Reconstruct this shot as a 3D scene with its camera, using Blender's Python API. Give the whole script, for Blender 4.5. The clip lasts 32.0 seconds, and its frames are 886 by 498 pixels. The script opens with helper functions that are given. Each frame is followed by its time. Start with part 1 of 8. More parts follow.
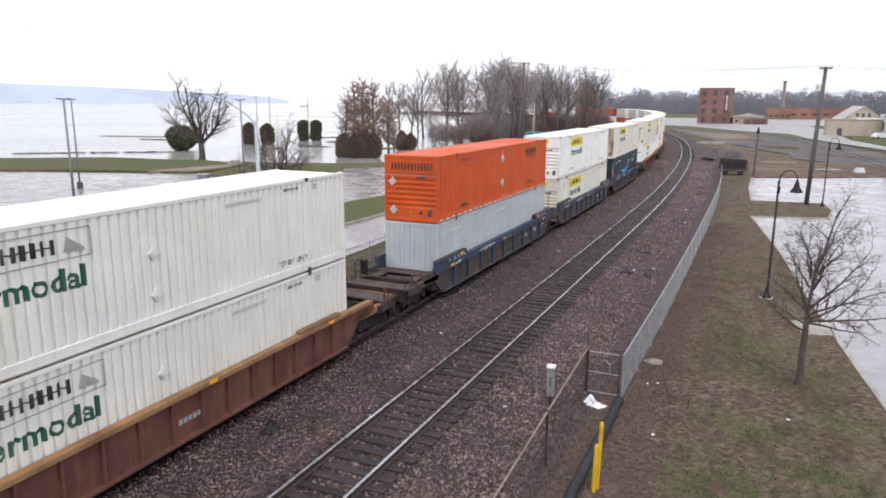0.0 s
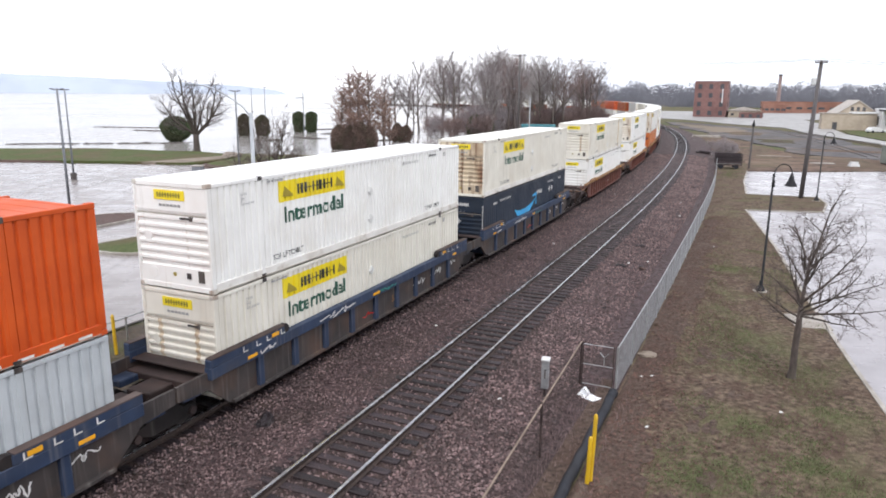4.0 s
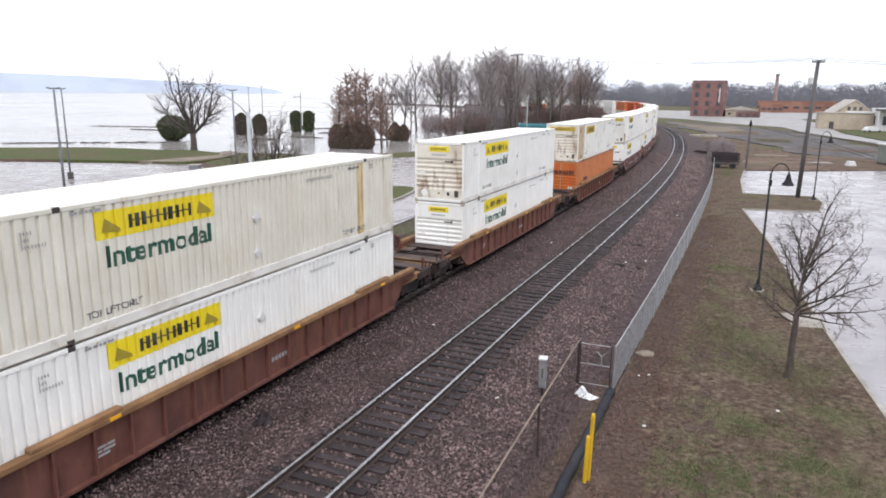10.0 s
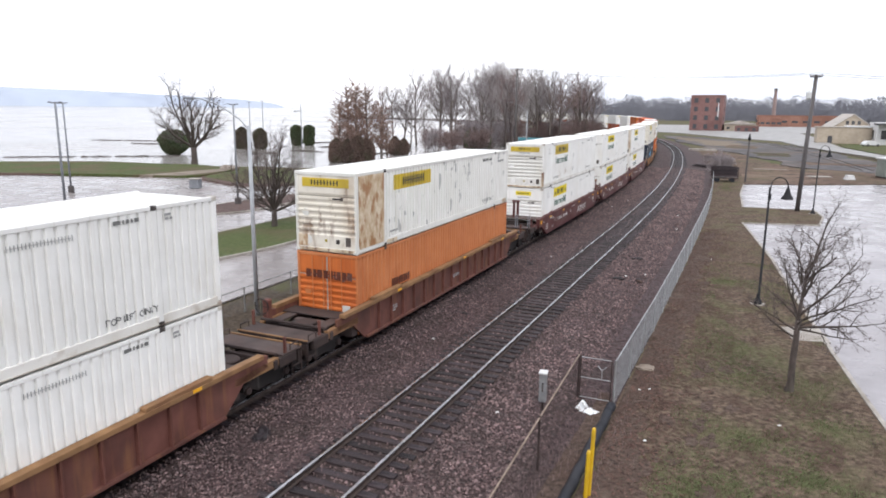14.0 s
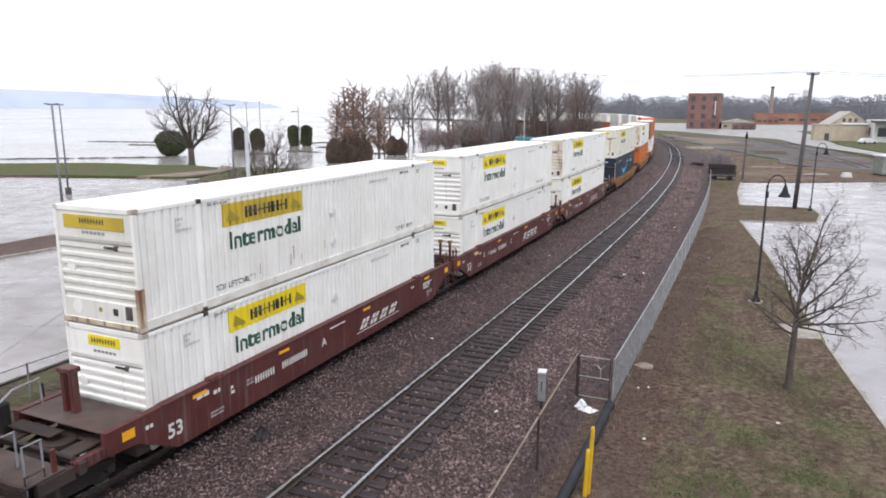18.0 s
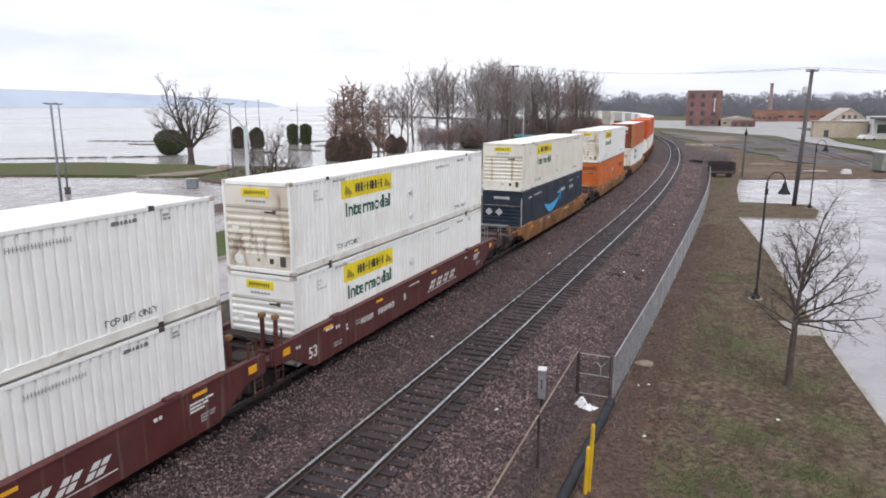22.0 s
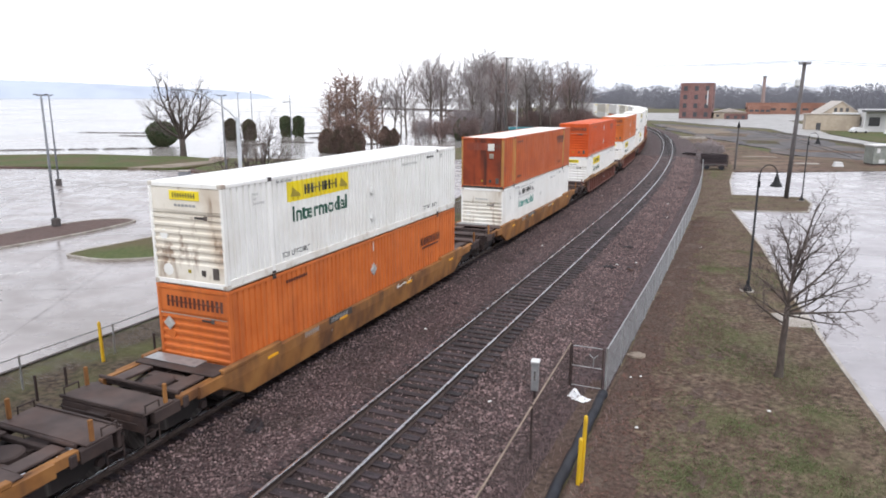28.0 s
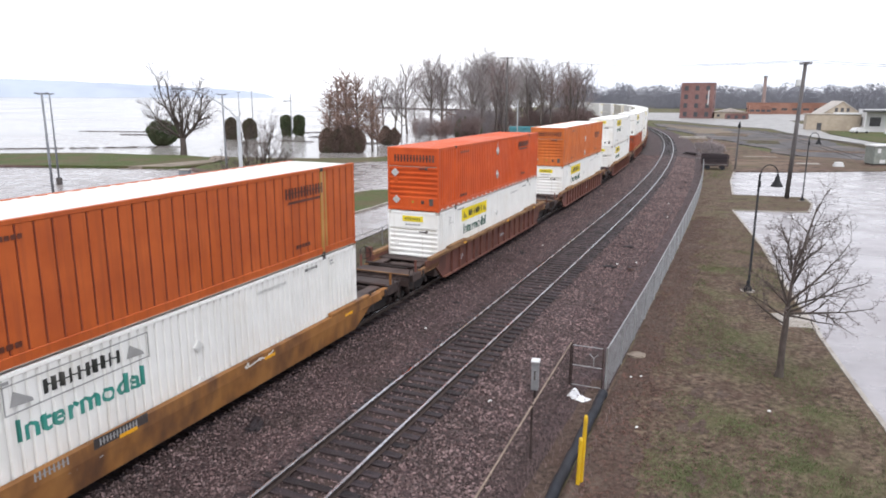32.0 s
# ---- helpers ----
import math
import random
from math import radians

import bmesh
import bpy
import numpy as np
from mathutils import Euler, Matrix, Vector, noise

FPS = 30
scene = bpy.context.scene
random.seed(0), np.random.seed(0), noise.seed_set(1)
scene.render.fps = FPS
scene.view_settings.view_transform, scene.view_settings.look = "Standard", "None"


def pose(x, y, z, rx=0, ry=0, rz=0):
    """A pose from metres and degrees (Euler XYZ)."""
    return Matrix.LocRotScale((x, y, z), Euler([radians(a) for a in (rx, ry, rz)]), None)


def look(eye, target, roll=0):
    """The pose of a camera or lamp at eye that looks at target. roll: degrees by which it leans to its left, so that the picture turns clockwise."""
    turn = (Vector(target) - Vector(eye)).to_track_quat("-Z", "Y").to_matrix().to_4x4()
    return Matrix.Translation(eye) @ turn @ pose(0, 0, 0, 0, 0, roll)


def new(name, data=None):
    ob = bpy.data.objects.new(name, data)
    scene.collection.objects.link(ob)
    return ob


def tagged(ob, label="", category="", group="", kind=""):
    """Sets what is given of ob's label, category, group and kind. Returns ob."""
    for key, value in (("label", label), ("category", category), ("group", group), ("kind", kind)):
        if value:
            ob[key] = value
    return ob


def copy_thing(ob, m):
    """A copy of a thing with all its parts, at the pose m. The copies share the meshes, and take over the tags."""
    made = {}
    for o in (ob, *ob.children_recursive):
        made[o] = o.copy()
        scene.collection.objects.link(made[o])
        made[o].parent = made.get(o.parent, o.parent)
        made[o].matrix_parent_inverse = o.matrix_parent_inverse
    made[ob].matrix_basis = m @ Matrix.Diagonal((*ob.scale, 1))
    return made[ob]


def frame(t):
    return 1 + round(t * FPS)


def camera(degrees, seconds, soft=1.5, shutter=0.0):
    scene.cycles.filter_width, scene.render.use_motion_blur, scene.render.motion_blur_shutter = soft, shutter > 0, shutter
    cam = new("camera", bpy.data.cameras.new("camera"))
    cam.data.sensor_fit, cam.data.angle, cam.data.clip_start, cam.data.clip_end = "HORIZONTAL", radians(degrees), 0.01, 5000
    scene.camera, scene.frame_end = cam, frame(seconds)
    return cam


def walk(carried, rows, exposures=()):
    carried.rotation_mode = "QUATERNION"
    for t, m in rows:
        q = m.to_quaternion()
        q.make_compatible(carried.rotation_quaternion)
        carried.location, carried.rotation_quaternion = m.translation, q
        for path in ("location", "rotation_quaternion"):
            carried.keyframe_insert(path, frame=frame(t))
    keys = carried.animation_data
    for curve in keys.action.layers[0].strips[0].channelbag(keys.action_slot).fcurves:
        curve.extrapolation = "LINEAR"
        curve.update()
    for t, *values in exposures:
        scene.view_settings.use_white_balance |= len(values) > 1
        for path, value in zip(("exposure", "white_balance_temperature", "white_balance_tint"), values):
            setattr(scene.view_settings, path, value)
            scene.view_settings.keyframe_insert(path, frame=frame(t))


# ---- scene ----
# A fixed stand on a footbridge over the line; only the camera's aim drifts.
cam = camera(65.13, 32.0, soft=1.8)
EYE = (13.887, -14.942, 8.510)


def aim(yaw, pitch, roll):
    return pose(*EYE, 90 + pitch, 0, -yaw) @ pose(0, 0, 0, 0, 0, roll)


walk(cam, [(t, aim(*a)) for t, *a in (
    (0, -24.74, -12.01, 0.18),
    (0.5, -24.74, -12.04, 0.20),
    (1, -24.70, -12.09, 0.22),
    (1.5, -24.69, -12.15, 0.28),
    (2, -24.61, -12.19, 0.28),
    (2.5, -24.55, -12.28, 0.40),
    (3, -24.45, -12.41, 0.39),
    (3.5, -24.37, -12.54, 0.40),
    (5.5, -24.35, -12.77, 0.73),
    (6, -24.31, -12.80, 0.85),
    (6.5, -24.26, -12.81, 0.85),
    (7, -24.25, -12.76, 0.80),
    (7.5, -24.23, -12.77, 0.70),
    (8, -24.22, -12.83, 0.76),
    (8.5, -24.22, -12.83, 0.75),
    (9, -24.16, -12.83, 0.76),
    (9.5, -24.13, -12.80, 0.98),
    (10, -24.13, -12.69, 0.48),
    (10.5, -24.10, -12.44, 0.45),
    (11, -24.05, -12.08, 0.51),
    (11.5, -24.05, -11.88, 0.45),
    (12, -24.05, -11.75, 0.58),
    (12.5, -24.08, -11.66, 0.52),
    (13, -24.11, -11.62, 0.48),
    (13.5, -24.09, -11.62, 0.53),
    (14, -24.13, -11.56, 0.49),
    (14.5, -24.11, -11.53, 0.42),
    (16.5, -24.01, -11.65, 0.36),
    (17, -24.01, -11.63, 0.35),
    (17.5, -24.01, -11.61, 0.25),
    (18, -23.97, -11.59, 0.19),
    (18.5, -23.96, -11.62, 0.20),
    (19, -23.98, -11.58, 0.35),
    (19.5, -23.99, -11.57, 0.35),
    (20, -24.02, -11.56, 0.21),
    (20.5, -23.99, -11.58, 0.23),
    (21, -24.02, -11.61, 0.16),
    (21.5, -23.98, -11.67, 0.08),
    (22, -23.95, -11.74, -0.02),
    (22.5, -23.93, -11.77, -0.00),
    (23, -23.91, -11.84, 0.04),
    (23.5, -23.93, -11.90, 0.33),
    (24, -23.91, -11.95, 0.49),
    (24.5, -23.84, -11.98, 0.45),
    (25, -23.76, -12.07, 0.43),
    (25.5, -23.70, -12.10, 0.47),
    (27.5, -23.40, -12.35, 0.45),
    (28, -23.39, -12.37, 0.10),
    (28.5, -23.41, -12.45, 0.04),
    (29, -23.42, -12.51, -0.04),
    (29.5, -23.37, -12.54, 0.27),
    (30, -23.30, -12.49, 0.05),
    (30.5, -23.31, -12.44, 0.12),
    (31, -23.34, -12.41, 0.24),
    (31.5, -23.36, -12.41, 0.26),
    (32, -23.42, -12.42, 0.20),
)], exposures=((0, 0.0), (1.2, 0.0), (2.2, 0.14), (3.4, 0.15), (6, 0.04), (8, 0.03), (18.2, 0.02), (19.2, -0.19), (24.2, -0.19), (25, 0.02), (28, 0.07), (32, 0.08)))

# ---- light: an overcast sky and a very soft sun ----
world = bpy.data.worlds.new("overcast")
scene.world = world
world.use_nodes = True
wn, wl = world.node_tree.nodes, world.node_tree.links
wn.clear()
sky = wn.new("ShaderNodeTexSky")
sky.sky_type, sky.sun_disc = "NISHITA", False
sky.sun_elevation, sky.sun_rotation = radians(48), radians(200)
sky_xyz = wn.new("ShaderNodeTexCoord")
cloud = wn.new("ShaderNodeTexNoise")
cloud.inputs["Scale"].default_value, cloud.inputs["Detail"].default_value = 2.2, 5
cloud_scale = wn.new("ShaderNodeMapping")
cloud_scale.inputs["Scale"].default_value = (1, 1, 5)
wl.new(sky_xyz.outputs["Generated"], cloud_scale.inputs["Vector"])
wl.new(cloud_scale.outputs["Vector"], cloud.inputs["Vector"])
cover = wn.new("ShaderNodeValToRGB")
cover.color_ramp.elements[0].position, cover.color_ramp.elements[0].color = 0.36, (8.9, 9.3, 10.6, 1)
cover.color_ramp.elements[1].position, cover.color_ramp.elements[1].color = 0.56, (12.4, 12.5, 13.2, 1)
wl.new(cloud.outputs["Fac"], cover.inputs["Fac"])
veil = wn.new("ShaderNodeMix")
veil.data_type, veil.inputs["Factor"].default_value = "RGBA", 0.9
wl.new(sky.outputs["Color"], veil.inputs[6])
wl.new(cover.outputs["Color"], veil.inputs[7])
back = wn.new("ShaderNodeBackground")
back.inputs["Strength"].default_value = 0.118
wl.new(veil.outputs[2], back.inputs["Color"])
wl.new(back.outputs[0], wn.new("ShaderNodeOutputWorld").inputs[0])
sun = new("sun", bpy.data.lights.new("sun", "SUN"))
sun.data.energy, sun.data.angle, sun.data.color = 1.4, radians(20), (1, 0.985, 0.97)
sun.matrix_world = look((40, -80, 130), (0, 0, 0))

# ---- materials ----
def surf(name, dark, light, grain=6.0, rough=(0.5, 0.8), bump=0.25, stain=None, stain_scale=0.4, amount=0.5,
         metal=0.0, own=True, stretch=(1, 1, 1), rand=0.0, spec=0.5, fine=4.0, edge=(0.45, 0.65), depth=0.02, lean=None):
    """A two-scale procedural surface: grain between two colours, stains over it, relief. own: in the thing's own space."""
    m = bpy.data.materials.new(name)
    m.use_nodes = True
    n, l = m.node_tree.nodes, m.node_tree.links
    shader = n["Principled BSDF"]
    coord = n.new("ShaderNodeTexCoord" if own else "ShaderNodeNewGeometry")
    place = coord.outputs["Object" if own else "Position"]
    mapping = n.new("ShaderNodeMapping")
    mapping.inputs["Scale"].default_value = stretch
    l.new(place, mapping.inputs["Vector"])

    def noise_of(scale, detail, vector):
        tex = n.new("ShaderNodeTexNoise")
        tex.inputs["Scale"].default_value, tex.inputs["Detail"].default_value = scale, detail
        l.new(vector, tex.inputs["Vector"])
        return tex.outputs["Fac"]

    base = noise_of(grain, 6, mapping.outputs["Vector"])
    ramp = n.new("ShaderNodeValToRGB")
    ramp.color_ramp.elements[0].position, ramp.color_ramp.elements[0].color = 0.32, (*dark, 1)
    ramp.color_ramp.elements[1].position, ramp.color_ramp.elements[1].color = 0.68, (*light, 1)
    l.new(base, ramp.inputs["Fac"])
    colour = ramp.outputs["Color"]
    if stain:
        patch = noise_of(stain_scale, 5, mapping.outputs["Vector"])
        cut = n.new("ShaderNodeMapRange")
        cut.inputs["From Min"].default_value, cut.inputs["From Max"].default_value = edge
        cut.inputs["To Max"].default_value = amount
        l.new(patch, cut.inputs["Value"])
        mix = n.new("ShaderNodeMix")
        mix.data_type = "RGBA"
        l.new(cut.outputs["Result"], mix.inputs["Factor"])
        l.new(colour, mix.inputs[6])
        mix.inputs[7].default_value = (*stain, 1)
        colour = mix.outputs[2]
    if lean:
        streak = n.new("ShaderNodeMapping")
        streak.inputs["Scale"].default_value = lean[1]
        l.new(place, streak.inputs["Vector"])
        run = noise_of(1.0, 4, streak.outputs["Vector"])
        cut = n.new("ShaderNodeMapRange")
        cut.inputs["From Min"].default_value, cut.inputs["From Max"].default_value = lean[3]
        cut.inputs["To Max"].default_value = lean[2]
        l.new(run, cut.inputs["Value"])
        mix = n.new("ShaderNodeMix")
        mix.data_type = "RGBA"
        l.new(cut.outputs["Result"], mix.inputs["Factor"])
        l.new(colour, mix.inputs[6])
        mix.inputs[7].default_value = (*lean[0], 1)
        colour = mix.outputs[2]
    if rand:
        info = n.new("ShaderNodeObjectInfo")
        span = n.new("ShaderNodeMapRange")
        span.inputs["To Min"].default_value, span.inputs["To Max"].default_value = 1 - rand, 1 + rand
        l.new(info.outputs["Random"], span.inputs["Value"])
        hsv = n.new("ShaderNodeHueSaturation")
        l.new(span.outputs["Result"], hsv.inputs["Value"])
        l.new(colour, hsv.inputs["Color"])
        colour = hsv.outputs["Color"]
    l.new(colour, shader.inputs["Base Color"])
    shine = n.new("ShaderNodeMapRange")
    shine.inputs["From Min"].default_value, shine.inputs["From Max"].default_value = 0.3, 0.7
    shine.inputs["To Min"].default_value, shine.inputs["To Max"].default_value = rough
    l.new(noise_of(grain * 0.37, 4, mapping.outputs["Vector"]), shine.inputs["Value"])
    l.new(shine.outputs["Result"], shader.inputs["Roughness"])
    shader.inputs["Metallic"].default_value = metal
    shader.inputs["Specular IOR Level"].default_value = spec
    if bump:
        relief = n.new("ShaderNodeBump")
        relief.inputs["Strength"].default_value, relief.inputs["Distance"].default_value = bump, depth
        l.new(noise_of(grain * fine, 3, mapping.outputs["Vector"]), relief.inputs["Height"])
        l.new(relief.outputs["Normal"], shader.inputs["Normal"])
    return m


RUST = (0.16, 0.07, 0.035)
GRIME = (0.30, 0.28, 0.25)
M = {}
# ground
M["land"] = surf("winter_grass", (0.075, 0.06, 0.035), (0.15, 0.125, 0.07), 3, (0.8, 1), 0.6, (0.06, 0.085, 0.025), 0.16, 0.75, own=False, spec=0.2, depth=0.05)
M["verge"] = surf("patchy_grass", (0.056, 0.04, 0.032), (0.21, 0.155, 0.114), 5.5, (0.85, 1), 0.9, (0.118, 0.124, 0.058), 0.5, 0.65, own=False, spec=0.12, depth=0.08, edge=(0.46, 0.7), lean=((0.075, 0.045, 0.037), (1.4, 1.0, 0.6), 0.65, (0.5, 0.66)))
M["lawn"] = surf("green_lawn", (0.055, 0.072, 0.027), (0.11, 0.128, 0.052), 4, (0.8, 1), 0.6, (0.115, 0.09, 0.055), 0.2, 0.8, own=False, spec=0.12, depth=0.05, edge=(0.44, 0.6))
M["soil"] = surf("bare_soil", (0.06, 0.042, 0.034), (0.19, 0.13, 0.1), 1.1, (0.8, 1), 0.8, (0.11, 0.095, 0.06), 0.16, 0.75, own=False, spec=0.12, depth=0.1, lean=((0.24, 0.17, 0.13), (0.1, 0.3, 1), 0.6, (0.55, 0.7)))
M["bark_mulch"] = surf("bark_mulch", (0.06, 0.035, 0.03), (0.14, 0.085, 0.07), 12, (0.7, 1), 0.8, (0.05, 0.03, 0.025), 1.0, 0.6, own=False, depth=0.04)
M["ballast"] = surf("wet_ballast", (0.021, 0.0138, 0.0152), (0.124, 0.084, 0.0845), 10, (0.45, 0.9), 1.0, (0.045, 0.034, 0.03), 0.5, 0.55, own=False, depth=0.06, fine=1.5, spec=0.12)
M["stone"] = surf("ballast_stone", (0.074, 0.0465, 0.046), (0.196, 0.1335, 0.13), 9, (0.4, 0.85), 0.3, (0.055, 0.038, 0.034), 0.55, 0.6, own=False)
stone_nodes, stone_links = M["stone"].node_tree.nodes, M["stone"].node_tree.links
island_tone = stone_nodes.new("ShaderNodeNewGeometry")
tone_span = stone_nodes.new("ShaderNodeMapRange")
tone_span.inputs["To Min"].default_value, tone_span.inputs["To Max"].default_value = 0.28, 1.95
tone = stone_nodes.new("ShaderNodeHueSaturation")
base_in = stone_nodes["Principled BSDF"].inputs["Base Color"]
stone_links.new(island_tone.outputs["Random Per Island"], tone_span.inputs["Value"])
stone_links.new(tone_span.outputs["Result"], tone.inputs["Value"])
stone_links.new(base_in.links[0].from_socket, tone.inputs["Color"])
stone_links.new(tone.outputs["Color"], base_in)
M["wet_concrete"] = surf("wet_concrete", (0.235, 0.21, 0.205), (0.31, 0.282, 0.275), 1.6, (0.1, 0.42), 0.05, (0.19, 0.168, 0.16), 0.09, 0.6, own=False, lean=((0.36, 0.33, 0.33), (0.05, 0.35, 1), 0.5, (0.45, 0.7)), spec=0.4)
M["road"] = surf("pale_concrete_road", (0.24, 0.23, 0.225), (0.32, 0.31, 0.3), 0.7, (0.35, 0.7), 0.05, (0.25, 0.24, 0.23), 0.06, 0.5, own=False)
# Lighter copy of wet_concrete: the town lot's grazing sky reflection is in the colour.
M["pale_concrete"] = surf("wet_concrete_with_painted_sheen", (0.25, 0.235, 0.245), (0.32, 0.3, 0.315), 1.6, (0.14, 0.42), 0.05, (0.21, 0.185, 0.19), 0.09, 0.6, own=False, lean=((0.37, 0.345, 0.36), (0.06, 0.3, 1), 0.5, (0.45, 0.7)), spec=0.5)
M["fouled"] = surf("fouled_ballast", (0.0145, 0.0098, 0.0106), (0.068, 0.0465, 0.0465), 14, (0.5, 0.9), 1.0, (0.09, 0.062, 0.05), 0.9, 0.55, own=False, depth=0.05, fine=1.5, spec=0.2)
M["cinder"] = surf("dark_cinder_and_weeds", (0.03, 0.023, 0.018), (0.115, 0.088, 0.064), 5, (0.7, 1), 0.8, (0.09, 0.095, 0.04), 0.5, 0.8, own=False, spec=0.12, depth=0.06)
M["joint"] = surf("dark_slab_joint", (0.11, 0.1, 0.095), (0.19, 0.17, 0.165), 3, (0.4, 0.8), 0, (0.24, 0.22, 0.21), 0.3, 0.8, own=False)
M["tan_path"] = surf("worn_gravel_path", (0.2, 0.165, 0.13), (0.29, 0.24, 0.2), 2, (0.7, 0.95), 0.3, (0.15, 0.12, 0.09), 0.4, 0.6, own=False, spec=0.2)
M["asphalt"] = surf("dark_asphalt", (0.055, 0.052, 0.056), (0.11, 0.1, 0.1), 0.6, (0.6, 0.9), 0.3, (0.15, 0.112, 0.088), 0.13, 0.7, own=False, spec=0.2, edge=(0.52, 0.64), lean=((0.2, 0.18, 0.17), (0.06, 0.3, 1), 0.6, (0.55, 0.68)))
M["kerb"] = surf("kerb_concrete", (0.3, 0.27, 0.24), (0.42, 0.39, 0.35), 3, (0.6, 0.9), 0.3, (0.2, 0.17, 0.14), 0.8, 0.6, own=False)
M["paint_line"] = surf("worn_line_paint", (0.55, 0.55, 0.53), (0.72, 0.72, 0.7), 9, (0.4, 0.7), 0.1, (0.36, 0.34, 0.33), 2.0, 0.7, own=False)
M["tie"] = surf("creosoted_timber", (0.0115, 0.0079, 0.0096), (0.036, 0.026, 0.0305), 9, (0.4, 0.72), 0.6, (0.068, 0.048, 0.047), 1.2, 0.4, stretch=(0.25, 1.5, 1.5), rand=0.45, spec=0.35)
M["railhead"] = surf("polished_rail", (0.42, 0.43, 0.46), (0.6, 0.61, 0.64), 5, (0.18, 0.34), 0.03, (0.3, 0.25, 0.22), 0.6, 0.3, metal=1.0, own=False)
M["railside"] = surf("rusty_rail", (0.028, 0.019, 0.017), (0.065, 0.042, 0.034), 12, (0.6, 0.9), 0.3, own=False)
# train
def paint(name, a, b, dirt=GRIME, amount=0.35, rough=(0.35, 0.6), streak=None, rand=0.03, metal=0.0):
    return surf(name, a, b, 1.3, rough, 0.04, dirt, 0.7, amount, metal=metal, rand=rand, edge=(0.5, 0.75), spec=0.35,
                lean=streak or (GRIME, (7, 7, 0.35), 0.3, (0.55, 0.8)))
M["white"] = paint("white_box_paint", (0.815, 0.81, 0.785), (0.88, 0.875, 0.85), (0.64, 0.59, 0.51), 0.34, streak=((0.42, 0.36, 0.28), (9, 9, 0.4), 0.42, (0.59, 0.8)), rand=0.05)
M["cream"] = paint("aged_cream_paint", (0.71, 0.68, 0.6), (0.79, 0.76, 0.68), (0.56, 0.5, 0.4), 0.45)
M["rusty_white"] = paint("rust_streaked_white_paint", (0.69, 0.66, 0.58), (0.77, 0.74, 0.66), (0.58, 0.5, 0.38), 0.45, streak=((0.34, 0.2, 0.08), (3.0, 3.0, 0.22), 0.6, (0.62, 0.78)))
M["golden_rust"] = paint("golden_rust_stain", (0.5, 0.36, 0.17), (0.7, 0.57, 0.36), (0.3, 0.16, 0.06), 0.8, streak=((0.24, 0.12, 0.04), (5, 5, 0.3), 0.8, (0.5, 0.66)))
M["rust_end"] = paint("heavily_rusted_panel", (0.55, 0.45, 0.32), (0.7, 0.6, 0.45), (0.2, 0.09, 0.04), 0.9, streak=((0.14, 0.06, 0.03), (4, 4, 0.5), 0.85, (0.52, 0.66)))
M["orange"] = paint("bright_orange_paint", (0.53, 0.072, 0.01), (0.63, 0.098, 0.015), (0.4, 0.06, 0.016), 0.4, streak=((0.35, 0.08, 0.03), (7, 7, 0.35), 0.4, (0.55, 0.8)))
M["old_orange"] = paint("faded_orange_paint", (0.53, 0.13, 0.026), (0.635, 0.172, 0.04), (0.36, 0.085, 0.028), 0.5, streak=((0.28, 0.09, 0.04), (7, 7, 0.35), 0.5, (0.5, 0.78)))
M["mid_orange"] = paint("weathered_orange_paint", (0.46, 0.1, 0.02), (0.56, 0.135, 0.03), (0.33, 0.07, 0.022), 0.5, streak=((0.26, 0.07, 0.03), (7, 7, 0.35), 0.5, (0.5, 0.78)))
M["red_orange"] = paint("deep_red_orange_paint", (0.36, 0.06, 0.015), (0.46, 0.088, 0.022), (0.22, 0.045, 0.018), 0.6, streak=((0.12, 0.03, 0.018), (4, 4, 0.25), 0.75, (0.5, 0.72)))
M["grey"] = paint("pale_grey_paint", (0.42, 0.45, 0.47), (0.5, 0.53, 0.55), (0.36, 0.36, 0.36), 0.5)
M["navy"] = paint("dark_navy_paint", (0.012, 0.02, 0.036), (0.022, 0.032, 0.052), (0.04, 0.045, 0.055), 0.4, streak=((0.07, 0.07, 0.075), (7, 7, 0.35), 0.3, (0.6, 0.8)))
M["brown_car"] = paint("rusty_brown_car_paint", (0.1, 0.036, 0.028), (0.172, 0.069, 0.053), (0.066, 0.037, 0.031), 0.7, (0.55, 0.85), ((0.22, 0.1, 0.045), (4, 4, 0.5), 0.6, (0.52, 0.72)), 0.12)
M["brown_top"] = paint("rust_yellowed_chord", (0.18, 0.098, 0.048), (0.31, 0.172, 0.08), (0.13, 0.06, 0.03), 0.8, (0.6, 0.9), (RUST, (1.5, 1.5, 1.5), 0.6, (0.5, 0.7)), 0.1)
M["dirty_deck"] = paint("grimy_deck_steel", (0.025, 0.0165, 0.016), (0.055, 0.038, 0.035), (0.094, 0.068, 0.06), 0.5, (0.65, 0.9), ((0.085, 0.05, 0.04), (1.5, 1.5, 1.5), 0.45, (0.5, 0.7)), 0.2)
M["deck_plate"] = paint("worn_deck_plate", (0.044, 0.03, 0.028), (0.086, 0.061, 0.055), (0.135, 0.097, 0.082), 0.6, (0.55, 0.85), ((0.1, 0.055, 0.042), (1.5, 1.5, 1.5), 0.45, (0.5, 0.7)), 0.25)
M["black_steel"] = paint("black_running_gear", (0.008, 0.007, 0.007), (0.024, 0.019, 0.019), (0.045, 0.03, 0.025), 0.5, (0.5, 0.9), rand=0.2)
M["tan_car"] = paint("golden_tan_car_paint", (0.245, 0.104, 0.03), (0.35, 0.162, 0.05), (0.12, 0.052, 0.026), 0.8, (0.5, 0.8), ((0.075, 0.038, 0.026), (1.6, 1.6, 0.7), 0.75, (0.46, 0.7)), 0.08)
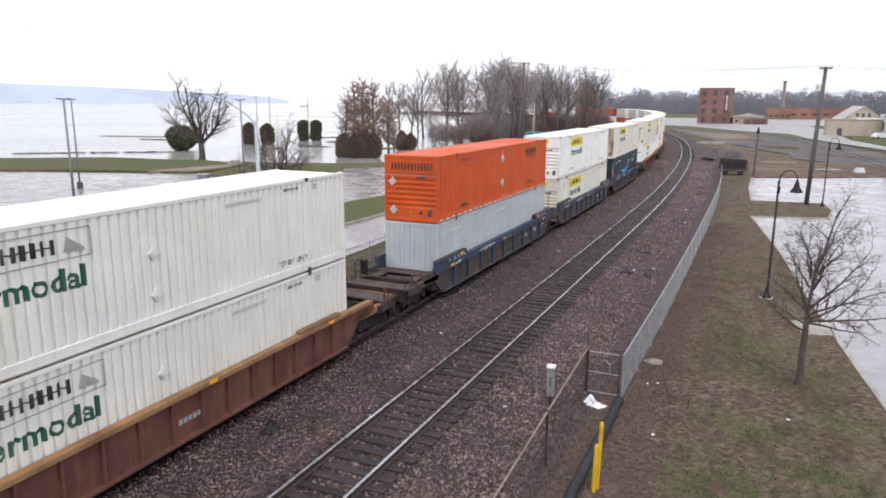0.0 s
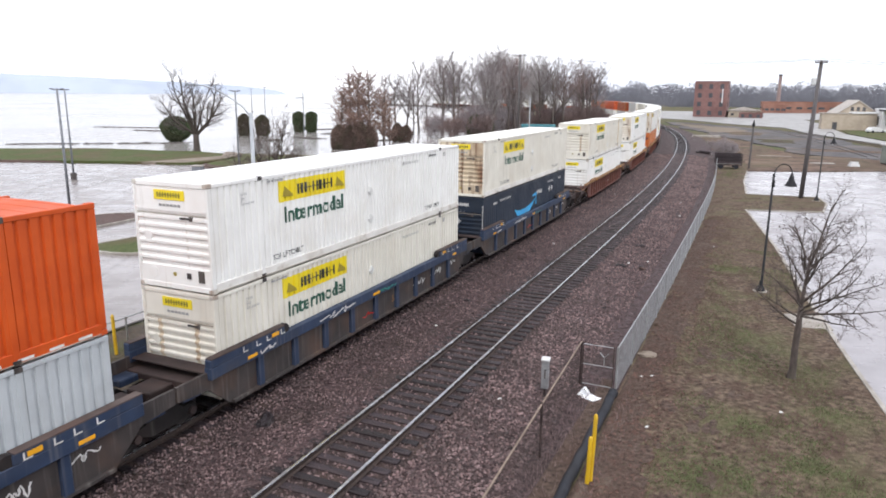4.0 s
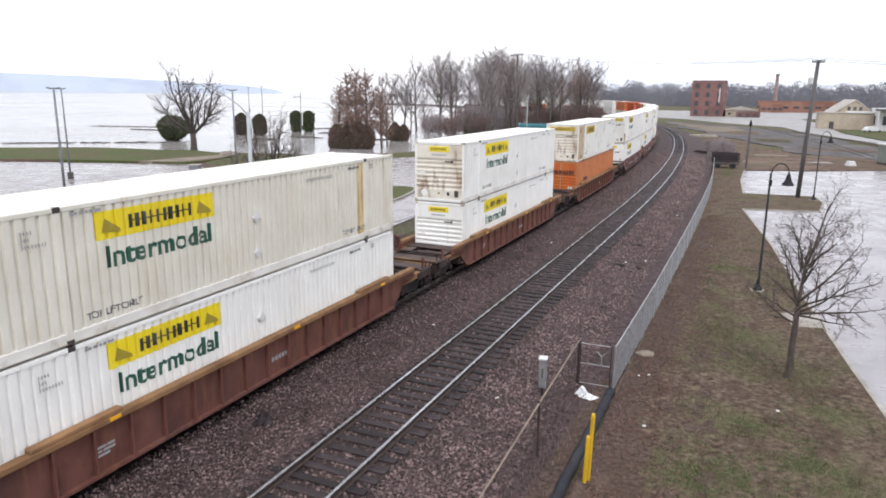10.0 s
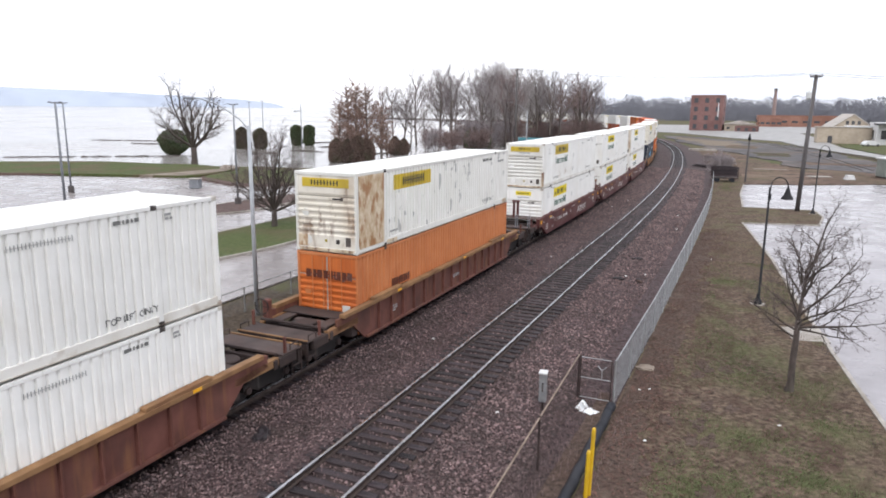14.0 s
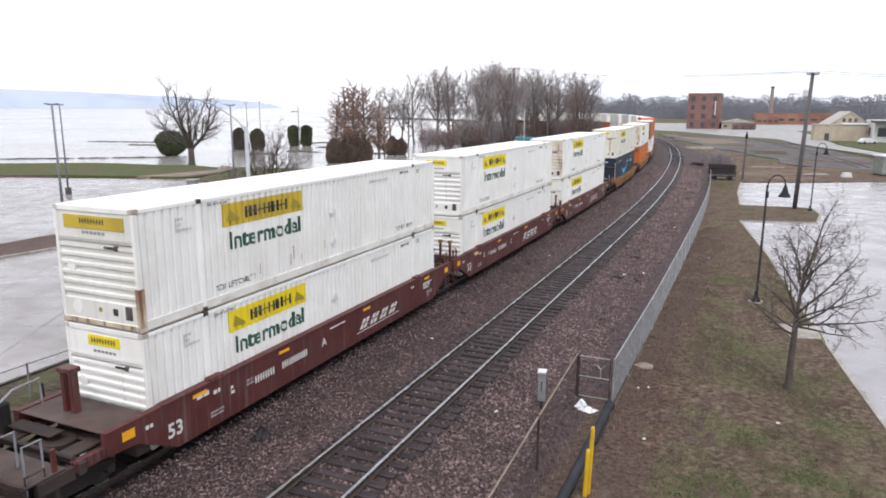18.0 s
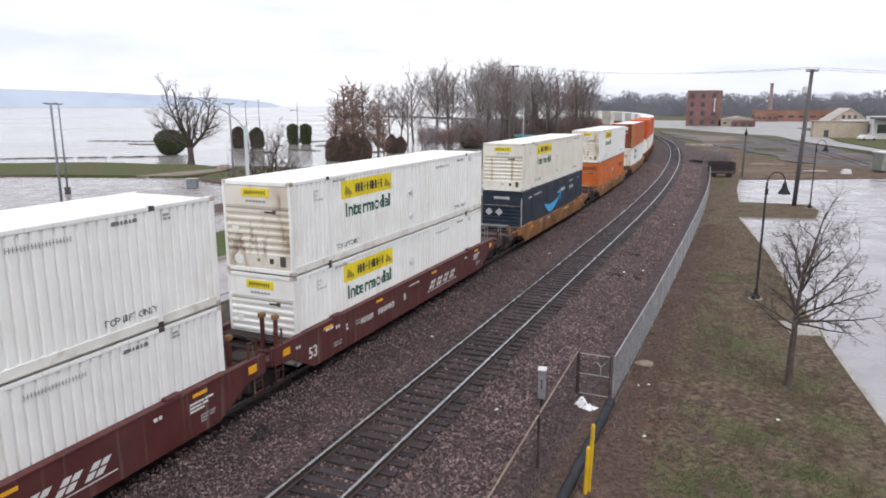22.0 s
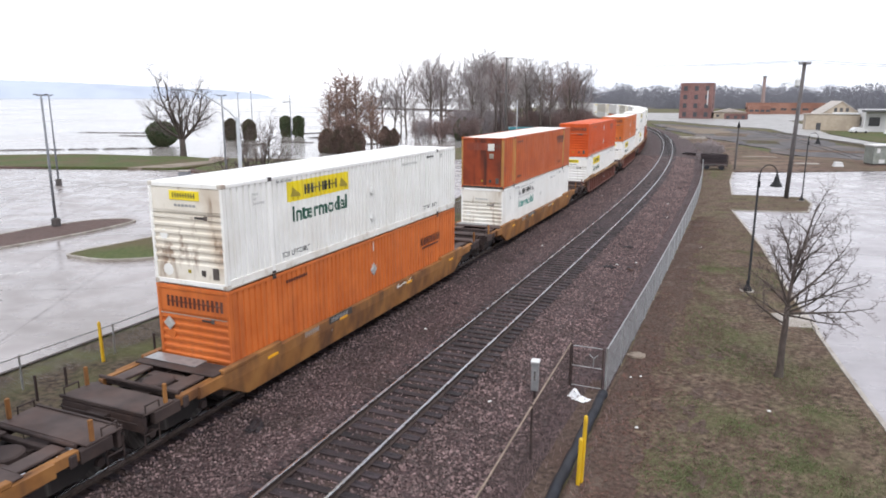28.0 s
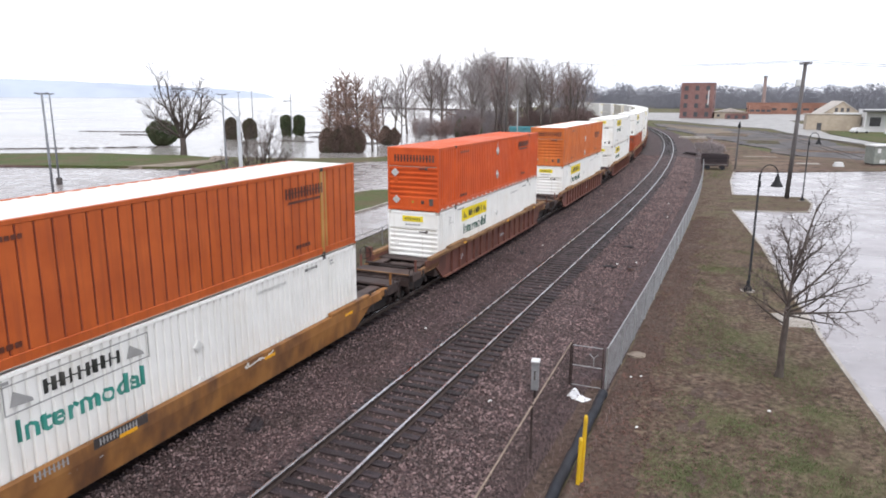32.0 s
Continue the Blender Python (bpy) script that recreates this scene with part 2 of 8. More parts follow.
M["red_car"] = paint("mineral_red_car_paint", (0.075, 0.018, 0.018), (0.11, 0.03, 0.028), (0.09, 0.045, 0.04), 0.5, (0.4, 0.65))
M["blue_car"] = paint("navy_chord_paint", (0.018, 0.03, 0.064), (0.034, 0.053, 0.1), (0.06, 0.058, 0.062), 0.7, (0.4, 0.7))
M["dark_panel"] = paint("weathered_dark_panel", (0.035, 0.03, 0.03), (0.065, 0.053, 0.05), (0.13, 0.07, 0.045), 0.55, (0.5, 0.8))
M["yellow"] = paint("sign_yellow", (0.78, 0.6, 0.015), (0.86, 0.7, 0.03), (0.6, 0.45, 0.03), 0.4)
M["amber"] = paint("amber_reflector", (0.8, 0.36, 0.01), (0.9, 0.45, 0.02), (0.4, 0.18, 0.03), 0.5)
M["ink"] = paint("dark_lettering", (0.02, 0.022, 0.02), (0.035, 0.037, 0.035))
M["green_ink"] = paint("dark_green_lettering", (0.012, 0.07, 0.045), (0.02, 0.1, 0.065))
M["teal_ink"] = paint("teal_lettering", (0.03, 0.22, 0.18), (0.05, 0.3, 0.25))
M["grey_ink"] = paint("grey_lettering", (0.27, 0.27, 0.27), (0.38, 0.38, 0.38))
M["white_ink"] = paint("white_lettering", (0.62, 0.6, 0.57), (0.75, 0.74, 0.72))
M["sky_ink"] = paint("sky_blue_decal", (0.04, 0.35, 0.68), (0.06, 0.42, 0.75))
M["red_ink"] = paint("red_reflector", (0.5, 0.02, 0.02), (0.6, 0.04, 0.03))
M["brown_ink"] = paint("brown_lettering", (0.09, 0.025, 0.015), (0.13, 0.035, 0.02))
# furniture of the place
M["bark"] = surf("grey_brown_bark", (0.1, 0.08, 0.072), (0.2, 0.165, 0.15), 8, (0.8, 1), 0.7, (0.09, 0.085, 0.06), 1.0, 0.5, stretch=(1, 1, 0.3), rand=0.15)
M["tan_rail"] = surf("weathered_tan_pipe", (0.2, 0.15, 0.115), (0.3, 0.23, 0.18), 6, (0.6, 0.9), 0.1, (0.13, 0.09, 0.07), 1.0, 0.5)
M["dark_bark"] = surf("dark_young_bark", (0.045, 0.034, 0.03), (0.1, 0.078, 0.068), 10, (0.7, 1), 0.5, (0.075, 0.07, 0.05), 2.0, 0.4, stretch=(1, 1, 0.3))
M["dark_twig"] = surf("dark_twig_bark", (0.09, 0.067, 0.062), (0.165, 0.13, 0.12), 3, (0.8, 1), 0)
M["twig"] = surf("twig_bark", (0.22, 0.19, 0.195), (0.34, 0.305, 0.31), 3, (0.8, 1), 0, rand=0.2)
M["pale_twig"] = surf("pale_twig_bark", (0.3, 0.27, 0.265), (0.42, 0.39, 0.38), 3, (0.8, 1), 0, rand=0.15)
M["red_twig"] = surf("russet_twig_bark", (0.17, 0.12, 0.112), (0.26, 0.19, 0.178), 3, (0.8, 1), 0, rand=0.15)
M["russet_twig"] = surf("feathery_russet_twig", (0.21, 0.14, 0.118), (0.32, 0.215, 0.18), 3, (0.8, 1), 0, rand=0.15)
M["grey_twig"] = surf("grey_twig_bark", (0.12, 0.1, 0.1), (0.2, 0.17, 0.168), 3, (0.8, 1), 0)
M["cedar"] = surf("cedar_foliage", (0.055, 0.078, 0.036), (0.1, 0.125, 0.062), 1.5, (0.7, 1), 0, (0.1, 0.085, 0.055), 0.6, 0.5, rand=0.2)
M["russet"] = surf("winter_russet_foliage", (0.13, 0.09, 0.075), (0.22, 0.15, 0.125), 1.5, (0.7, 1), 0, (0.1, 0.1, 0.06), 0.4, 0.7, rand=0.2)
M["bronze"] = surf("winter_bronzed_foliage", (0.085, 0.07, 0.05), (0.14, 0.11, 0.08), 1.5, (0.7, 1), 0, (0.085, 0.09, 0.05), 0.5, 0.7, rand=0.2)
M["galv"] = surf("galvanised_steel", (0.3, 0.31, 0.32), (0.45, 0.46, 0.47), 6, (0.4, 0.6), 0.05, (0.25, 0.22, 0.2), 1.5, 0.4, metal=0.6)
M["mesh_wire"] = surf("weathered_fence_wire", (0.15, 0.15, 0.155), (0.25, 0.25, 0.255), 4, (0.45, 0.7), 0, metal=0.4, own=False)
M["pole_wood"] = surf("weathered_pole_timber", (0.075, 0.068, 0.068), (0.15, 0.138, 0.138), 5, (0.8, 1), 0.5, (0.05, 0.04, 0.035), 0.6, 0.6, stretch=(2, 2, 0.15))
M["pale_pole"] = surf("pale_grey_pole_paint", (0.36, 0.38, 0.41), (0.46, 0.48, 0.51), 3, (0.45, 0.7), 0.05, (0.3, 0.3, 0.3), 0.8, 0.4)
M["lamp_black"] = surf("black_lamp_paint", (0.01, 0.01, 0.012), (0.02, 0.02, 0.023), 6, (0.5, 0.7), 0.05, spec=0.25)
M["grey_pole"] = surf("grey_pole_paint", (0.16, 0.17, 0.19), (0.24, 0.25, 0.27), 4, (0.4, 0.7), 0.05)
M["plastic_bag"] = surf("white_plastic", (0.78, 0.79, 0.8), (0.86, 0.87, 0.88), 5, (0.25, 0.45), 0.2)
M["rubber"] = surf("black_plastic_pipe", (0.011, 0.012, 0.017), (0.024, 0.027, 0.036), 3, (0.5, 0.75), 0.1, (0.03, 0.028, 0.03), 0.8, 0.4, spec=0.25)
M["safety_yellow"] = surf("safety_yellow_paint", (0.6, 0.36, 0.01), (0.72, 0.46, 0.02), 3, (0.4, 0.7), 0.1, (0.3, 0.17, 0.04), 1.5, 0.5)
M["brick"] = surf("dark_red_brick", (0.19, 0.1, 0.092), (0.27, 0.15, 0.137), 2.5, (0.8, 1), 0.2, (0.12, 0.062, 0.055), 0.15, 0.6)
M["long_brick"] = surf("orange_brick", (0.3, 0.155, 0.115), (0.38, 0.205, 0.155), 1.5, (0.8, 1), 0.2, (0.16, 0.07, 0.05), 0.1, 0.6)
M["pale_brick"] = surf("sooty_pale_brick", (0.28, 0.2, 0.19), (0.36, 0.27, 0.26), 1.5, (0.8, 1), 0.2, (0.22, 0.17, 0.165), 0.1, 0.6)
M["buff"] = surf("buff_siding", (0.42, 0.35, 0.27), (0.5, 0.43, 0.34), 1.2, (0.7, 0.9), 0.1, (0.34, 0.28, 0.22), 0.2, 0.5)
M["pale_roof"] = surf("pale_shingle_roof", (0.4, 0.36, 0.32), (0.52, 0.48, 0.44), 2, (0.7, 0.95), 0.2, (0.3, 0.27, 0.25), 0.3, 0.5)
M["white_wall"] = surf("white_siding", (0.62, 0.62, 0.62), (0.74, 0.74, 0.74), 1, (0.6, 0.8), 0.05, (0.5, 0.5, 0.5), 0.2, 0.4)
M["slate"] = surf("dark_flat_roof", (0.05, 0.05, 0.055), (0.1, 0.1, 0.105), 1, (0.7, 0.9), 0.1, (0.15, 0.15, 0.15), 0.2, 0.4)
M["glass"] = surf("dark_window_glass", (0.07, 0.07, 0.078), (0.11, 0.112, 0.12), 0.5, (0.05, 0.15), 0)
M["dirty_drift"] = surf("wet_drift_wood", (0.06, 0.05, 0.045), (0.12, 0.1, 0.09), 3, (0.6, 0.9), 0, own=False)
# Bluff: the pale blue is distance haze put into the base colour.
M["hill"] = surf("haze_tinted_far_bluff", (0.4, 0.445, 0.53), (0.45, 0.495, 0.58), 0.01, (0.9, 1), 0, (0.5, 0.56, 0.65), 0.003, 0.5, own=False, spec=0.1)
# Far tree line: bark lightened and blued, so the colour carries the haze.
M["far_wood"] = surf("haze_tinted_winter_wood", (0.175, 0.177, 0.205), (0.215, 0.217, 0.245), 0.35, (0.9, 1), 0, (0.25, 0.25, 0.278), 0.02, 0.6, own=False, spec=0.1)
M["cabin_grey"] = surf("grey_green_cabin_paint", (0.2, 0.22, 0.2), (0.28, 0.3, 0.27), 2, (0.6, 0.85), 0.05, (0.16, 0.15, 0.13), 0.8, 0.5)
M["teal_sheet"] = surf("teal_sheet_metal", (0.05, 0.2, 0.24), (0.08, 0.27, 0.31), 1, (0.5, 0.7), 0.05, (0.1, 0.2, 0.22), 0.4, 0.4)
M["litter_soil"] = surf("leaf_strewn_soil", (0.044, 0.031, 0.026), (0.145, 0.102, 0.082), 7, (0.75, 1), 0.9, (0.085, 0.052, 0.042), 0.9, 0.5, own=False, spec=0.15, depth=0.06, lean=((0.16, 0.125, 0.1), (2.2, 1.2, 1), 0.55, (0.55, 0.68)))
M["litter"] = surf("pale_litter", (0.6, 0.6, 0.58), (0.78, 0.78, 0.76), 8, (0.5, 0.8), 0.1)
M["leaf_litter"] = surf("fallen_oak_leaves", (0.065, 0.034, 0.028), (0.17, 0.088, 0.066), 5, (0.7, 0.9), 0, own=False)
M["straw"] = surf("dry_grass_blades", (0.13, 0.1, 0.068), (0.22, 0.17, 0.12), 3, (0.8, 1), 0, own=False)
M["blade"] = surf("green_grass_blades", (0.095, 0.115, 0.045), (0.15, 0.17, 0.078), 3, (0.8, 1), 0, own=False)


def water_surface():
    m = surf("muddy_flood_water", (0.31, 0.29, 0.275), (0.38, 0.36, 0.345), 0.05, (0.08, 0.2), 0, own=False)
    n, l = m.node_tree.nodes, m.node_tree.links
    geo, mapping, wave, relief = (n.new("ShaderNode" + k) for k in ("NewGeometry", "Mapping", "TexNoise", "Bump"))
    mapping.inputs["Rotation"].default_value, mapping.inputs["Scale"].default_value = (0, 0, radians(40)), (0.3, 1.2, 1)
    wave.inputs["Scale"].default_value, wave.inputs["Detail"].default_value = 0.8, 6
    relief.inputs["Strength"].default_value, relief.inputs["Distance"].default_value = 0.5, 0.2
    l.new(geo.outputs["Position"], mapping.inputs["Vector"])
    l.new(mapping.outputs["Vector"], wave.inputs["Vector"])
    l.new(wave.outputs["Fac"], relief.inputs["Height"])
    shader = n["Principled BSDF"]
    l.new(relief.outputs["Normal"], shader.inputs["Normal"])
    shader.inputs["IOR"].default_value = 1.33
    return m


M["water"] = water_surface()


# ---- mesh helpers ----
class Shape:
    """Collects simple solids into one mesh."""

    def __init__(self):
        self.v, self.f = [], []

    def add(self, verts, faces):
        k = len(self.v)
        self.v += [tuple(p) for p in verts]
        self.f += [tuple(i + k for i in face) for face in faces]
        return self

    def box(self, x0, x1, y0, y1, z0, z1, b=0.0):
        if b <= 0:
            return self.add([(x, y, z) for z in (z0, z1) for y in (y0, y1) for x in (x0, x1)],
                            [(0, 2, 3, 1), (4, 5, 7, 6), (0, 1, 5, 4), (2, 6, 7, 3), (0, 4, 6, 2), (1, 3, 7, 5)])
        # chamfered on its long edges and corners
        pts, index = [], {}
        for sx in (0, 1):
            for sy in (0, 1):
                for sz in (0, 1):
                    x, y, z = (x0, x1)[sx], (y0, y1)[sy], (z0, z1)[sz]
                    ix, iy, iz = (x + b, x - b)[sx], (y + b, y - b)[sy], (z + b, z - b)[sz]
                    for a, p in enumerate(((x, iy, iz), (ix, y, iz), (ix, iy, z))):
                        index[sx, sy, sz, a] = len(pts)
                        pts.append(p)
        faces = []
        for a in range(3):
            o = [i for i in range(3) if i != a]
            for s in (0, 1):
                ring = []
                for u, w in ((0, 0), (1, 0), (1, 1), (0, 1)):
                    key = [0, 0, 0]
                    key[a], key[o[0]], key[o[1]] = s, u, w
                    ring.append(index[(*key, a)])
                faces.append(ring if (s == 1) == (a != 1) else ring[::-1])
            for u in (0, 1):
                for w in (0, 1):
                    k0, k1 = [0, 0, 0], [0, 0, 0]
                    k0[a], k1[a] = 0, 1
                    k0[o[0]] = k1[o[0]] = u
                    k0[o[1]] = k1[o[1]] = w
                    faces.append((index[(*k0, o[0])], index[(*k1, o[0])], index[(*k1, o[1])], index[(*k0, o[1])]))
        for sx in (0, 1):
            for sy in (0, 1):
                for sz in (0, 1):
                    faces.append([index[sx, sy, sz, a] for a in range(3)])
        return self.add(pts, faces)

    def tube(self, path, radii, sides=8, caps=True):
        path = [Vector(p) for p in path]
        if not hasattr(radii, "__len__"):
            radii = [radii] * len(path)
        k = len(self.v)
        for i, p in enumerate(path):
            d = (path[min(i + 1, len(path) - 1)] - path[max(i - 1, 0)]).normalized()
            a = d.cross(Vector((0, 0, 1)) if abs(d.z) < 0.9 else Vector((1, 0, 0))).normalized()
            c = d.cross(a)
            for j in range(sides):
                t = math.tau * j / sides
                self.v.append(tuple(p + (a * math.cos(t) + c * math.sin(t)) * radii[i]))
        for i in range(len(path) - 1):
            for j in range(sides):
                j2 = (j + 1) % sides
                self.f.append((k + i * sides + j, k + i * sides + j2, k + (i + 1) * sides + j2, k + (i + 1) * sides + j))
        if caps:
            self.f.append(tuple(k + j for j in range(sides))[::-1])
            self.f.append(tuple(k + (len(path) - 1) * sides + j for j in range(sides)))
        return self

    def prism(self, outline, z0, z1):
        n = len(outline)
        return self.add([(x, y, z) for z in (z0, z1) for x, y in outline],
                        [tuple(range(n))[::-1], tuple(range(n, 2 * n))] + [(i, (i + 1) % n, n + (i + 1) % n, n + i) for i in range(n)])

    def loft(self, rows, closed=False, caps=False):
        """Rows of points, each as long as the other, skinned in order."""
        n = len(rows[0])
        k = len(self.v)
        for row in rows:
            self.v += [tuple(p) for p in row]
        for i in range(len(rows) - 1):
            for j in range(n if closed else n - 1):
                j2 = (j + 1) % n
                self.f.append((k + i * n + j, k + i * n + j2, k + (i + 1) * n + j2, k + (i + 1) * n + j))
        if caps:
            self.f += [tuple(k + j for j in range(n))[::-1], tuple(k + (len(rows) - 1) * n + j for j in range(n))]
        return self

    def turned(self, m, start=0):
        for i in range(start, len(self.v)):
            self.v[i] = tuple(m @ Vector(self.v[i]))
        return self


def mesh_of(name, shape, material, smooth=False, solve=True):
    me = bpy.data.meshes.new(name)
    me.from_pydata(shape.v, [], shape.f)
    me.materials.append(material)
    if solve:
        bm = bmesh.new()
        bm.from_mesh(me)
        bmesh.ops.recalc_face_normals(bm, faces=bm.faces)
        bm.to_mesh(me)
        bm.free()
    if smooth:
        me.polygons.foreach_set("use_smooth", [True] * len(me.polygons))
    me.update()
    return me


def part(name, shape, material, parent, label="", smooth=False, m=None, solve=True):
    data = shape if isinstance(shape, bpy.types.Mesh) else mesh_of(name, shape, material, smooth, solve)
    ob = new(name, data)
    ob.parent = parent
    if m is not None:
        ob.matrix_basis = m
    return tagged(ob, label)


def setting(name, shape, material, label, category="", smooth=False, solve=True):
    return tagged(new(name, mesh_of(name, shape, material, smooth, solve)), label, category or name.split("_")[0], kind="structure")


def thing(name, label, category, group="", m=None):
    ob = new(name)
    ob.empty_display_size = 0.2
    if m is not None:
        ob.matrix_basis = m
    return tagged(ob, label, category, group)


LETTERS = {}


def lettering(text, height, width=None):
    """Flat letters in the x-y plane, from the left at 0 and the baseline at 0."""
    key = (text, round(height, 3), width and round(width, 3))
    if key not in LETTERS:
        curve = bpy.data.curves.new("letters", "FONT")
        curve.body, curve.size, curve.offset = text, height / 0.7, height * 0.034
        curve.resolution_u = 3
        ob = bpy.data.objects.new("letters", curve)
        scene.collection.objects.link(ob)
        me = bpy.data.meshes.new_from_object(ob.evaluated_get(bpy.context.evaluated_depsgraph_get()))
        bpy.data.objects.remove(ob)
        xs = [v.co.x for v in me.vertices]
        k = (width / (max(xs) - min(xs))) if width else 1
        s = Shape().add([((v.co.x - min(xs)) * k, v.co.y, 0) for v in me.vertices], [tuple(p.vertices) for p in me.polygons])
        LETTERS[key] = s
        bpy.data.meshes.remove(me)
    return LETTERS[key]


# ---- the line of the railway: straight, then two bends to the left ----
BENDS = ((34.0, 1 / 780), (130.0, 1 / 450), (900.0, 0.0))
GAP = 5.42  # from the train's track to the near track


def line(s, off=0.0, z=0.0):
    """A point and heading at s metres along the train's track, off metres to its right."""
    x, y, h = 0.0, min(s, BENDS[0][0]), 0.0
    for (s0, k), (s1, _) in zip(BENDS, BENDS[1:]):
        if s > s0:
            run = min(s, s1) - s0
            x += (math.cos(h + k * run) - math.cos(h)) / k
            y += (math.sin(h + k * run) - math.sin(h)) / k
            h += k * run
    return Vector((x + off * math.cos(h), y + off * math.sin(h), z)), h


def stations(s0, s1):
    s, out = s0, []
    while s < s1:
        out.append(s)
        s += 4 if s < 160 else 8
    return out + [s1]


# ---- ground, river, distance ----
def shore(y):
    """The flood's edge: x of the water line at y."""
    knots = ((-400, -190), (0, -128), (55, -104), (66, -84), (71, -66), (75, -52), (80, -42), (90, -37), (140, -36), (170, -40), (200, -48), (300, -110), (500, -170), (5000, -900))
    for (a, p), (b, q) in zip(knots, knots[1:]):
        if a <= y <= b:
            return p + (q - p) * (y - a) / (b - a)
    return knots[0][1] if y < 0 else knots[-1][1]


def ground():
    ticks = [-4800, -3000, -2000, -1200, -700, -400, -260, -200, -160] + list(range(-140, 81, 4)) + [100, 130, 180, 260, 400, 700, 1200, 2200, 4800]
    ys = [-4800, -2500, -1200, -500, -200, -100, -60] + list(range(-40, 221, 4)) + [240, 270, 300, 350, 420, 520, 700, 1000, 1500, 2300, 3300, 4800]
    s = Shape()
    rows = []
    for y in ys:
        row = []
        for x in ticks:
            d = x - shore(y)
            z = -0.72 + 0.05 * noise.noise((x * 0.06, y * 0.06, 0))
            if d < 8:
                z = max(-5.0, -0.72 - (8 - d) * 0.035) if d > -4 else max(-5.0, -1.14 + (d + 4) * 0.1)
            if -3.6 < x < 10.3 and y < 60:
                z = -0.95
            row.append((x, y, z))
        rows.append(row)
    s.loft(rows)
    setting("ground", s, M["land"], "winter-brown grass and bare earth ground", "ground", smooth=True)
    w = Shape()
    for y0, y1 in ((-4800, -400), (-400, 0), (0, 100), (100, 400), (400, 4800)):
        w.add([(-4800, y0, -1.0), (-30, y0, -1.0), (-30, y1, -1.0), (-4800, y1, -1.0)], [(0, 1, 2, 3)])
    setting("water", w, M["water"], "pale muddy flood water of a wide river", "water", solve=False)


ground()


def ragged(points, amp=1.2, step=3.0, seed=0, closed=True):
    """An outline broken up into an uneven natural edge."""
    out = []
    for i, a in enumerate(points if closed else points[:-1]):
        a, b = Vector(a), Vector(points[(i + 1) % len(points)])
        n = max(1, int((b - a).length / step))
        side = Vector((-(b - a).y, (b - a).x)).normalized()
        for k in range(n):
            p = a.lerp(b, k / n)
            out.append(tuple(p + side * amp * (noise.noise((p.x * 0.13, p.y * 0.13, seed)) + 0.5 * noise.noise((p.x * 0.4, p.y * 0.4, seed))) * (1 if k else 0)))
    return out


def sheet(name, outline, z, material, label, category="", thick=0.06):
    return setting(name, Shape().prism(outline, z - thick, z), material, label, category)


def curved(points, steps=6):
    """A closed smooth outline through a few plan points."""
    out, n = [], len(points)
    for i in range(n):
        a, b, c, d = (Vector(points[(i + k) % n]) for k in (-1, 0, 1, 2))
        for j in range(steps):
            t = j / steps
            out.append(tuple(0.5 * (2 * b + (c - a) * t + (2 * a - 5 * b + 4 * c - d) * t * t + (3 * b - a - 3 * c + d) * t ** 3)))
    return out


def island(name, points, soil_mat, label, kerb_label, top):
    """A planted island with its raised kerb round it."""
    outer = curved(points)
    mid = Vector((sum(p[0] for p in outer) / len(outer), sum(p[1] for p in outer) / len(outer)))
    ring = []
    for i, p in enumerate(outer):
        a, b = Vector(outer[i - 1]), Vector(outer[(i + 1) % len(outer)])
        d = (b - a).normalized()
        nrm = Vector((-d.y, d.x))
        if (mid - Vector(p)).dot(nrm) < 0:
            nrm = -nrm
        ring.append(Vector(p) + nrm * 0.18)
    n = len(outer)
    s = Shape().add([(p[0], p[1], z) for z in (top - 0.17, top) for p in outer] + [(p.x, p.y, z) for z in (top, top - 0.06) for p in ring],
                    [f for i in range(n) for f in ((i, (i + 1) % n, n + (i + 1) % n, n + i), (n + i, n + (i + 1) % n, 2 * n + (i + 1) % n, 2 * n + i),
                                                   (2 * n + i, 2 * n + (i + 1) % n, 3 * n + (i + 1) % n, 3 * n + i))])
    bed = setting(name, Shape().prism([tuple(p) for p in ring], top - 0.2, top - 0.03), soil_mat, label, "planted island")
    part("kerb", s, M["kerb"], bed, kerb_label)
    return bed


LOT = -0.6
# wet car park on the river side
sheet("pavement_river", [(-8.5, -60), (-8.5, 22), (-9.6, 40), (-14, 70), (-24, 82), (-36, 70), (-44, 56), (-53, 52), (-60, 49), (-74, 44), (-96, 33), (-130, 10), (-130, -60)], LOT, M["wet_concrete"], "wet pale concrete car park with puddles", "car park")
strip = curved([(-54, 63), (-64, 66.5), (-69, 65), (-81, 63.5), (-91, 57.5), (-112, 44), (-108, 36), (-96, 34), (-74, 45), (-60, 50), (-52, 53)])
sheet("grass_strip_river", strip, LOT + 0.25, M["lawn"], "green lawn strip between car park and flood", "lawn", 0.5)
sheet("grass_corner_river", curved([(-49, 52), (-41, 48.6), (-35.5, 51), (-34, 57), (-38, 65), (-45, 67), (-51.5, 61)]), LOT + 0.22, M["lawn"], "green lawn corner below bare shrubs", "lawn", 0.5)
s = Shape()
s.loft([[(-96 + i * 4.4, 33.4 + i * 2.2, LOT - 0.02), (-96 + i * 4.4, 33.6 + i * 2.2, LOT + 0.56 - 0.065 * i), (-96.2 + i * 4.4, 34.1 + i * 2.2, LOT + 0.56 - 0.065 * i), (-96.2 + i * 4.4, 34.1 + i * 2.2, LOT - 0.02)] for i in range(9)])
setting("retaining_kerb", s, M["bark_mulch"], "low dark mulch bank along the lawn", "bank")
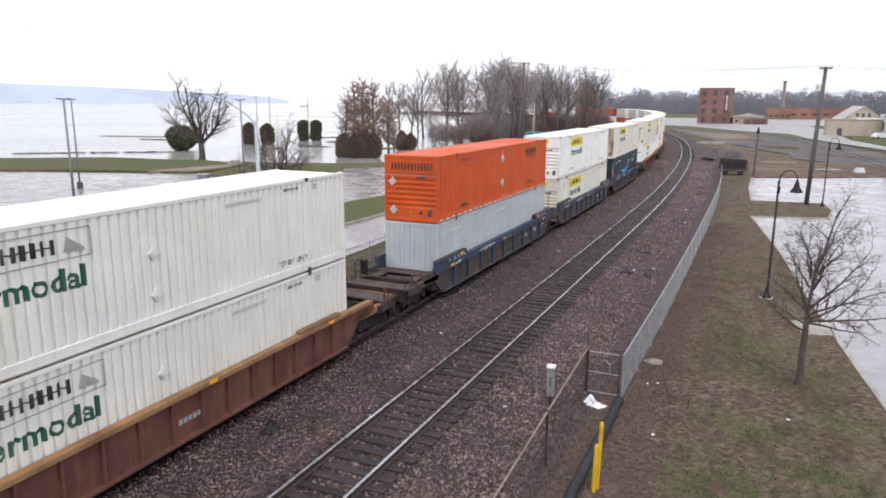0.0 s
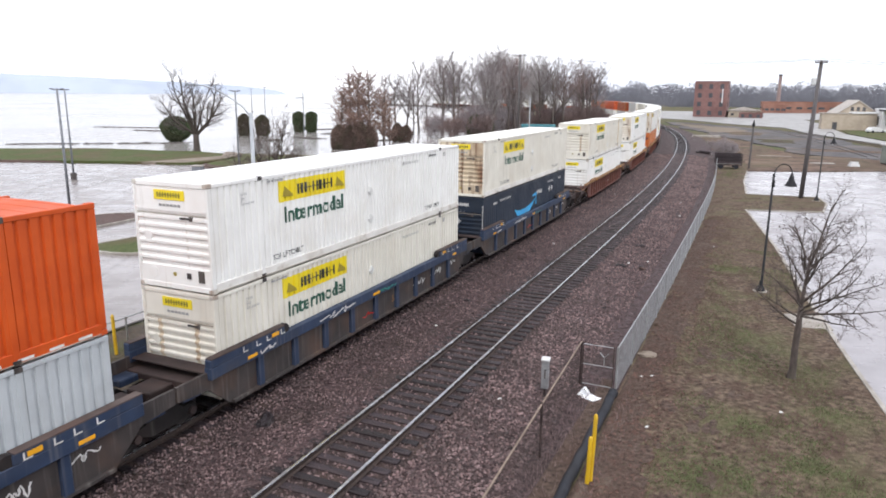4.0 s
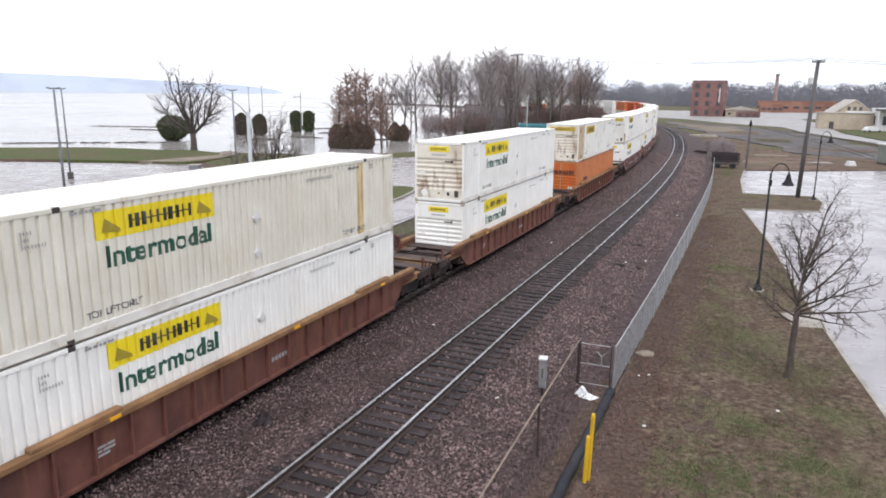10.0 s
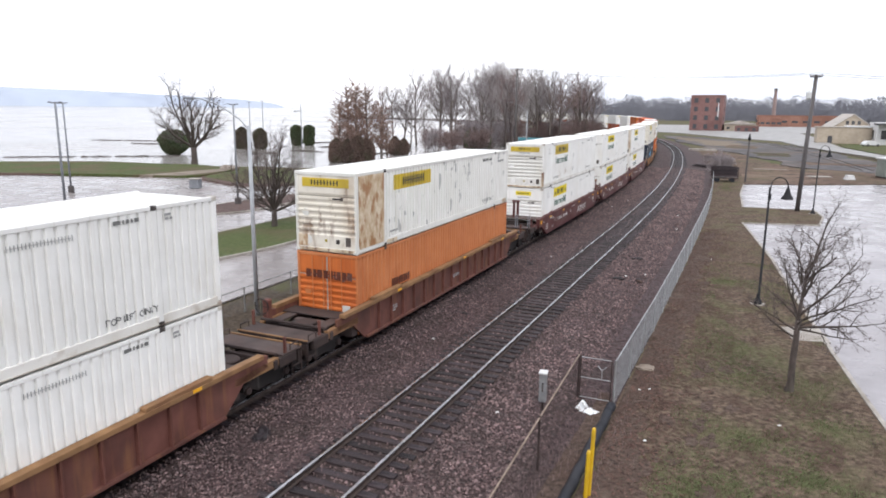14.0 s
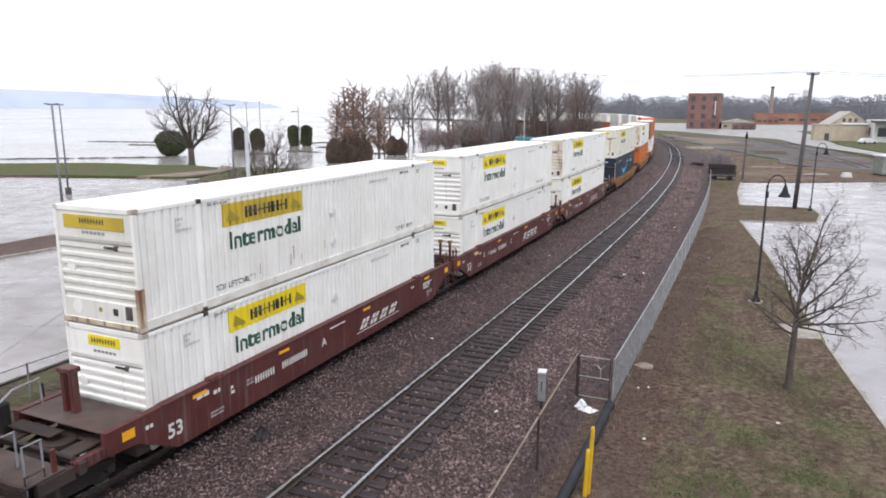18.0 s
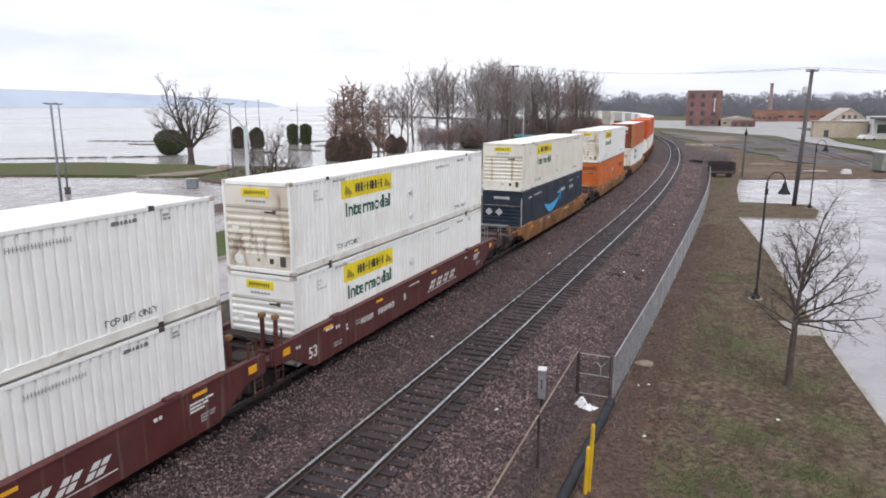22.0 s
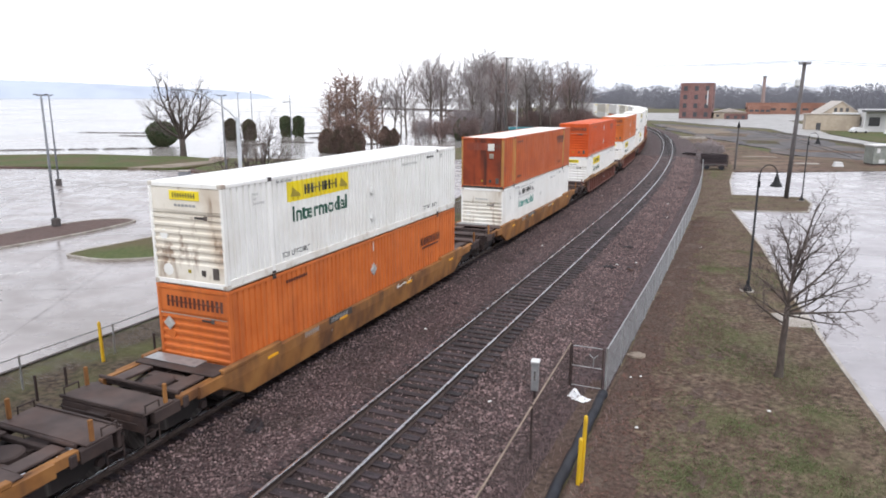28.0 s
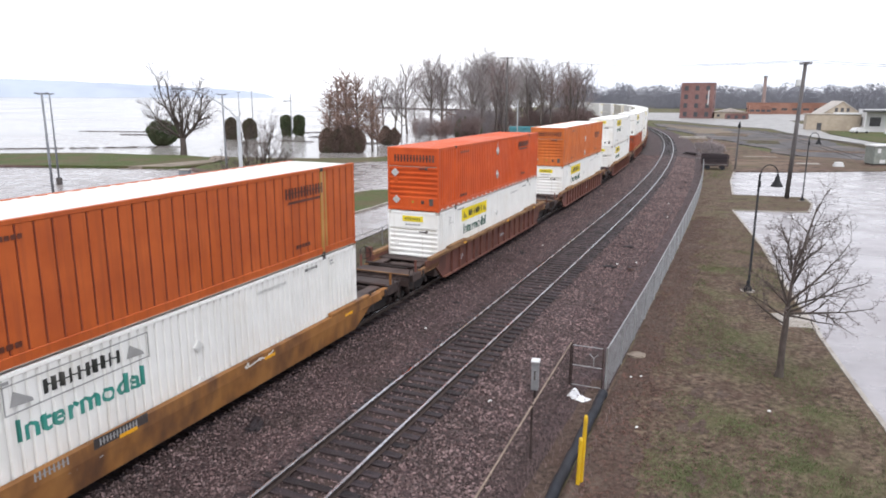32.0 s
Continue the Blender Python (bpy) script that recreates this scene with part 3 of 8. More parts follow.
island("island_lawn", [(-22, 13), (-21.4, 18), (-21, 27), (-20.7, 36), (-19.5, 44), (-16, 45), (-14.1, 38), (-14.1, 27), (-14.3, 20), (-15.4, 15.4), (-18, 12.6), (-20.6, 12.2)], M["lawn"], "green grass island in the car park", "pale concrete kerb", LOT + 0.16)
island("island_mulch", [(-33, 9), (-31.4, 14), (-31.3, 18), (-30, 22), (-27.2, 22.6), (-26.6, 18), (-27, 13), (-28, 8), (-30.5, 5)], M["bark_mulch"], "brown mulch island round lamp posts", "pale concrete kerb", LOT + 0.14)
island("island_mulch_far", [(-31, 31), (-31.2, 37), (-30, 44), (-27.5, 46), (-26.2, 40), (-26, 33.5), (-28, 29.5)], M["bark_mulch"], "brown mulch island round a lamp post", "pale concrete kerb", LOT + 0.14)
sheet("cinder_strip", [(-8.2, -40), (-3.4, -40), (-3.4, 22), (-4.2, 48), (-8, 64), (-12.5, 64), (-9.3, 40), (-8.2, 22)], LOT - 0.03, M["cinder"], "dark cinders and dead weeds beside the track", "track side", 0.3)
# verge and car park on the town side
sheet("verge_town", [(10.45, -12), (24, -12), (18.7, 1), (18.2, 6.5), (17.6, 11), (17.0, 16), (16.3, 22), (15.3, 32), (13.3, 46.5), (19, 48), (19.6, 53), (19.2, 57.2), (13.1, 56.5), (12.6, 68), (12.7, 79), (12.0, 96), (6.0, 96), (8.8, 80), (9.8, 56), (10.3, 40), (10.5, 26), (10.6, 14)], LOT + 0.02, M["verge"], "patchy winter grass verge with leaf litter", "verge", 0.4)
sheet("pavement_town", [(24, -12), (70, -12), (70, 96), (30.5, 88.5), (20, 82), (12.7, 79), (12.6, 68), (13.1, 56.5), (19.2, 57.2), (19.6, 53), (19, 48), (13.3, 46.5), (15.3, 32), (16.3, 22), (17.0, 16), (17.6, 11), (18.2, 6.5), (18.7, 1)], LOT - 0.04, M["pale_concrete"], "wet concrete car park by the verge, pale sky sheen in its colour", "car park", 0.3)
sheet("soil_strip", ragged([(9.36, -12), (10.5, -12), (10.52, 5.6), (10.2, 6.6), (9.3, 6.4), (9.15, 0)], 0.16, 0.5, 3), LOT + 0.05, M["litter_soil"], "dark leaf-strewn soil between fence and pipe", "soil", 0.3)
sheet("kerb_slab", [(15.5, 16.9), (16.9, 17.6), (17.25, 15.5), (15.9, 15.2)], LOT + 0.036, M["kerb"], "pale concrete slab in the grass", "slab")
# kerb along the car park's edge
edge = [(18.7, 1), (18.2, 6.5), (17.6, 11), (17.0, 16), (16.3, 22), (15.3, 32), (13.3, 46.5), (19, 48), (19.6, 53), (19.2, 57.2), (13.1, 56.5), (12.6, 68), (12.7, 79)]
s = Shape()
s.loft([[(x - 0.07, y, LOT - 0.05), (x - 0.07, y, LOT + 0.05), (x + 0.08, y, LOT + 0.05), (x + 0.09, y, LOT - 0.05)] for x, y in edge])
setting("kerb_town", s, M["kerb"], "thin worn concrete kerb edge of the car park", "kerb")
# soil, yard and roads beyond
sheet("soil_yard", [(12.7, 79.6), (20, 82.6), (30.5, 89), (70, 97)] + ragged([(70, 122), (34, 114), (20, 108), (8, 150), (-2, 168)], 2.6, 2.5, closed=False) + [(-2, 120), (5, 98)], LOT + 0.01, M["soil"], "brown bare soil with dead weeds", "soil", 0.3)
sheet("road_dark", ragged([(27, 108), (42, 97), (70, 99), (54, 112), (35.5, 122), (30, 152), (24, 180), (18.6, 198), (9, 212), (-10, 240), (-17, 240), (-6.4, 192), (5, 160), (14, 134), (20, 112)], 3.0, 3, 4), LOT + 0.03, M["asphalt"], "dark old asphalt with buried rails", "road", 0.3)
sheet("grass_far", ragged([(-13, 234), (8, 202), (10, 184), (4, 176), (-6, 205)], 3.5, 3, 9), LOT + 0.05, M["straw"], "dry tan grass patch", "grass", 0.3)
sheet("road_pale", [(-60, 300), (-24, 281), (-14, 272), (5.9, 233), (20, 215), (23.8, 188.6), (30.6, 162.5), (36.5, 144), (52, 108), (110, 100), (110, 106), (56, 118), (37.8, 155), (32.8, 186), (31.8, 251), (28.5, 300), (60, 330), (90, 360), (90, 420), (-40, 420), (-70, 330)], LOT + 0.06, M["road"], "pale concrete street and forecourt", "road", 0.3)
sheet("grass_church", [(38.6, 156), (57, 120), (110, 110), (110, 200), (46, 205), (34, 205), (33.6, 187)], LOT + 0.08, M["lawn"], "green lawn by the buff building", "lawn", 0.3)
sheet("path_river", [(-58, 50.2), (-53, 52.4), (-52.6, 60), (-56, 67), (-60, 68), (-55.5, 62)], LOT + 0.27, M["tan_path"], "tan worn gravel path between two lawns", "path", 0.3)
s = Shape()
s.loft([[(x, y - 0.05, LOT - 0.03), (x, y + 0.1, LOT + 0.2), (x, y + 0.9, LOT + 0.3), (x, y + 1.3, LOT + 0.1)] for x, y in ((-49.6, 51.6), (-46, 49.8), (-41.5, 48.0), (-38, 48.6), (-35.2, 50.4))])
setting("mulch_bank", s, M["bark_mulch"], "dark mulch edge below the lawn corner", "bank")
for seed, pts, mat, label in ((11, [(22, 118), (34, 119), (33, 124), (21, 126)], "soil", "patch of brown soil on old asphalt"), (12, [(6, 168), (14, 166), (13, 180), (5, 183)], "soil", "patch of brown soil on old asphalt"), (13, [(40, 119), (52, 123), (50, 127), (39, 124)], "soil", "patch of brown soil on old asphalt"), (14, [(14, 140), (21, 138), (20, 150), (12, 152)], "cinder", "dark cinder patch")):
    sheet("yard_patch", ragged(pts, 2.2, 1.5, seed), LOT + 0.045, M[mat], label, "yard patch", 0.1)
for k, (x0, y0, x1, y1) in enumerate(((29, 110, 14, 205), (30.5, 110.3, 15.5, 205.3), (38, 118, 20, 190), (39.5, 118.4, 21.5, 190.4))):
    setting("buried_rail", Shape().tube([(x0, y0, LOT + 0.05), ((x0 + x1) / 2 + 1.5, (y0 + y1) / 2 + 1, LOT + 0.05), (x1, y1, LOT + 0.05)], 0.07, 6), M["railside"], "dark rusty rail sunk in old asphalt", "rail")
s = Shape()
for k in range(-14, 30):
    for (ox, oy, ux, uy, l0, l1) in ((-30, 15, 0.86, 0.5, -60, 24), (-30, 15, -0.5, 0.86, -24, 40)):
        c = Vector((ox, oy)) + Vector((-uy, ux)) * k * 4.6
        a, b = c + Vector((ux, uy)) * l0, c + Vector((ux, uy)) * l1
        m = [a.lerp(b, i / 60) for i in range(61)]
        m = [p for p in m if -100 < p.x < -8.9 and -30 < p.y < 40 and p.y < 42 + (p.x + 60) * 0.14]
        if len(m) > 3:
            n = Vector((-uy, ux)) * 0.02
            s.add([(*(m[0] - n), LOT + 0.003), (*(m[-1] - n), LOT + 0.003), (*(m[-1] + n), LOT + 0.003), (*(m[0] + n), LOT + 0.003)], [(0, 1, 2, 3)])
joints = setting("slab_joints", s, M["joint"], "thin dark joints between the concrete slabs", "joints", solve=False)
# faded bay lines
for x0, y0, x1, y1 in ((-24.5, 3.5, -20.5, 9.2), (-40, 10, -36, 22), (-46, 14, -42, 26), (-52, 18, -48, 30), (-58, 22, -54, 34)):
    d = Vector((x1 - x0, y1 - y0)).normalized()
    nx, ny = -d.y * 0.06, d.x * 0.06
    sheet("bay_line", [(x0 - nx, y0 - ny), (x1 - nx, y1 - ny), (x1 + nx, y1 + ny), (x0 + nx, y0 + ny)], LOT + 0.004, M["paint_line"], "worn white painted bay line", "road marking", 0.02)


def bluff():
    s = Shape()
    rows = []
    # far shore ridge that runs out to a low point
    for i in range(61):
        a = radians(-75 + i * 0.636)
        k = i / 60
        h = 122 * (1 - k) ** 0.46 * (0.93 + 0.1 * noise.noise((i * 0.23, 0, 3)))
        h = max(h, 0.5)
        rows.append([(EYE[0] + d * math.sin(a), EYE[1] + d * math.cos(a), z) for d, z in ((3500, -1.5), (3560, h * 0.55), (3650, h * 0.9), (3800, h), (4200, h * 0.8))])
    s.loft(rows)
    setting("backdrop_bluff", s, M["hill"], "wooded bluff on the far shore, blue haze in its colour", "bluff", smooth=True)


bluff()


def drift(x0, y0, x1, y1, seed):
    """A low line of drift wood and reeds lying on the flood."""
    r = random.Random(seed)
    s = Shape()
    for i in range(70):
        t = r.random()
        x, y = x0 + (x1 - x0) * t + r.gauss(0, 0.4), y0 + (y1 - y0) * t + r.gauss(0, 0.4)
        a, l = r.uniform(-0.5, 0.5) + math.atan2(y1 - y0, x1 - x0), r.uniform(0.6, 2.2)
        s.tube([(x, y, -0.98), (x + l * math.cos(a) * 0.5, y + l * math.sin(a) * 0.5, -0.94 + r.random() * 0.12), (x + l * math.cos(a), y + l * math.sin(a), -0.97)], 0.06, 4)
    tagged(new("drift_wood", mesh_of("drift_wood", s, M["dirty_drift"])), "dark line of drift wood on the flood", "drift wood", "drift lines", kind="stuff")


drift(-150, 119, -132, 124, 1)
drift(-128, 112, -118, 114, 2)
drift(-110, 67, -84, 86, 3)
drift(-94.3, 136.1, -90.2, 145.7, 4)
drift(-80.0, 123.9, -78.8, 127.4, 5)
drift(-57.3, 109.5, -55.5, 114.6, 6)
drift(-79.2, 96.8, -76.4, 100.4, 7)
drift(-78.5, 109.9, -72.2, 109.1, 8)


# ---- ballast, ties and rails ----
def track_bed():
    profile = ((-4.6, -0.95), (-3.3, -0.62), (-2.0, -0.24), (-1.45, -0.2), (-1.3, -0.27), (1.3, -0.27), (1.45, -0.22), (2.0, -0.26), (2.7, -0.36), (3.4, -0.26), (GAP - 1.4, -0.17), (GAP - 1.12, -0.19), (GAP - 1.05, -0.27), (GAP + 1.2, -0.27), (GAP + 1.6, -0.27), (GAP + 2.2, -0.32), (GAP + 3.3, -0.5), (GAP + 5.0, -0.58), (GAP + 5.6, -0.95))
    rows = []
    for s in stations(-60, 620):
        row = []
        for off, z in profile:
            p, _ = line(s, off, z)
            row.append(p + Vector((0, 0, 0.03 * noise.noise((p.x * 0.8, p.y * 0.8, 0)))))
        rows.append(row)
    return setting("track_bed", Shape().loft(rows), M["ballast"], "dark wet brown stone ballast bed of two tracks", "track bed", smooth=True)


bed = track_bed()
# Far strip runs past the ties: oily ballast plus the train's shade as dark colour.
for name, off, prof in (("fouled_ballast_near", GAP, ((-1.42, -0.24), (-1.2, -0.226), (1.2, -0.226), (1.42, -0.255))), ("fouled_ballast_far", 0.0, ((-1.42, -0.24), (-1.2, -0.226), (1.2, -0.226), (1.42, -0.2), (1.8, -0.232), (2.0, -0.29)))):
    setting(name, Shape().loft([[line(k, off + a, z)[0] for a, z in prof] for k in stations(-60, 420)]), M["fouled"], "dark oily fouled ballast between the ties, train shade painted in on the far track", "track bed")
TIE = Shape().box(-1.3, 1.3, -0.115, 0.115, -0.18, 0.0, 0.012)
tie_mesh = mesh_of("tie", TIE, M["tie"])
plate_mesh = mesh_of("tie_plate", Shape().box(-0.18, 0.18, -0.09, 0.09, 0, 0.02, 0.006), M["railside"])


def railway(name, off, label, near0, near1):
    track = tagged(new(name), label, "railway track", kind="structure")
    for side in (-1, 1):
        o = off + side * 0.7525
        head, web = [], []
        for s in stations(-60, 600):
            p, h = line(s, o)
            across = Vector((math.cos(h), math.sin(h), 0))
            head.append([p + across * x + Vector((0, 0, z)) for x, z in ((-0.036, -0.038), (-0.036, -0.008), (-0.028, 0), (0.028, 0), (0.036, -0.008), (0.036, -0.038))])
            web.append([p + across * x + Vector((0, 0, z)) for x, z in ((-0.034, -0.0375), (-0.01, -0.05), (-0.01, -0.15), (-0.075, -0.165), (-0.075, -0.18), (0.075, -0.18), (0.075, -0.165), (0.01, -0.15), (0.01, -0.05), (0.034, -0.0375))])
        rail = part("rail", Shape().loft(web, caps=True, closed=True), M["railside"], track, "rust-brown steel rail")
        part("rail_head", Shape().loft(head, closed=True, caps=True), M["railhead"], rail, "polished bright rail head")
    rng = random.Random(name)
    rest = Shape()
    s = -40.0
    while s < 560:
        p, h = line(s + rng.uniform(-0.03, 0.03), off + rng.uniform(-0.05, 0.05), -0.175 + rng.uniform(-0.012, 0.008))
        m = Matrix.Translation(p) @ Matrix.Rotation(h + rng.gauss(0, 0.008), 4, "Z")
        if near0 < s < near1:
            part("tie", tie_mesh, None, track, m=m)
        elif s < 330:
            k = len(rest.v)
            rest.box(-1.3, 1.3, -0.115, 0.115, -0.18, 0.0)
            rest.turned(m, k)
        s += 0.5
    far = part("far_ties", rest, M["tie"], track, "dark weathered timber ties", solve=False)
    far["kind"] = "stuff"
    return track


railway("railway_track_near", GAP, "empty curved railway track with bright rails on dark timber ties", -8, 100)
railway("railway_track_far", 0.0, "railway track under the passing train", -12, 40)


def stones():
    """Loose ballast stones on the bed where it is seen close to."""
    rng = np.random.default_rng(7)
    octa = np.array([(1, 0, 0), (-1, 0, 0), (0, 1, 0), (0, -1, 0), (0, 0, 1), (0, 0, -1)], float)
    tri = np.array([(0, 2, 4), (2, 1, 4), (1, 3, 4), (3, 0, 4), (2, 0, 5), (1, 2, 5), (3, 1, 5), (0, 3, 5)])
    count = 104000
    along = -9 + 105 * rng.random(count) ** 1.9
    across = np.where(rng.random(count) < 0.36, rng.uniform(1.1, GAP - 1.0, count), rng.uniform(GAP - 1.0, GAP + 3.95, count))
    on_tie = (np.abs(across - GAP) < 1.38)
    keep = ~on_tie | (rng.random(count) < 0.45)
    along, across = along[keep], across[keep]
    prof_x = [1.3, 2.0, 2.7, 3.4, GAP - 1.4, GAP - 1.1, GAP - 1.0, GAP + 1.5, GAP + 2.2, GAP + 3.3, GAP + 5.0]
    prof_z = [-0.185, -0.225, -0.35, -0.26, -0.17, -0.19, -0.225, -0.25, -0.32, -0.5, -0.58]
    z = np.interp(across, prof_x, prof_z) + 0.012
    n = len(along)
    size = (rng.uniform(0.02, 0.06, n) * np.where(across < GAP - 1.2, 0.72, 1.0) * np.interp(along, [20, 90], [1, 1.9]))[:, None, None] * rng.uniform(0.45, 1.35, (n, 1, 3))
    pts = octa[None] * size + rng.normal(0, 0.006, (n, 6, 3))
    a = rng.uniform(0, math.tau, n)
    ca, sa = np.cos(a)[:, None], np.sin(a)[:, None]
    x, y = pts[..., 0] * ca - pts[..., 1] * sa, pts[..., 0] * sa + pts[..., 1] * ca
    knots = np.arange(-10, 104, 1.0)
    bend = -np.interp(along, knots, [line(float(k))[0].x for k in knots])
    world_pts = np.stack([x + (across - bend)[:, None], y + along[:, None], pts[..., 2] + z[:, None]], -1).reshape(-1, 3)
    faces = (tri[None] + (np.arange(n) * 6)[:, None, None]).reshape(-1, 3)
    me = bpy.data.meshes.new("ballast_stones")
    me.from_pydata(world_pts.tolist(), [], faces.tolist())
    me.materials.append(M["stone"])
    tagged(new("ballast_stones", me), "loose wet brown and grey ballast stones", "gravel", kind="stuff")


stones()


# ---- the train ----
LONG, WIDE, TALL = 16.15, 2.59, 2.9
HALF, SIDE = LONG / 2, WIDE / 2
WHEEL = 0.44
POST = 6.02  # lifting posts, from the middle of a container


def wave(y, pitch, flat, depth):
    """How far a corrugated sheet stands back at y."""
    t = (y / pitch) % 1.0
    slope = 0.1
    if t < flat:
        return 0.0
    if t < flat + slope:
        return depth * (t - flat) / slope
    if t < 1 - slope:
        return depth
    return depth * (1 - t) / slope


def stops(y0, y1, pitch, flat):
    """The places where the corrugated profile bends."""
    out = {y0, y1}
    k = math.floor(y0 / pitch) - 1
    while k * pitch < y1:
        for t in (0, flat, flat + 0.1, 0.9):
            y = (k + t) * pitch
            if y0 < y < y1:
                out.add(y)
        k += 1
    return sorted(out)


def sheet_wall(y0, y1, z0, z1, x, pitch, flat, depth, lift=0.0):
    """A corrugated wall sheet, bent back from x, as an open skin facing +x."""
    s = Shape()
    s.loft([[(x + lift - wave(y, pitch, flat, depth), y, z) for z in (z0, z1)] for y in stops(y0, y1, pitch, flat)])
    return s


def on_side(y, z, x=SIDE + 0.006):
    """The pose of writing on a container's right-hand side, reading along +y."""
    return Matrix(((0, 0, 1, x), (1, 0, 0, y), (0, 1, 0, z), (0, 0, 0, 1)))


def on_end(x, z, y=-HALF - 0.006):
    return Matrix(((1, 0, 0, x), (0, 0, -1, y), (0, 1, 0, z), (0, 0, 0, 1)))


def bars(rows, height, gap=0.04):
    """Writing that is not lettered, as one plain barred shape: rows of widths, from the top down, each on a thin middle line."""
    s, top = Shape(), 0.0
    for r, widths in enumerate(rows):
        z, x = top - r * height * 1.6, 0.0
        low, up = z + height * 0.45, z + height * 0.55
        for i, w in enumerate(widths):
            k = len(s.v)
            s.v += [(x, z, 0), (x + w, z, 0), (x + w, low, 0), (x, low, 0), (x + w, up, 0), (x, up, 0), (x + w, z + height, 0), (x, z + height, 0)]
            s.f += [(k, k + 1, k + 2, k + 3), (k + 3, k + 2, k + 4, k + 5), (k + 5, k + 4, k + 6, k + 7)]
            if i:
                s.f.append((k - 6, k + 3, k + 5, k - 4))
            x += w + gap
        if r:
            s.add([(0, z + height, 0), (0.02, z + height, 0), (0.02, z + height * 1.6, 0), (0, z + height * 1.6, 0)], [(0, 1, 2, 3)])
    return s


def wrapped(shape, y, z, pitch=0.255, flat=0.58, depth=0.054, lift=0.006):
    """Writing laid onto a corrugated wall, bent with it."""
    bm = bmesh.new()
    verts = [bm.verts.new(p) for p in shape.v]
    for face in shape.f:
        bm.faces.new([verts[i] for i in face])
    xs = [p[0] for p in shape.v]
    for cut in stops(y + min(xs), y + max(xs), pitch, flat)[1:-1]:
        bmesh.ops.bisect_plane(bm, geom=bm.verts[:] + bm.edges[:] + bm.faces[:], plane_co=(cut - y, 0, 0), plane_no=(1, 0, 0))
    bm.verts.index_update()
    out = Shape().add([(SIDE - 0.012 + lift - wave(y + v.co.x + 1e-6, pitch, flat, depth), y + v.co.x, z + v.co.y) for v in bm.verts], [[v.index for v in face.verts] for face in bm.faces])
    bm.free()
    return out


def diamond(r):
    """A placard holder: a thin raised diamond plate with a rim."""
    s = Shape().prism([(-r, 0), (0, -r), (r, 0), (0, r)], -0.03, 0.012)
    return s.prism([(-r * 0.62, 0), (0, -r * 0.62), (r * 0.62, 0), (0, r * 0.62)], 0.012, 0.026)


def slanted(widths, height, lean=0.3, gap=0.05):
    """A row of leaning bars, each cut by a slit at mid height."""
    s, x = Shape(), 0.0
    levels = (0.0, height * 0.44, height * 0.56, height)
    for w in widths:
        k = len(s.v)
        for z in levels:
            s.v += [(x + lean * z, z, 0), (x + w + lean * z, z, 0)]
        s.f += [(k + 2 * j, k + 2 * j + 1, k + 2 * j + 3, k + 2 * j + 2) for j in ((0, 2) if height > 0.2 else (0, 1, 2))]
        x += w + gap
    return s


def squiggle(length, height, waves, seed, stroke=0.035):
    """A sprayed line that runs up and down and loops back, as one flat ribbon."""
    rng = random.Random(seed)
    pts = [Vector((0, height * 0.5))]
    for i in range(waves * 2):
        pts.append(Vector((length * (i + 1) / (waves * 2) + rng.uniform(-0.75, 0.75) * length / waves, height * (rng.uniform(0.55, 1) if i % 2 else rng.uniform(0, 0.45)))))
    fine = []
    for p, q in zip(pts, pts[1:]):
        fine += [p.lerp(q, t) + Vector((0.02 * math.sin(t * 6.3), 0)) for t in (0, 0.33, 0.66)]
    fine.append(pts[-1])
    rows = []
    for i, p in enumerate(fine):
        d = (fine[min(i + 1, len(fine) - 1)] - fine[max(i - 1, 0)]).normalized()
        n = Vector((-d.y, d.x)) * stroke * 0.5 * rng.uniform(0.7, 1.3)
        rows.append([(p.x - n.x, p.y - n.y, 0), (p.x + n.x, p.y + n.y, 0)])
    return Shape().loft(rows)


def swoosh():
    """A smile-shaped arrow: a plain curved decal."""
    s = Shape()
    n = 20
    low, up = [], []
    for i in range(n + 1):
        t = i / n
        k = (0.4 - t) / 0.4 if t < 0.4 else (t - 0.4) / 0.6
        mid = 0.3 + (0.42 if t < 0.4 else 0.62) * k ** 2
        w = 0.5 * (1 - k ** 1.7) + 0.07
        low.append((t * 3.9, mid - w * 0.5, 0))
        up.append((t * 3.9, mid + w * 0.5, 0))
    s.loft([low, up])
    s.add([(3.3, 1.2, 0), (4.2, 1.3, 0), (4.22, 0.5, 0), (4.04, 0.55, 0), (4.02, 1.12, 0), (3.4, 1.06, 0)], [(0, 5, 4, 1), (1, 4, 3, 2)])
    return s


def front_strip(x0, x1, rows):
    s = Shape()
    s.loft([[(x, -HALF + d - 0.004, z) for x in (x0, x1)] for z, d in rows if z < 2.05 and z > 0.6])
    return s


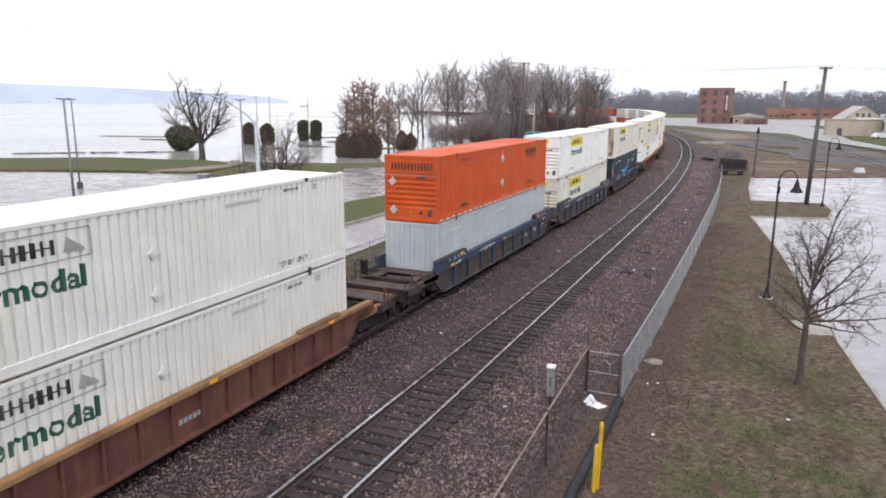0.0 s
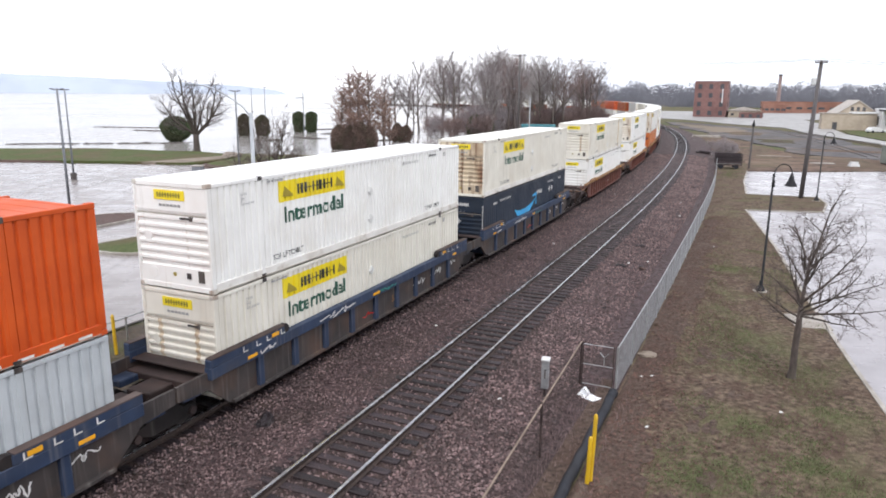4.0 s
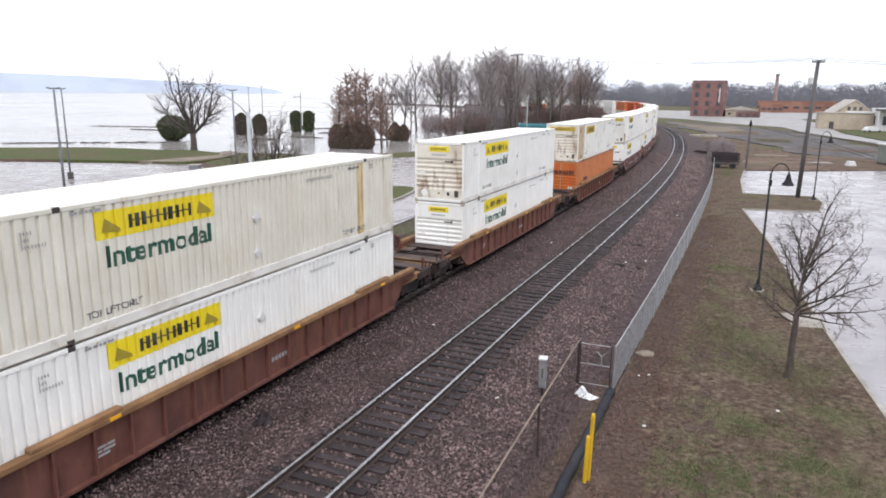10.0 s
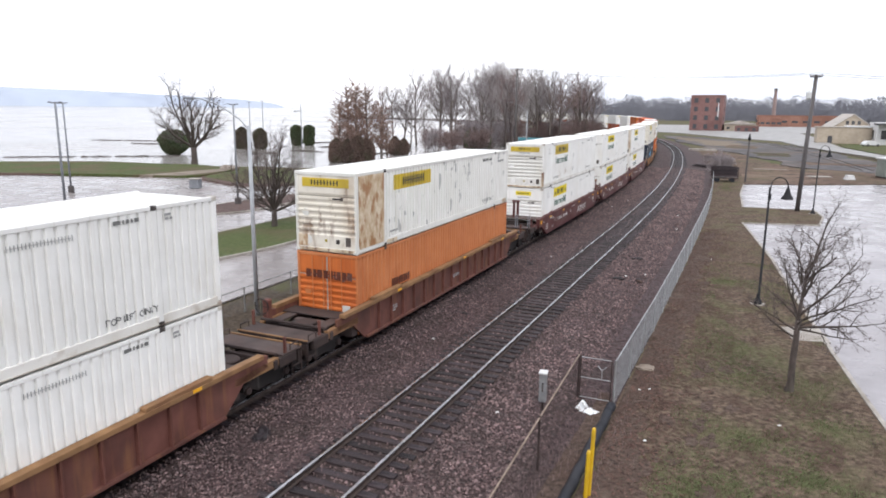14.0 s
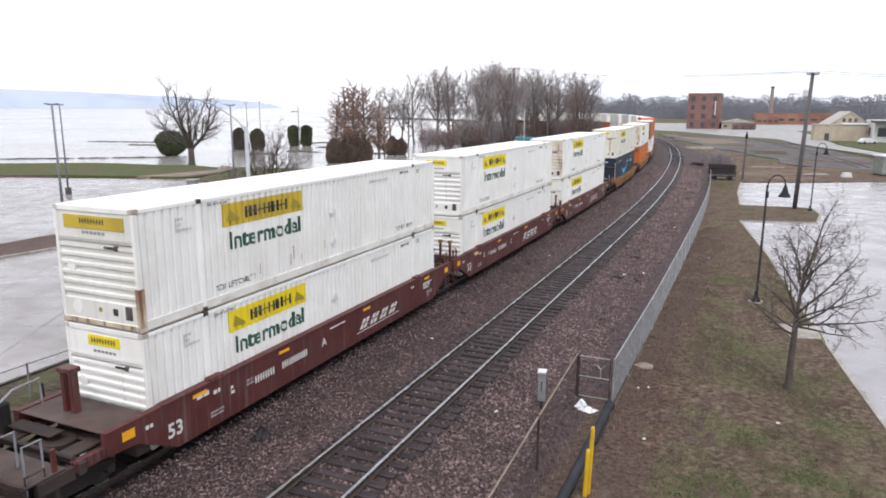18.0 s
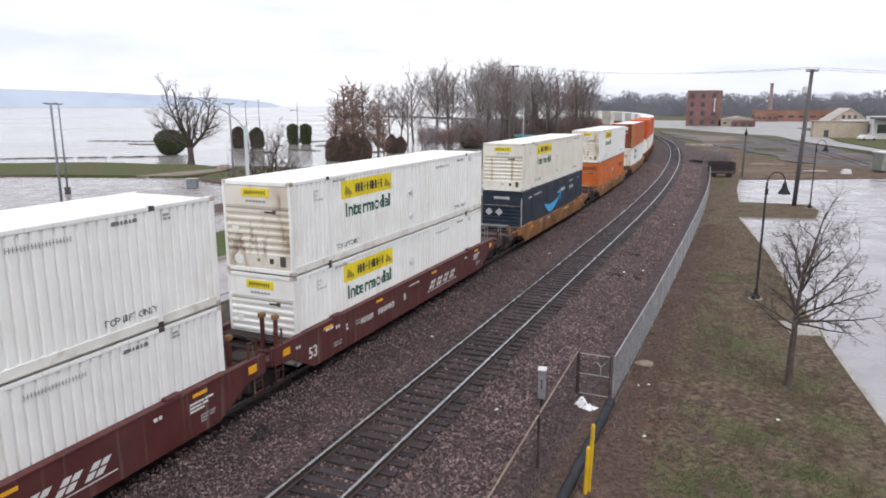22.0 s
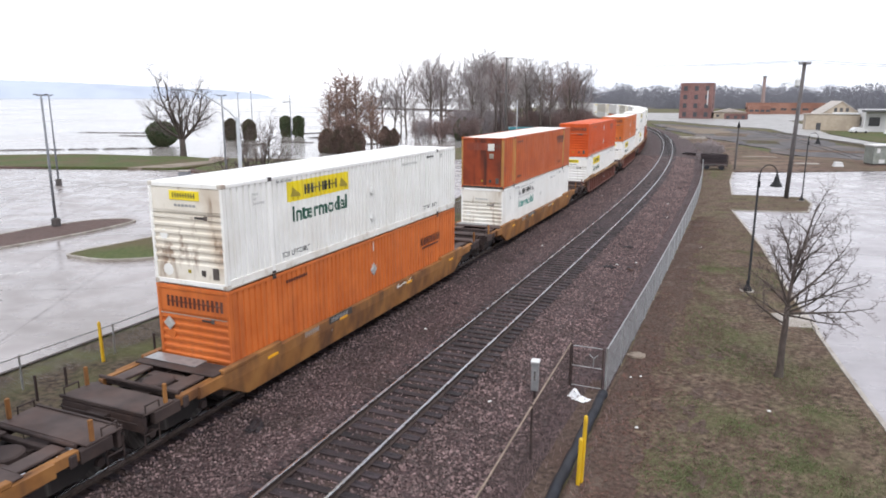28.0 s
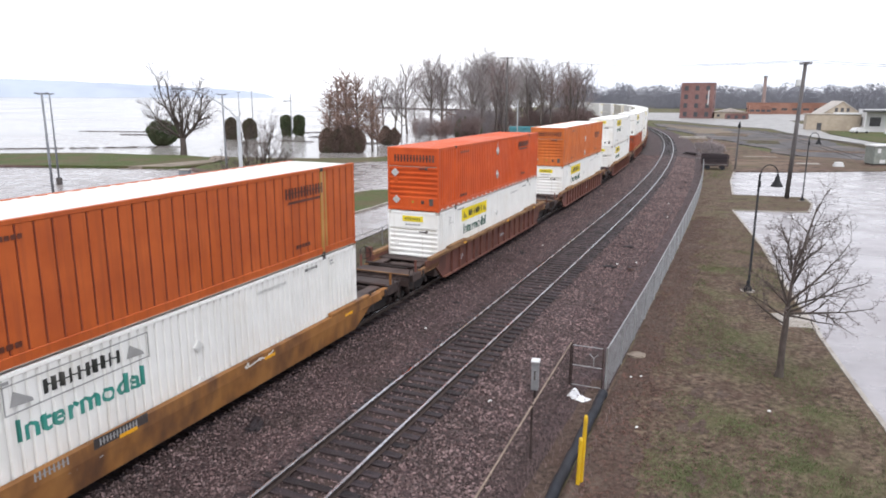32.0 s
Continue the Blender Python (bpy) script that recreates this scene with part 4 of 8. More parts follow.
def container(label, body, end=None, frame_mat=None, pitch=0.255, flat=0.58, depth=0.054, decals=(), castings=None, posts=None, roof=None, streaks=False, plain=False, upright=False):
    """A 53-foot steel container; origin under its middle, its front end at -y."""
    box = thing("shipping_container", label, "shipping container", "containers of the train")
    trim = frame_mat or body
    rim = Shape()
    for x0, x1 in ((-SIDE, -SIDE + 0.1), (SIDE - 0.1, SIDE)):
        part("bottom_rail", Shape().box(x0, x1, -HALF + 0.13, HALF - 0.13, 0.02, 0.27, 0.012), M["worn_rail"] if body in WHITES else trim, box)
        part("rail_lip", Shape().box(min(x0, x1) + 0.002, max(x0, x1) + 0.012, -HALF + 0.16, HALF - 0.16, 0.03, 0.055, 0.004), castings or M["rail_grime"], box, "grimy lower lip") if x0 > 0 else None
        part("top_rail", Shape().box(x0, x1, -HALF + 0.13, HALF - 0.13, TALL - 0.11, TALL - 0.005, 0.012), trim, box)
        for y0, y1 in ((-HALF, -HALF + 0.15), (HALF - 0.15, HALF)):
            part("corner_post", Shape().box(x0, x1, y0, y1, 0.13, TALL - 0.12, 0.015), trim, box)
    wall_p = mesh_of("side_wall", sheet_wall(-HALF + 0.14, HALF - 0.14, 0.27, TALL - 0.11, SIDE - 0.012, pitch, flat, depth), body, solve=False)
    part("side_wall", wall_p, None, box)
    part("side_wall", wall_p, None, box, m=Matrix.Rotation(math.pi, 4, "Z"))
    for x in (-1, 1):
        for y in (-POST, POST):
            x0, x1 = sorted((x * (SIDE - 0.06), x * (SIDE + 0.004)))
            part("lifting_post", Shape().box(x0, x1, y - 0.075, y + 0.075, 0.02, TALL - 0.0, 0.01), posts or trim, box)
            for z in (TALL - 0.12, 0.0) if x > 0 else ():
                part("lock_casting", Shape().box(min(x * (SIDE - 0.1), x * (SIDE + 0.012)), max(x * (SIDE - 0.1), x * (SIDE + 0.012)), y - 0.09, y + 0.09, z, z + 0.12, 0.012), castings or M["dark_panel"], box, "dark steel lock casting")
        for y in (-HALF - 0.003, HALF - 0.175) if x > 0 else (-HALF - 0.003,):
            for z in (0.0, TALL - 0.12):
                part("corner_casting", Shape().box(min(x * (SIDE - 0.16), x * (SIDE + 0.005)), max(x * (SIDE - 0.16), x * (SIDE + 0.005)), y, y + 0.178, z, z + 0.12, 0.014), M["worn_casting"] if body in WHITES else trim, box)
    # roof: shallow cross ribs
    rows = []
    y = -HALF + 0.12
    while y < HALF - 0.1:
        for dy, dz in ((0, 0), (0.25, 0), (0.29, 0.012), (0.41, 0.012), (0.45, 0)):
            if y + dy < HALF - 0.12:
                rows.append([(x, y + dy, TALL - 0.03 + dz + 0.012 * (1 - (x / SIDE) ** 2)) for x in (-SIDE + 0.02, -SIDE * 0.5, 0, SIDE * 0.5, SIDE - 0.02)])
        y += 0.45
    part("roof", Shape().loft(rows), roof or M["white"], box, "pale weathered roof", solve=False)
    part("floor", Shape().box(-SIDE + 0.05, SIDE - 0.05, -HALF + 0.05, HALF - 0.05, 0.04, 0.14), M["dirty_deck"], box)
    # front end: plain head panel above horizontal ribs
    face = end or body
    rows = [(0.1, 0.02), (0.62, 0.02)]
    z = 0.66
    while z < 2.02 and not plain:
        rows += [(z, 0.055), (z + 0.09, 0.055), (z + 0.125, 0.01), (z + 0.19, 0.01)]
        z += 0.225
    rows += [(2.08, 0.03), (TALL - 0.1, 0.03)]
    front = Shape()
    if upright:
        front.loft([[(x, -HALF + 0.012 + wave(x, 0.255, 0.58, 0.04), z) for z in (0.14, TALL - 0.12)] for x in stops(-SIDE + 0.08, SIDE - 0.08, 0.255, 0.58)])
    else:
        front.loft([[(x, -HALF + d, z) for x in (-SIDE + 0.08, SIDE - 0.08)] for z, d in rows])
    part("front_wall", front, face, box, "end wall with upright ribs" if upright else "end wall with horizontal ribs", solve=False)
    part("end_header", Shape().box(-SIDE + 0.09, SIDE - 0.09, -HALF + 0.004, -HALF + 0.1, TALL - 0.13, TALL - 0.005, 0.01), trim, box)
    part("end_sill", Shape().box(-SIDE + 0.09, SIDE - 0.09, -HALF + 0.004, -HALF + 0.1, 0.02, 0.16, 0.01), trim, box)
    for x in ((-0.78, 0.52) if streaks else ()):
        part("end_streak", front_strip(x, x + 0.14, rows), M["rust_end"], box, "rusty streak down the ribs", solve=False)
    for x0, x1 in ((-SIDE + 0.09, -0.006), (0.006, SIDE - 0.09)):
        part("door", Shape().box(x0, x1, HALF - 0.07, HALF - 0.03, 0.16, TALL - 0.13, 0.01), face, box)
    if upright:
        for decal in decals:
            decal(box)
        return box
    part("vent", Shape().box(0.42, 0.56, -HALF - 0.004, -HALF + 0.03, 0.34, 0.5, 0.006), M["dark_panel"], box, "small dark vent")
    part("document_box", Shape().box(0.82, 1.02, -HALF - 0.012, -HALF + 0.03, 0.28, 0.6, 0.012), M["dirty_drift"] if face is not M["navy"] else face, box, "grey-brown document box")
    part("end_label", Shape().box(-0.06, 0.04, -HALF + 0.012, -HALF + 0.03, 0.38, 0.48), M["ink_thin"], box, "small olive sticker")
    if plain:
        for decal in decals:
            decal(box)
        return box
    part("patch_disc", Shape().tube([(-0.78, -HALF + 0.03, 0.42), (-0.78, -HALF + 0.008, 0.42)], 0.17, 18), trim, box, "round repair patch")
    part("patch_disc", Shape().tube([(-0.86, -HALF + 0.06, 1.42), (-0.86, -HALF + 0.012, 1.42)], 0.14, 18), trim, box, "round hatch over the ribs")
    part("latch", Shape().box(0.3, 0.62, -HALF - 0.006, -HALF + 0.04, 1.93, 1.985, 0.008), M["dark_panel"], box, "small dark latch")
    part("latch_plate", Shape().box(0.62, 0.74, -HALF - 0.004, -HALF + 0.04, 1.9, 2.02, 0.008), M["dirty_drift"], box)
    part("gasket_line", Shape().box(-SIDE + 0.1, SIDE - 0.1, -HALF + 0.001, -HALF + 0.012, 2.035, 2.06), M["rail_grime"], box, "thin grimy seam")
    for decal in decals:
        decal(box)
    return box


WHITES = [M[k] for k in ("white", "cream", "rusty_white")]
M["worn_casting"] = paint("rust-marked_casting", (0.5, 0.47, 0.42), (0.66, 0.63, 0.57), (0.25, 0.15, 0.09), 0.8, streak=((0.2, 0.11, 0.06), (5, 5, 2), 0.7, (0.5, 0.65)))


def sign_panel(fill, text_mat, ink, wide=False):
    """The maker's panel on the side, its name as a plain bar, and the word below it."""
    def put(box):
        for turn in (Matrix(),):
            y0 = -HALF + 2.93
            if fill:
                panel = part("sign_panel", sheet_wall(y0, y0 + 3.58, 2.04, 2.66, SIDE - 0.012, 0.255, 0.58, 0.054, 0.006), fill, box, "yellow sign panel", m=turn, solve=False)
            else:
                frame_s = Shape()
                for a, b, c, d in ((0, 3.58, 2.04, 2.07), (0, 3.58, 2.63, 2.66), (0, 0.03, 2.04, 2.66), (3.55, 3.58, 2.04, 2.66)):
                    frame_s.add([(SIDE, y0 + a, c), (SIDE, y0 + b, c), (SIDE, y0 + b, d), (SIDE, y0 + a, d)], [(0, 1, 2, 3)])
                panel = part("sign_panel", frame_s, M["grey_ink"], box, "grey outlined sign panel", m=turn, solve=False)
            part("sign_mark", wrapped(bars([[0.1] * 10], 0.31, 0.1), y0 + 0.85, 2.19, lift=0.012), ink, panel, "dark plain bars", solve=False)
            for sy in (0.12, 2.92):
                scroll = Shape().add([(sy, 2.2, 0), (sy + 0.5, 2.16, 0), (sy + 0.48, 2.24, 0), (sy + 0.1, 2.5, 0)], [(0, 1, 2, 3)])
                part("scroll_mark", scroll, M["grey_ink"] if not fill else M["ink_thin"], panel, m=on_side(y0, 0.0, SIDE + 0.002), solve=False)
            part("lettering", wrapped(lettering("Intermodal", 0.46, 3.2), -HALF + 3.12, 1.42), text_mat, box, "large painted word Intermodal", solve=False)
            part("lettering", wrapped(lettering("TOP LIFT ONLY", 0.15, 1.5), -HALF + 2.5, 0.4), M["dim_ink"], box, "small stencilled words TOP LIFT ONLY", solve=False)
            part("lettering", wrapped(lettering("TOP LIFT ONLY", 0.15, 1.5), HALF - 3.6, 0.4), M["dim_ink"], box, "small stencilled words TOP LIFT ONLY", solve=False)
            part("number_mark", bars([[0.02] * 4, [0.02] * 3, [0.02] * 8], 0.085, 0.05), M["grey_ink"], box, m=turn @ on_side(-HALF + 1.25, 2.45), solve=False)
            part("number_mark", bars([[0.022] * 19], 0.12, 0.055), M["grey_ink"], box, m=turn @ on_side(HALF - 5.6, 2.45), solve=False)
            part("stencil_mark", bars([[0.2, 0.05, 0.08, 0.05, 0.12]], 0.09, 0.05), M["dim_ink"], box, m=turn @ on_side(HALF - 3.2, 2.6), solve=False)
            part("stencil_mark", bars([[0.2], [0.12, 0.08]], 0.06, 0.04), M["grey_ink"], box, m=turn @ on_side(HALF - 1.75, 2.62), solve=False)
            part("stencil_mark", bars([[0.16, 0.1, 0.05, 0.07, 0.16]], 0.07, 0.05), M["grey_ink"], box, m=turn @ on_side(-HALF + 2.35, 2.68), solve=False)
            for z in (0.75, 1.75):
                part("placard_holder", diamond(0.17), M["pale_frame"], box, "pale diamond placard holder", m=turn @ on_side(-HALF + 8.1, z), solve=False)
        if fill:
            part("end_sign", Shape().box(-0.98 if wide else -0.55, 0.98 if wide else 0.5, -HALF + 0.012, -HALF + 0.029, 2.36 if wide else 2.42, 2.68, 0.004), fill, box, "yellow end sign")
            part("end_sign_mark", bars([[0.038] * 9], 0.13, 0.055), ink, box, m=on_end(-0.43, 2.485, -HALF + 0.008), solve=False)
        part("end_number_mark", bars([[0.1] * 6], 0.07, 0.03), M["grey_ink"], box, m=on_end(-0.4, 2.24, -HALF + 0.02), solve=False)
    return put


def wide_sign(text_at, diamonds, stripe, y_sign=11.9):
    """Dark bars for a maker's name on an orange box."""
    def put(box):
        name = bars([[0.095] * 13], 0.33, 0.065)
        for turn in (Matrix(),):
            part("sign_mark", name, M["brown_ink"], box, "dark bars of a maker's sign", m=turn @ on_side(-HALF + y_sign, text_at), solve=False)
            part("sign_line", slanted((1.75,), 0.08, 0.6), M["brown_ink"], box, "dark underline bar", m=turn @ on_side(-HALF + y_sign + 0.1, text_at - 0.16), solve=False)
            part("number_mark", bars([[0.1] * 9], 0.1, 0.03), M["brown_ink"], box, m=turn @ on_side(-HALF + 2.6, 2.5), solve=False)
            part("number_mark", bars([[0.14] * 5], 0.12, 0.04), M["brown_ink"], box, m=turn @ on_side(-HALF + 2.6, 0.4), solve=False)
            part("number_mark", bars([[0.12] * 5], 0.12, 0.04), M["brown_ink"], box, m=turn @ on_side(HALF - 3.6, 0.5), solve=False)
            for z in diamonds:
                part("placard_holder", diamond(0.24), M["silver"], box, "silver diamond placard holder", m=turn @ on_side(-HALF + 8.1, z), solve=False)
            if diamonds:
                part("stripe", Shape().add([(-0.03, 0, 0), (0.03, 0, 0), (0.03, 0.35, 0), (-0.03, 0.35, 0)], [(0, 1, 2, 3)]), M["white_ink"], box, m=turn @ on_side(-HALF + 8.1, 2.4), solve=False)
            if stripe:
                tape = Shape()
                for i in range(24):
                    tape.add([(i * 0.66, 0, 0), (i * 0.66 + 0.33, 0, 0), (i * 0.66 + 0.33, 0.06, 0), (i * 0.66, 0.06, 0)], [(0, 1, 2, 3)])
                part("reflective_tape", tape, M["white_ink"], box, "white dashes of reflective tape", m=turn @ on_side(-HALF + 0.25, 0.07), solve=False)
        part("end_sign_mark", name, M["brown_ink"], box, m=on_end(-0.95, 2.25, -HALF + 0.02), solve=False)
        if diamonds:
            for x, z in ((-0.9, 1.75), (-0.85, 0.5)):
                part("placard_holder", diamond(0.2), M["silver"], box, m=on_end(x, z, -HALF - 0.008), solve=False)
    return put


def smile_sign(box):
    for turn in (Matrix(),):
        part("swoosh_decal", swoosh(), M["sky_ink"], box, "sky blue curved arrow decal", m=turn @ on_side(-HALF + 5.05, 0.82), solve=False)
        part("sign_mark", bars([[0.08] * 9], 0.24, 0.045), M["white_ink"], box, "white plain bars", m=turn @ on_side(-HALF + 9.35, 1.95), solve=False)
        part("number_mark", bars([[0.11] * 4, ], 0.13, 0.04), M["white_ink"], box, m=turn @ on_side(-HALF + 1.4, 2.35), solve=False)
        part("number_mark", bars([[0.035] * 22], 0.13, 0.045), M["white_ink"], box, m=turn @ on_side(-HALF + 2.5, 2.4), solve=False)
        part("number_mark", bars([[0.035] * 16], 0.13, 0.045), M["white_ink"], box, m=turn @ on_side(HALF - 4.4, 2.4), solve=False)
        part("number_mark", bars([[0.035] * 10], 0.13, 0.045), M["white_ink"], box, m=turn @ on_side(HALF - 1.9, 2.4), solve=False)
        for k in (0, 1):
            part("placard_holder", diamond(0.2), M["silver"], box, m=turn @ on_side(HALF - 4.0 + 0.6 * k, 1.95), solve=False)
    part("sign_mark", bars([[0.06] * 10], 0.17, 0.045), M["white_ink"], box, m=on_end(-0.55, 2.42, -HALF + 0.02), solve=False)
    part("number_mark", bars([[0.1] * 5], 0.08, 0.03), M["white_ink"], box, m=on_end(-0.35, 2.12, -HALF + 0.02), solve=False)
    for k in (-0.85, -0.2):
        part("placard_holder", diamond(0.24), M["silver"], box, m=on_end(k, 1.62, -HALF - 0.006), solve=False)
    part("edge_stripe", bars([[0.05]] * 12, 0.1), M["white_ink"], box, "white dashes on the corner post", m=on_end(SIDE - 0.07, 2.4, -HALF - 0.006), solve=False)


def grey_marks(box):
    for turn in (Matrix(),):
        part("number_mark", bars([[0.035] * 20], 0.13, 0.05), M["white_ink"], box, m=turn @ on_side(-HALF + 0.9, 2.35), solve=False)
        part("number_mark", bars([[0.035] * 18], 0.13, 0.05), M["white_ink"], box, m=turn @ on_side(-HALF + 7.2, 2.45), solve=False)
    part("number_mark", bars([[0.12] * 5], 0.12, 0.04), M["white_ink"], box, m=on_end(-0.3, 0.5, -HALF - 0.004), solve=False)


M["gold_post"] = paint("golden_post_paint", (0.38, 0.19, 0.05), (0.48, 0.255, 0.08), (0.3, 0.13, 0.04), 0.6)
M["rust_dark"] = paint("dark_rust_stain", (0.16, 0.035, 0.02), (0.26, 0.055, 0.025), (0.1, 0.03, 0.02), 0.6)
M["worn_rail"] = paint("scuffed_lower_rail", (0.7, 0.68, 0.63), (0.81, 0.79, 0.75), (0.46, 0.39, 0.31), 0.6, streak=((0.34, 0.26, 0.18), (2, 2, 2), 0.5, (0.56, 0.72)))
M["ink_thin"] = surf("olive_scroll_ink", (0.3, 0.23, 0.02), (0.36, 0.28, 0.03), 6, (0.5, 0.7), 0)
M["rail_grime"] = paint("grimy_lower_rail", (0.3, 0.26, 0.21), (0.5, 0.46, 0.4), (0.16, 0.11, 0.07), 0.7)
M["dim_ink"] = surf("worn_stencil_ink", (0.1, 0.1, 0.1), (0.22, 0.22, 0.21), 12, (0.5, 0.7), 0)
M["sooty_red"] = paint("soot_stained_red_orange", (0.21, 0.036, 0.012), (0.3, 0.056, 0.017), (0.05, 0.022, 0.018), 0.75, (0.4, 0.7), ((0.03, 0.014, 0.012), (2.4, 2.4, 0.22), 0.85, (0.5, 0.7)))
M["wide_panel"] = paint("sun_worn_orange_panel", (0.43, 0.085, 0.017), (0.52, 0.112, 0.024), (0.3, 0.052, 0.018), 0.5, streak=((0.22, 0.05, 0.022), (7, 7, 0.35), 0.5, (0.5, 0.78)))
M["drip_end"] = paint("drip_stained_white_end", (0.73, 0.7, 0.63), (0.81, 0.79, 0.73), (0.46, 0.38, 0.29), 0.6, streak=((0.27, 0.16, 0.08), (3.4, 3.4, 0.8), 0.7, (0.59, 0.72)))
M["stained_end"] = paint("brown_stained_end", (0.68, 0.63, 0.54), (0.78, 0.74, 0.66), (0.36, 0.24, 0.14), 0.7, streak=((0.2, 0.11, 0.06), (2.6, 2.6, 0.6), 0.8, (0.57, 0.7)))
M["salmon"] = paint("faded_salmon_orange", (0.5, 0.17, 0.06), (0.57, 0.215, 0.085), (0.42, 0.12, 0.04), 0.6, streak=((0.36, 0.12, 0.05), (7, 7, 0.35), 0.4, (0.52, 0.78)))
M["peeling"] = surf("peeling_white_paint", (0.74, 0.73, 0.69), (0.82, 0.81, 0.78), 1.3, (0.35, 0.6), 0.04, (0.33, 0.33, 0.33), 1.7, 0.75, rand=0.03, edge=(0.64, 0.67), spec=0.35, stretch=(1.6, 1.6, 0.8), lean=((0.52, 0.46, 0.38), (7, 7, 0.35), 0.4, (0.55, 0.8)))
M["dull_yellow"] = paint("weathered_sign_yellow", (0.5, 0.36, 0.03), (0.62, 0.45, 0.05), (0.3, 0.22, 0.06), 0.6)
M["pale_frame"] = surf("pale_holder_paint", (0.64, 0.64, 0.62), (0.7, 0.7, 0.68), 6, (0.4, 0.6), 0)
M["silver"] = surf("bare_aluminium", (0.5, 0.5, 0.5), (0.62, 0.62, 0.62), 6, (0.3, 0.5), 0, metal=0.5)
M["plywood"] = surf("plywood_patch", (0.42, 0.28, 0.15), (0.68, 0.58, 0.44), 5, (0.6, 0.9), 0.1, (0.32, 0.14, 0.05), 3.2, 0.8, stretch=(1, 1, 0.6), edge=(0.52, 0.62))
M["offwhite"] = paint("offwhite_box_paint", (0.7, 0.69, 0.65), (0.77, 0.76, 0.72), (0.6, 0.56, 0.48), 0.4)


def plywood_patch(box):
    part("repair_patch", Shape().box(SIDE - 0.03, SIDE + 0.012, -HALF + 0.16, -HALF + 1.96, 0.18, TALL - 0.12, 0.006), M["plywood"], box, "mottled tan repair sheet on the corner")


def rust_streak(box):
    part("rust_streak", sheet_wall(HALF - 2.62, HALF - 2.2, 0.25, TALL - 0.14, SIDE - 0.012, 0.255, 0.58, 0.054, 0.004), M["golden_rust"], box, "golden rust-stained wall strip", solve=False)


def patched_sign(box):
    """A worn sign alone, its word long faded."""
    part("sign_panel", sheet_wall(-HALF + 2.75, -HALF + 6.1, 2.04, 2.62, SIDE - 0.012, 0.255, 0.58, 0.054, 0.006), M["dull_yellow"], box, "weathered yellow sign panel", solve=False)
    part("sign_mark", bars([[0.1] * 10], 0.31, 0.1), M["ink"], box, m=on_side(-HALF + 3.5, 2.18, SIDE + 0.004), solve=False)
    part("end_sign", Shape().box(-0.98, 0.98, -HALF + 0.012, -HALF + 0.029, 2.36, 2.68, 0.004), M["dull_yellow"], box, "weathered wide yellow end sign")
    part("end_sign_mark", bars([[0.055] * 9], 0.18, 0.08), M["ink"], box, m=on_end(-0.6, 2.43, -HALF + 0.006), solve=False)
    part("stencil_mark", bars([[0.1] * 5], 0.08), M["grey_ink"], box, m=on_side(-HALF + 2.4, 0.45), solve=False)
    part("lettering", wrapped(lettering("TOP LIFT ONLY", 0.17, 1.7), HALF - 3.9, 0.4), M["dim_ink"], box, "stencilled words TOP LIFT ONLY", solve=False)
    part("stencil_mark", bars([[0.3, 0.36, 0.06, 0.3]], 0.13, 0.08), M["dim_ink"], box, m=on_side(HALF - 3.9, 2.5), solve=False)
    part("stencil_mark", bars([[0.12], [0.3, 0.2, 0.3]], 0.1, 0.06), M["grey_ink"], box, m=on_side(HALF - 1.7, 2.5), solve=False)
    for y, z, w, h in ((2.2, 0.04, 0.8, 0.16), (15.3, 0.06, 0.6, 0.2)):
        part("rust_patch", Shape().box(SIDE - 0.01, SIDE + 0.008, -HALF + y, -HALF + y + w, z, z + h, 0.004), M["rust_end"], box, "rusted patch")
    part("rust_patch", Shape().box(-SIDE + 0.1, -SIDE + 0.5, -HALF - 0.002, -HALF + 0.02, 0.18, 0.6, 0.004), M["plywood"], box, "tan rusted patch")
    part("end_sill_rust", Shape().box(-SIDE + 0.1, SIDE - 0.1, -HALF - 0.002, -HALF + 0.05, 0.03, 0.15, 0.006), M["rust_end"], box, "rusted sill")


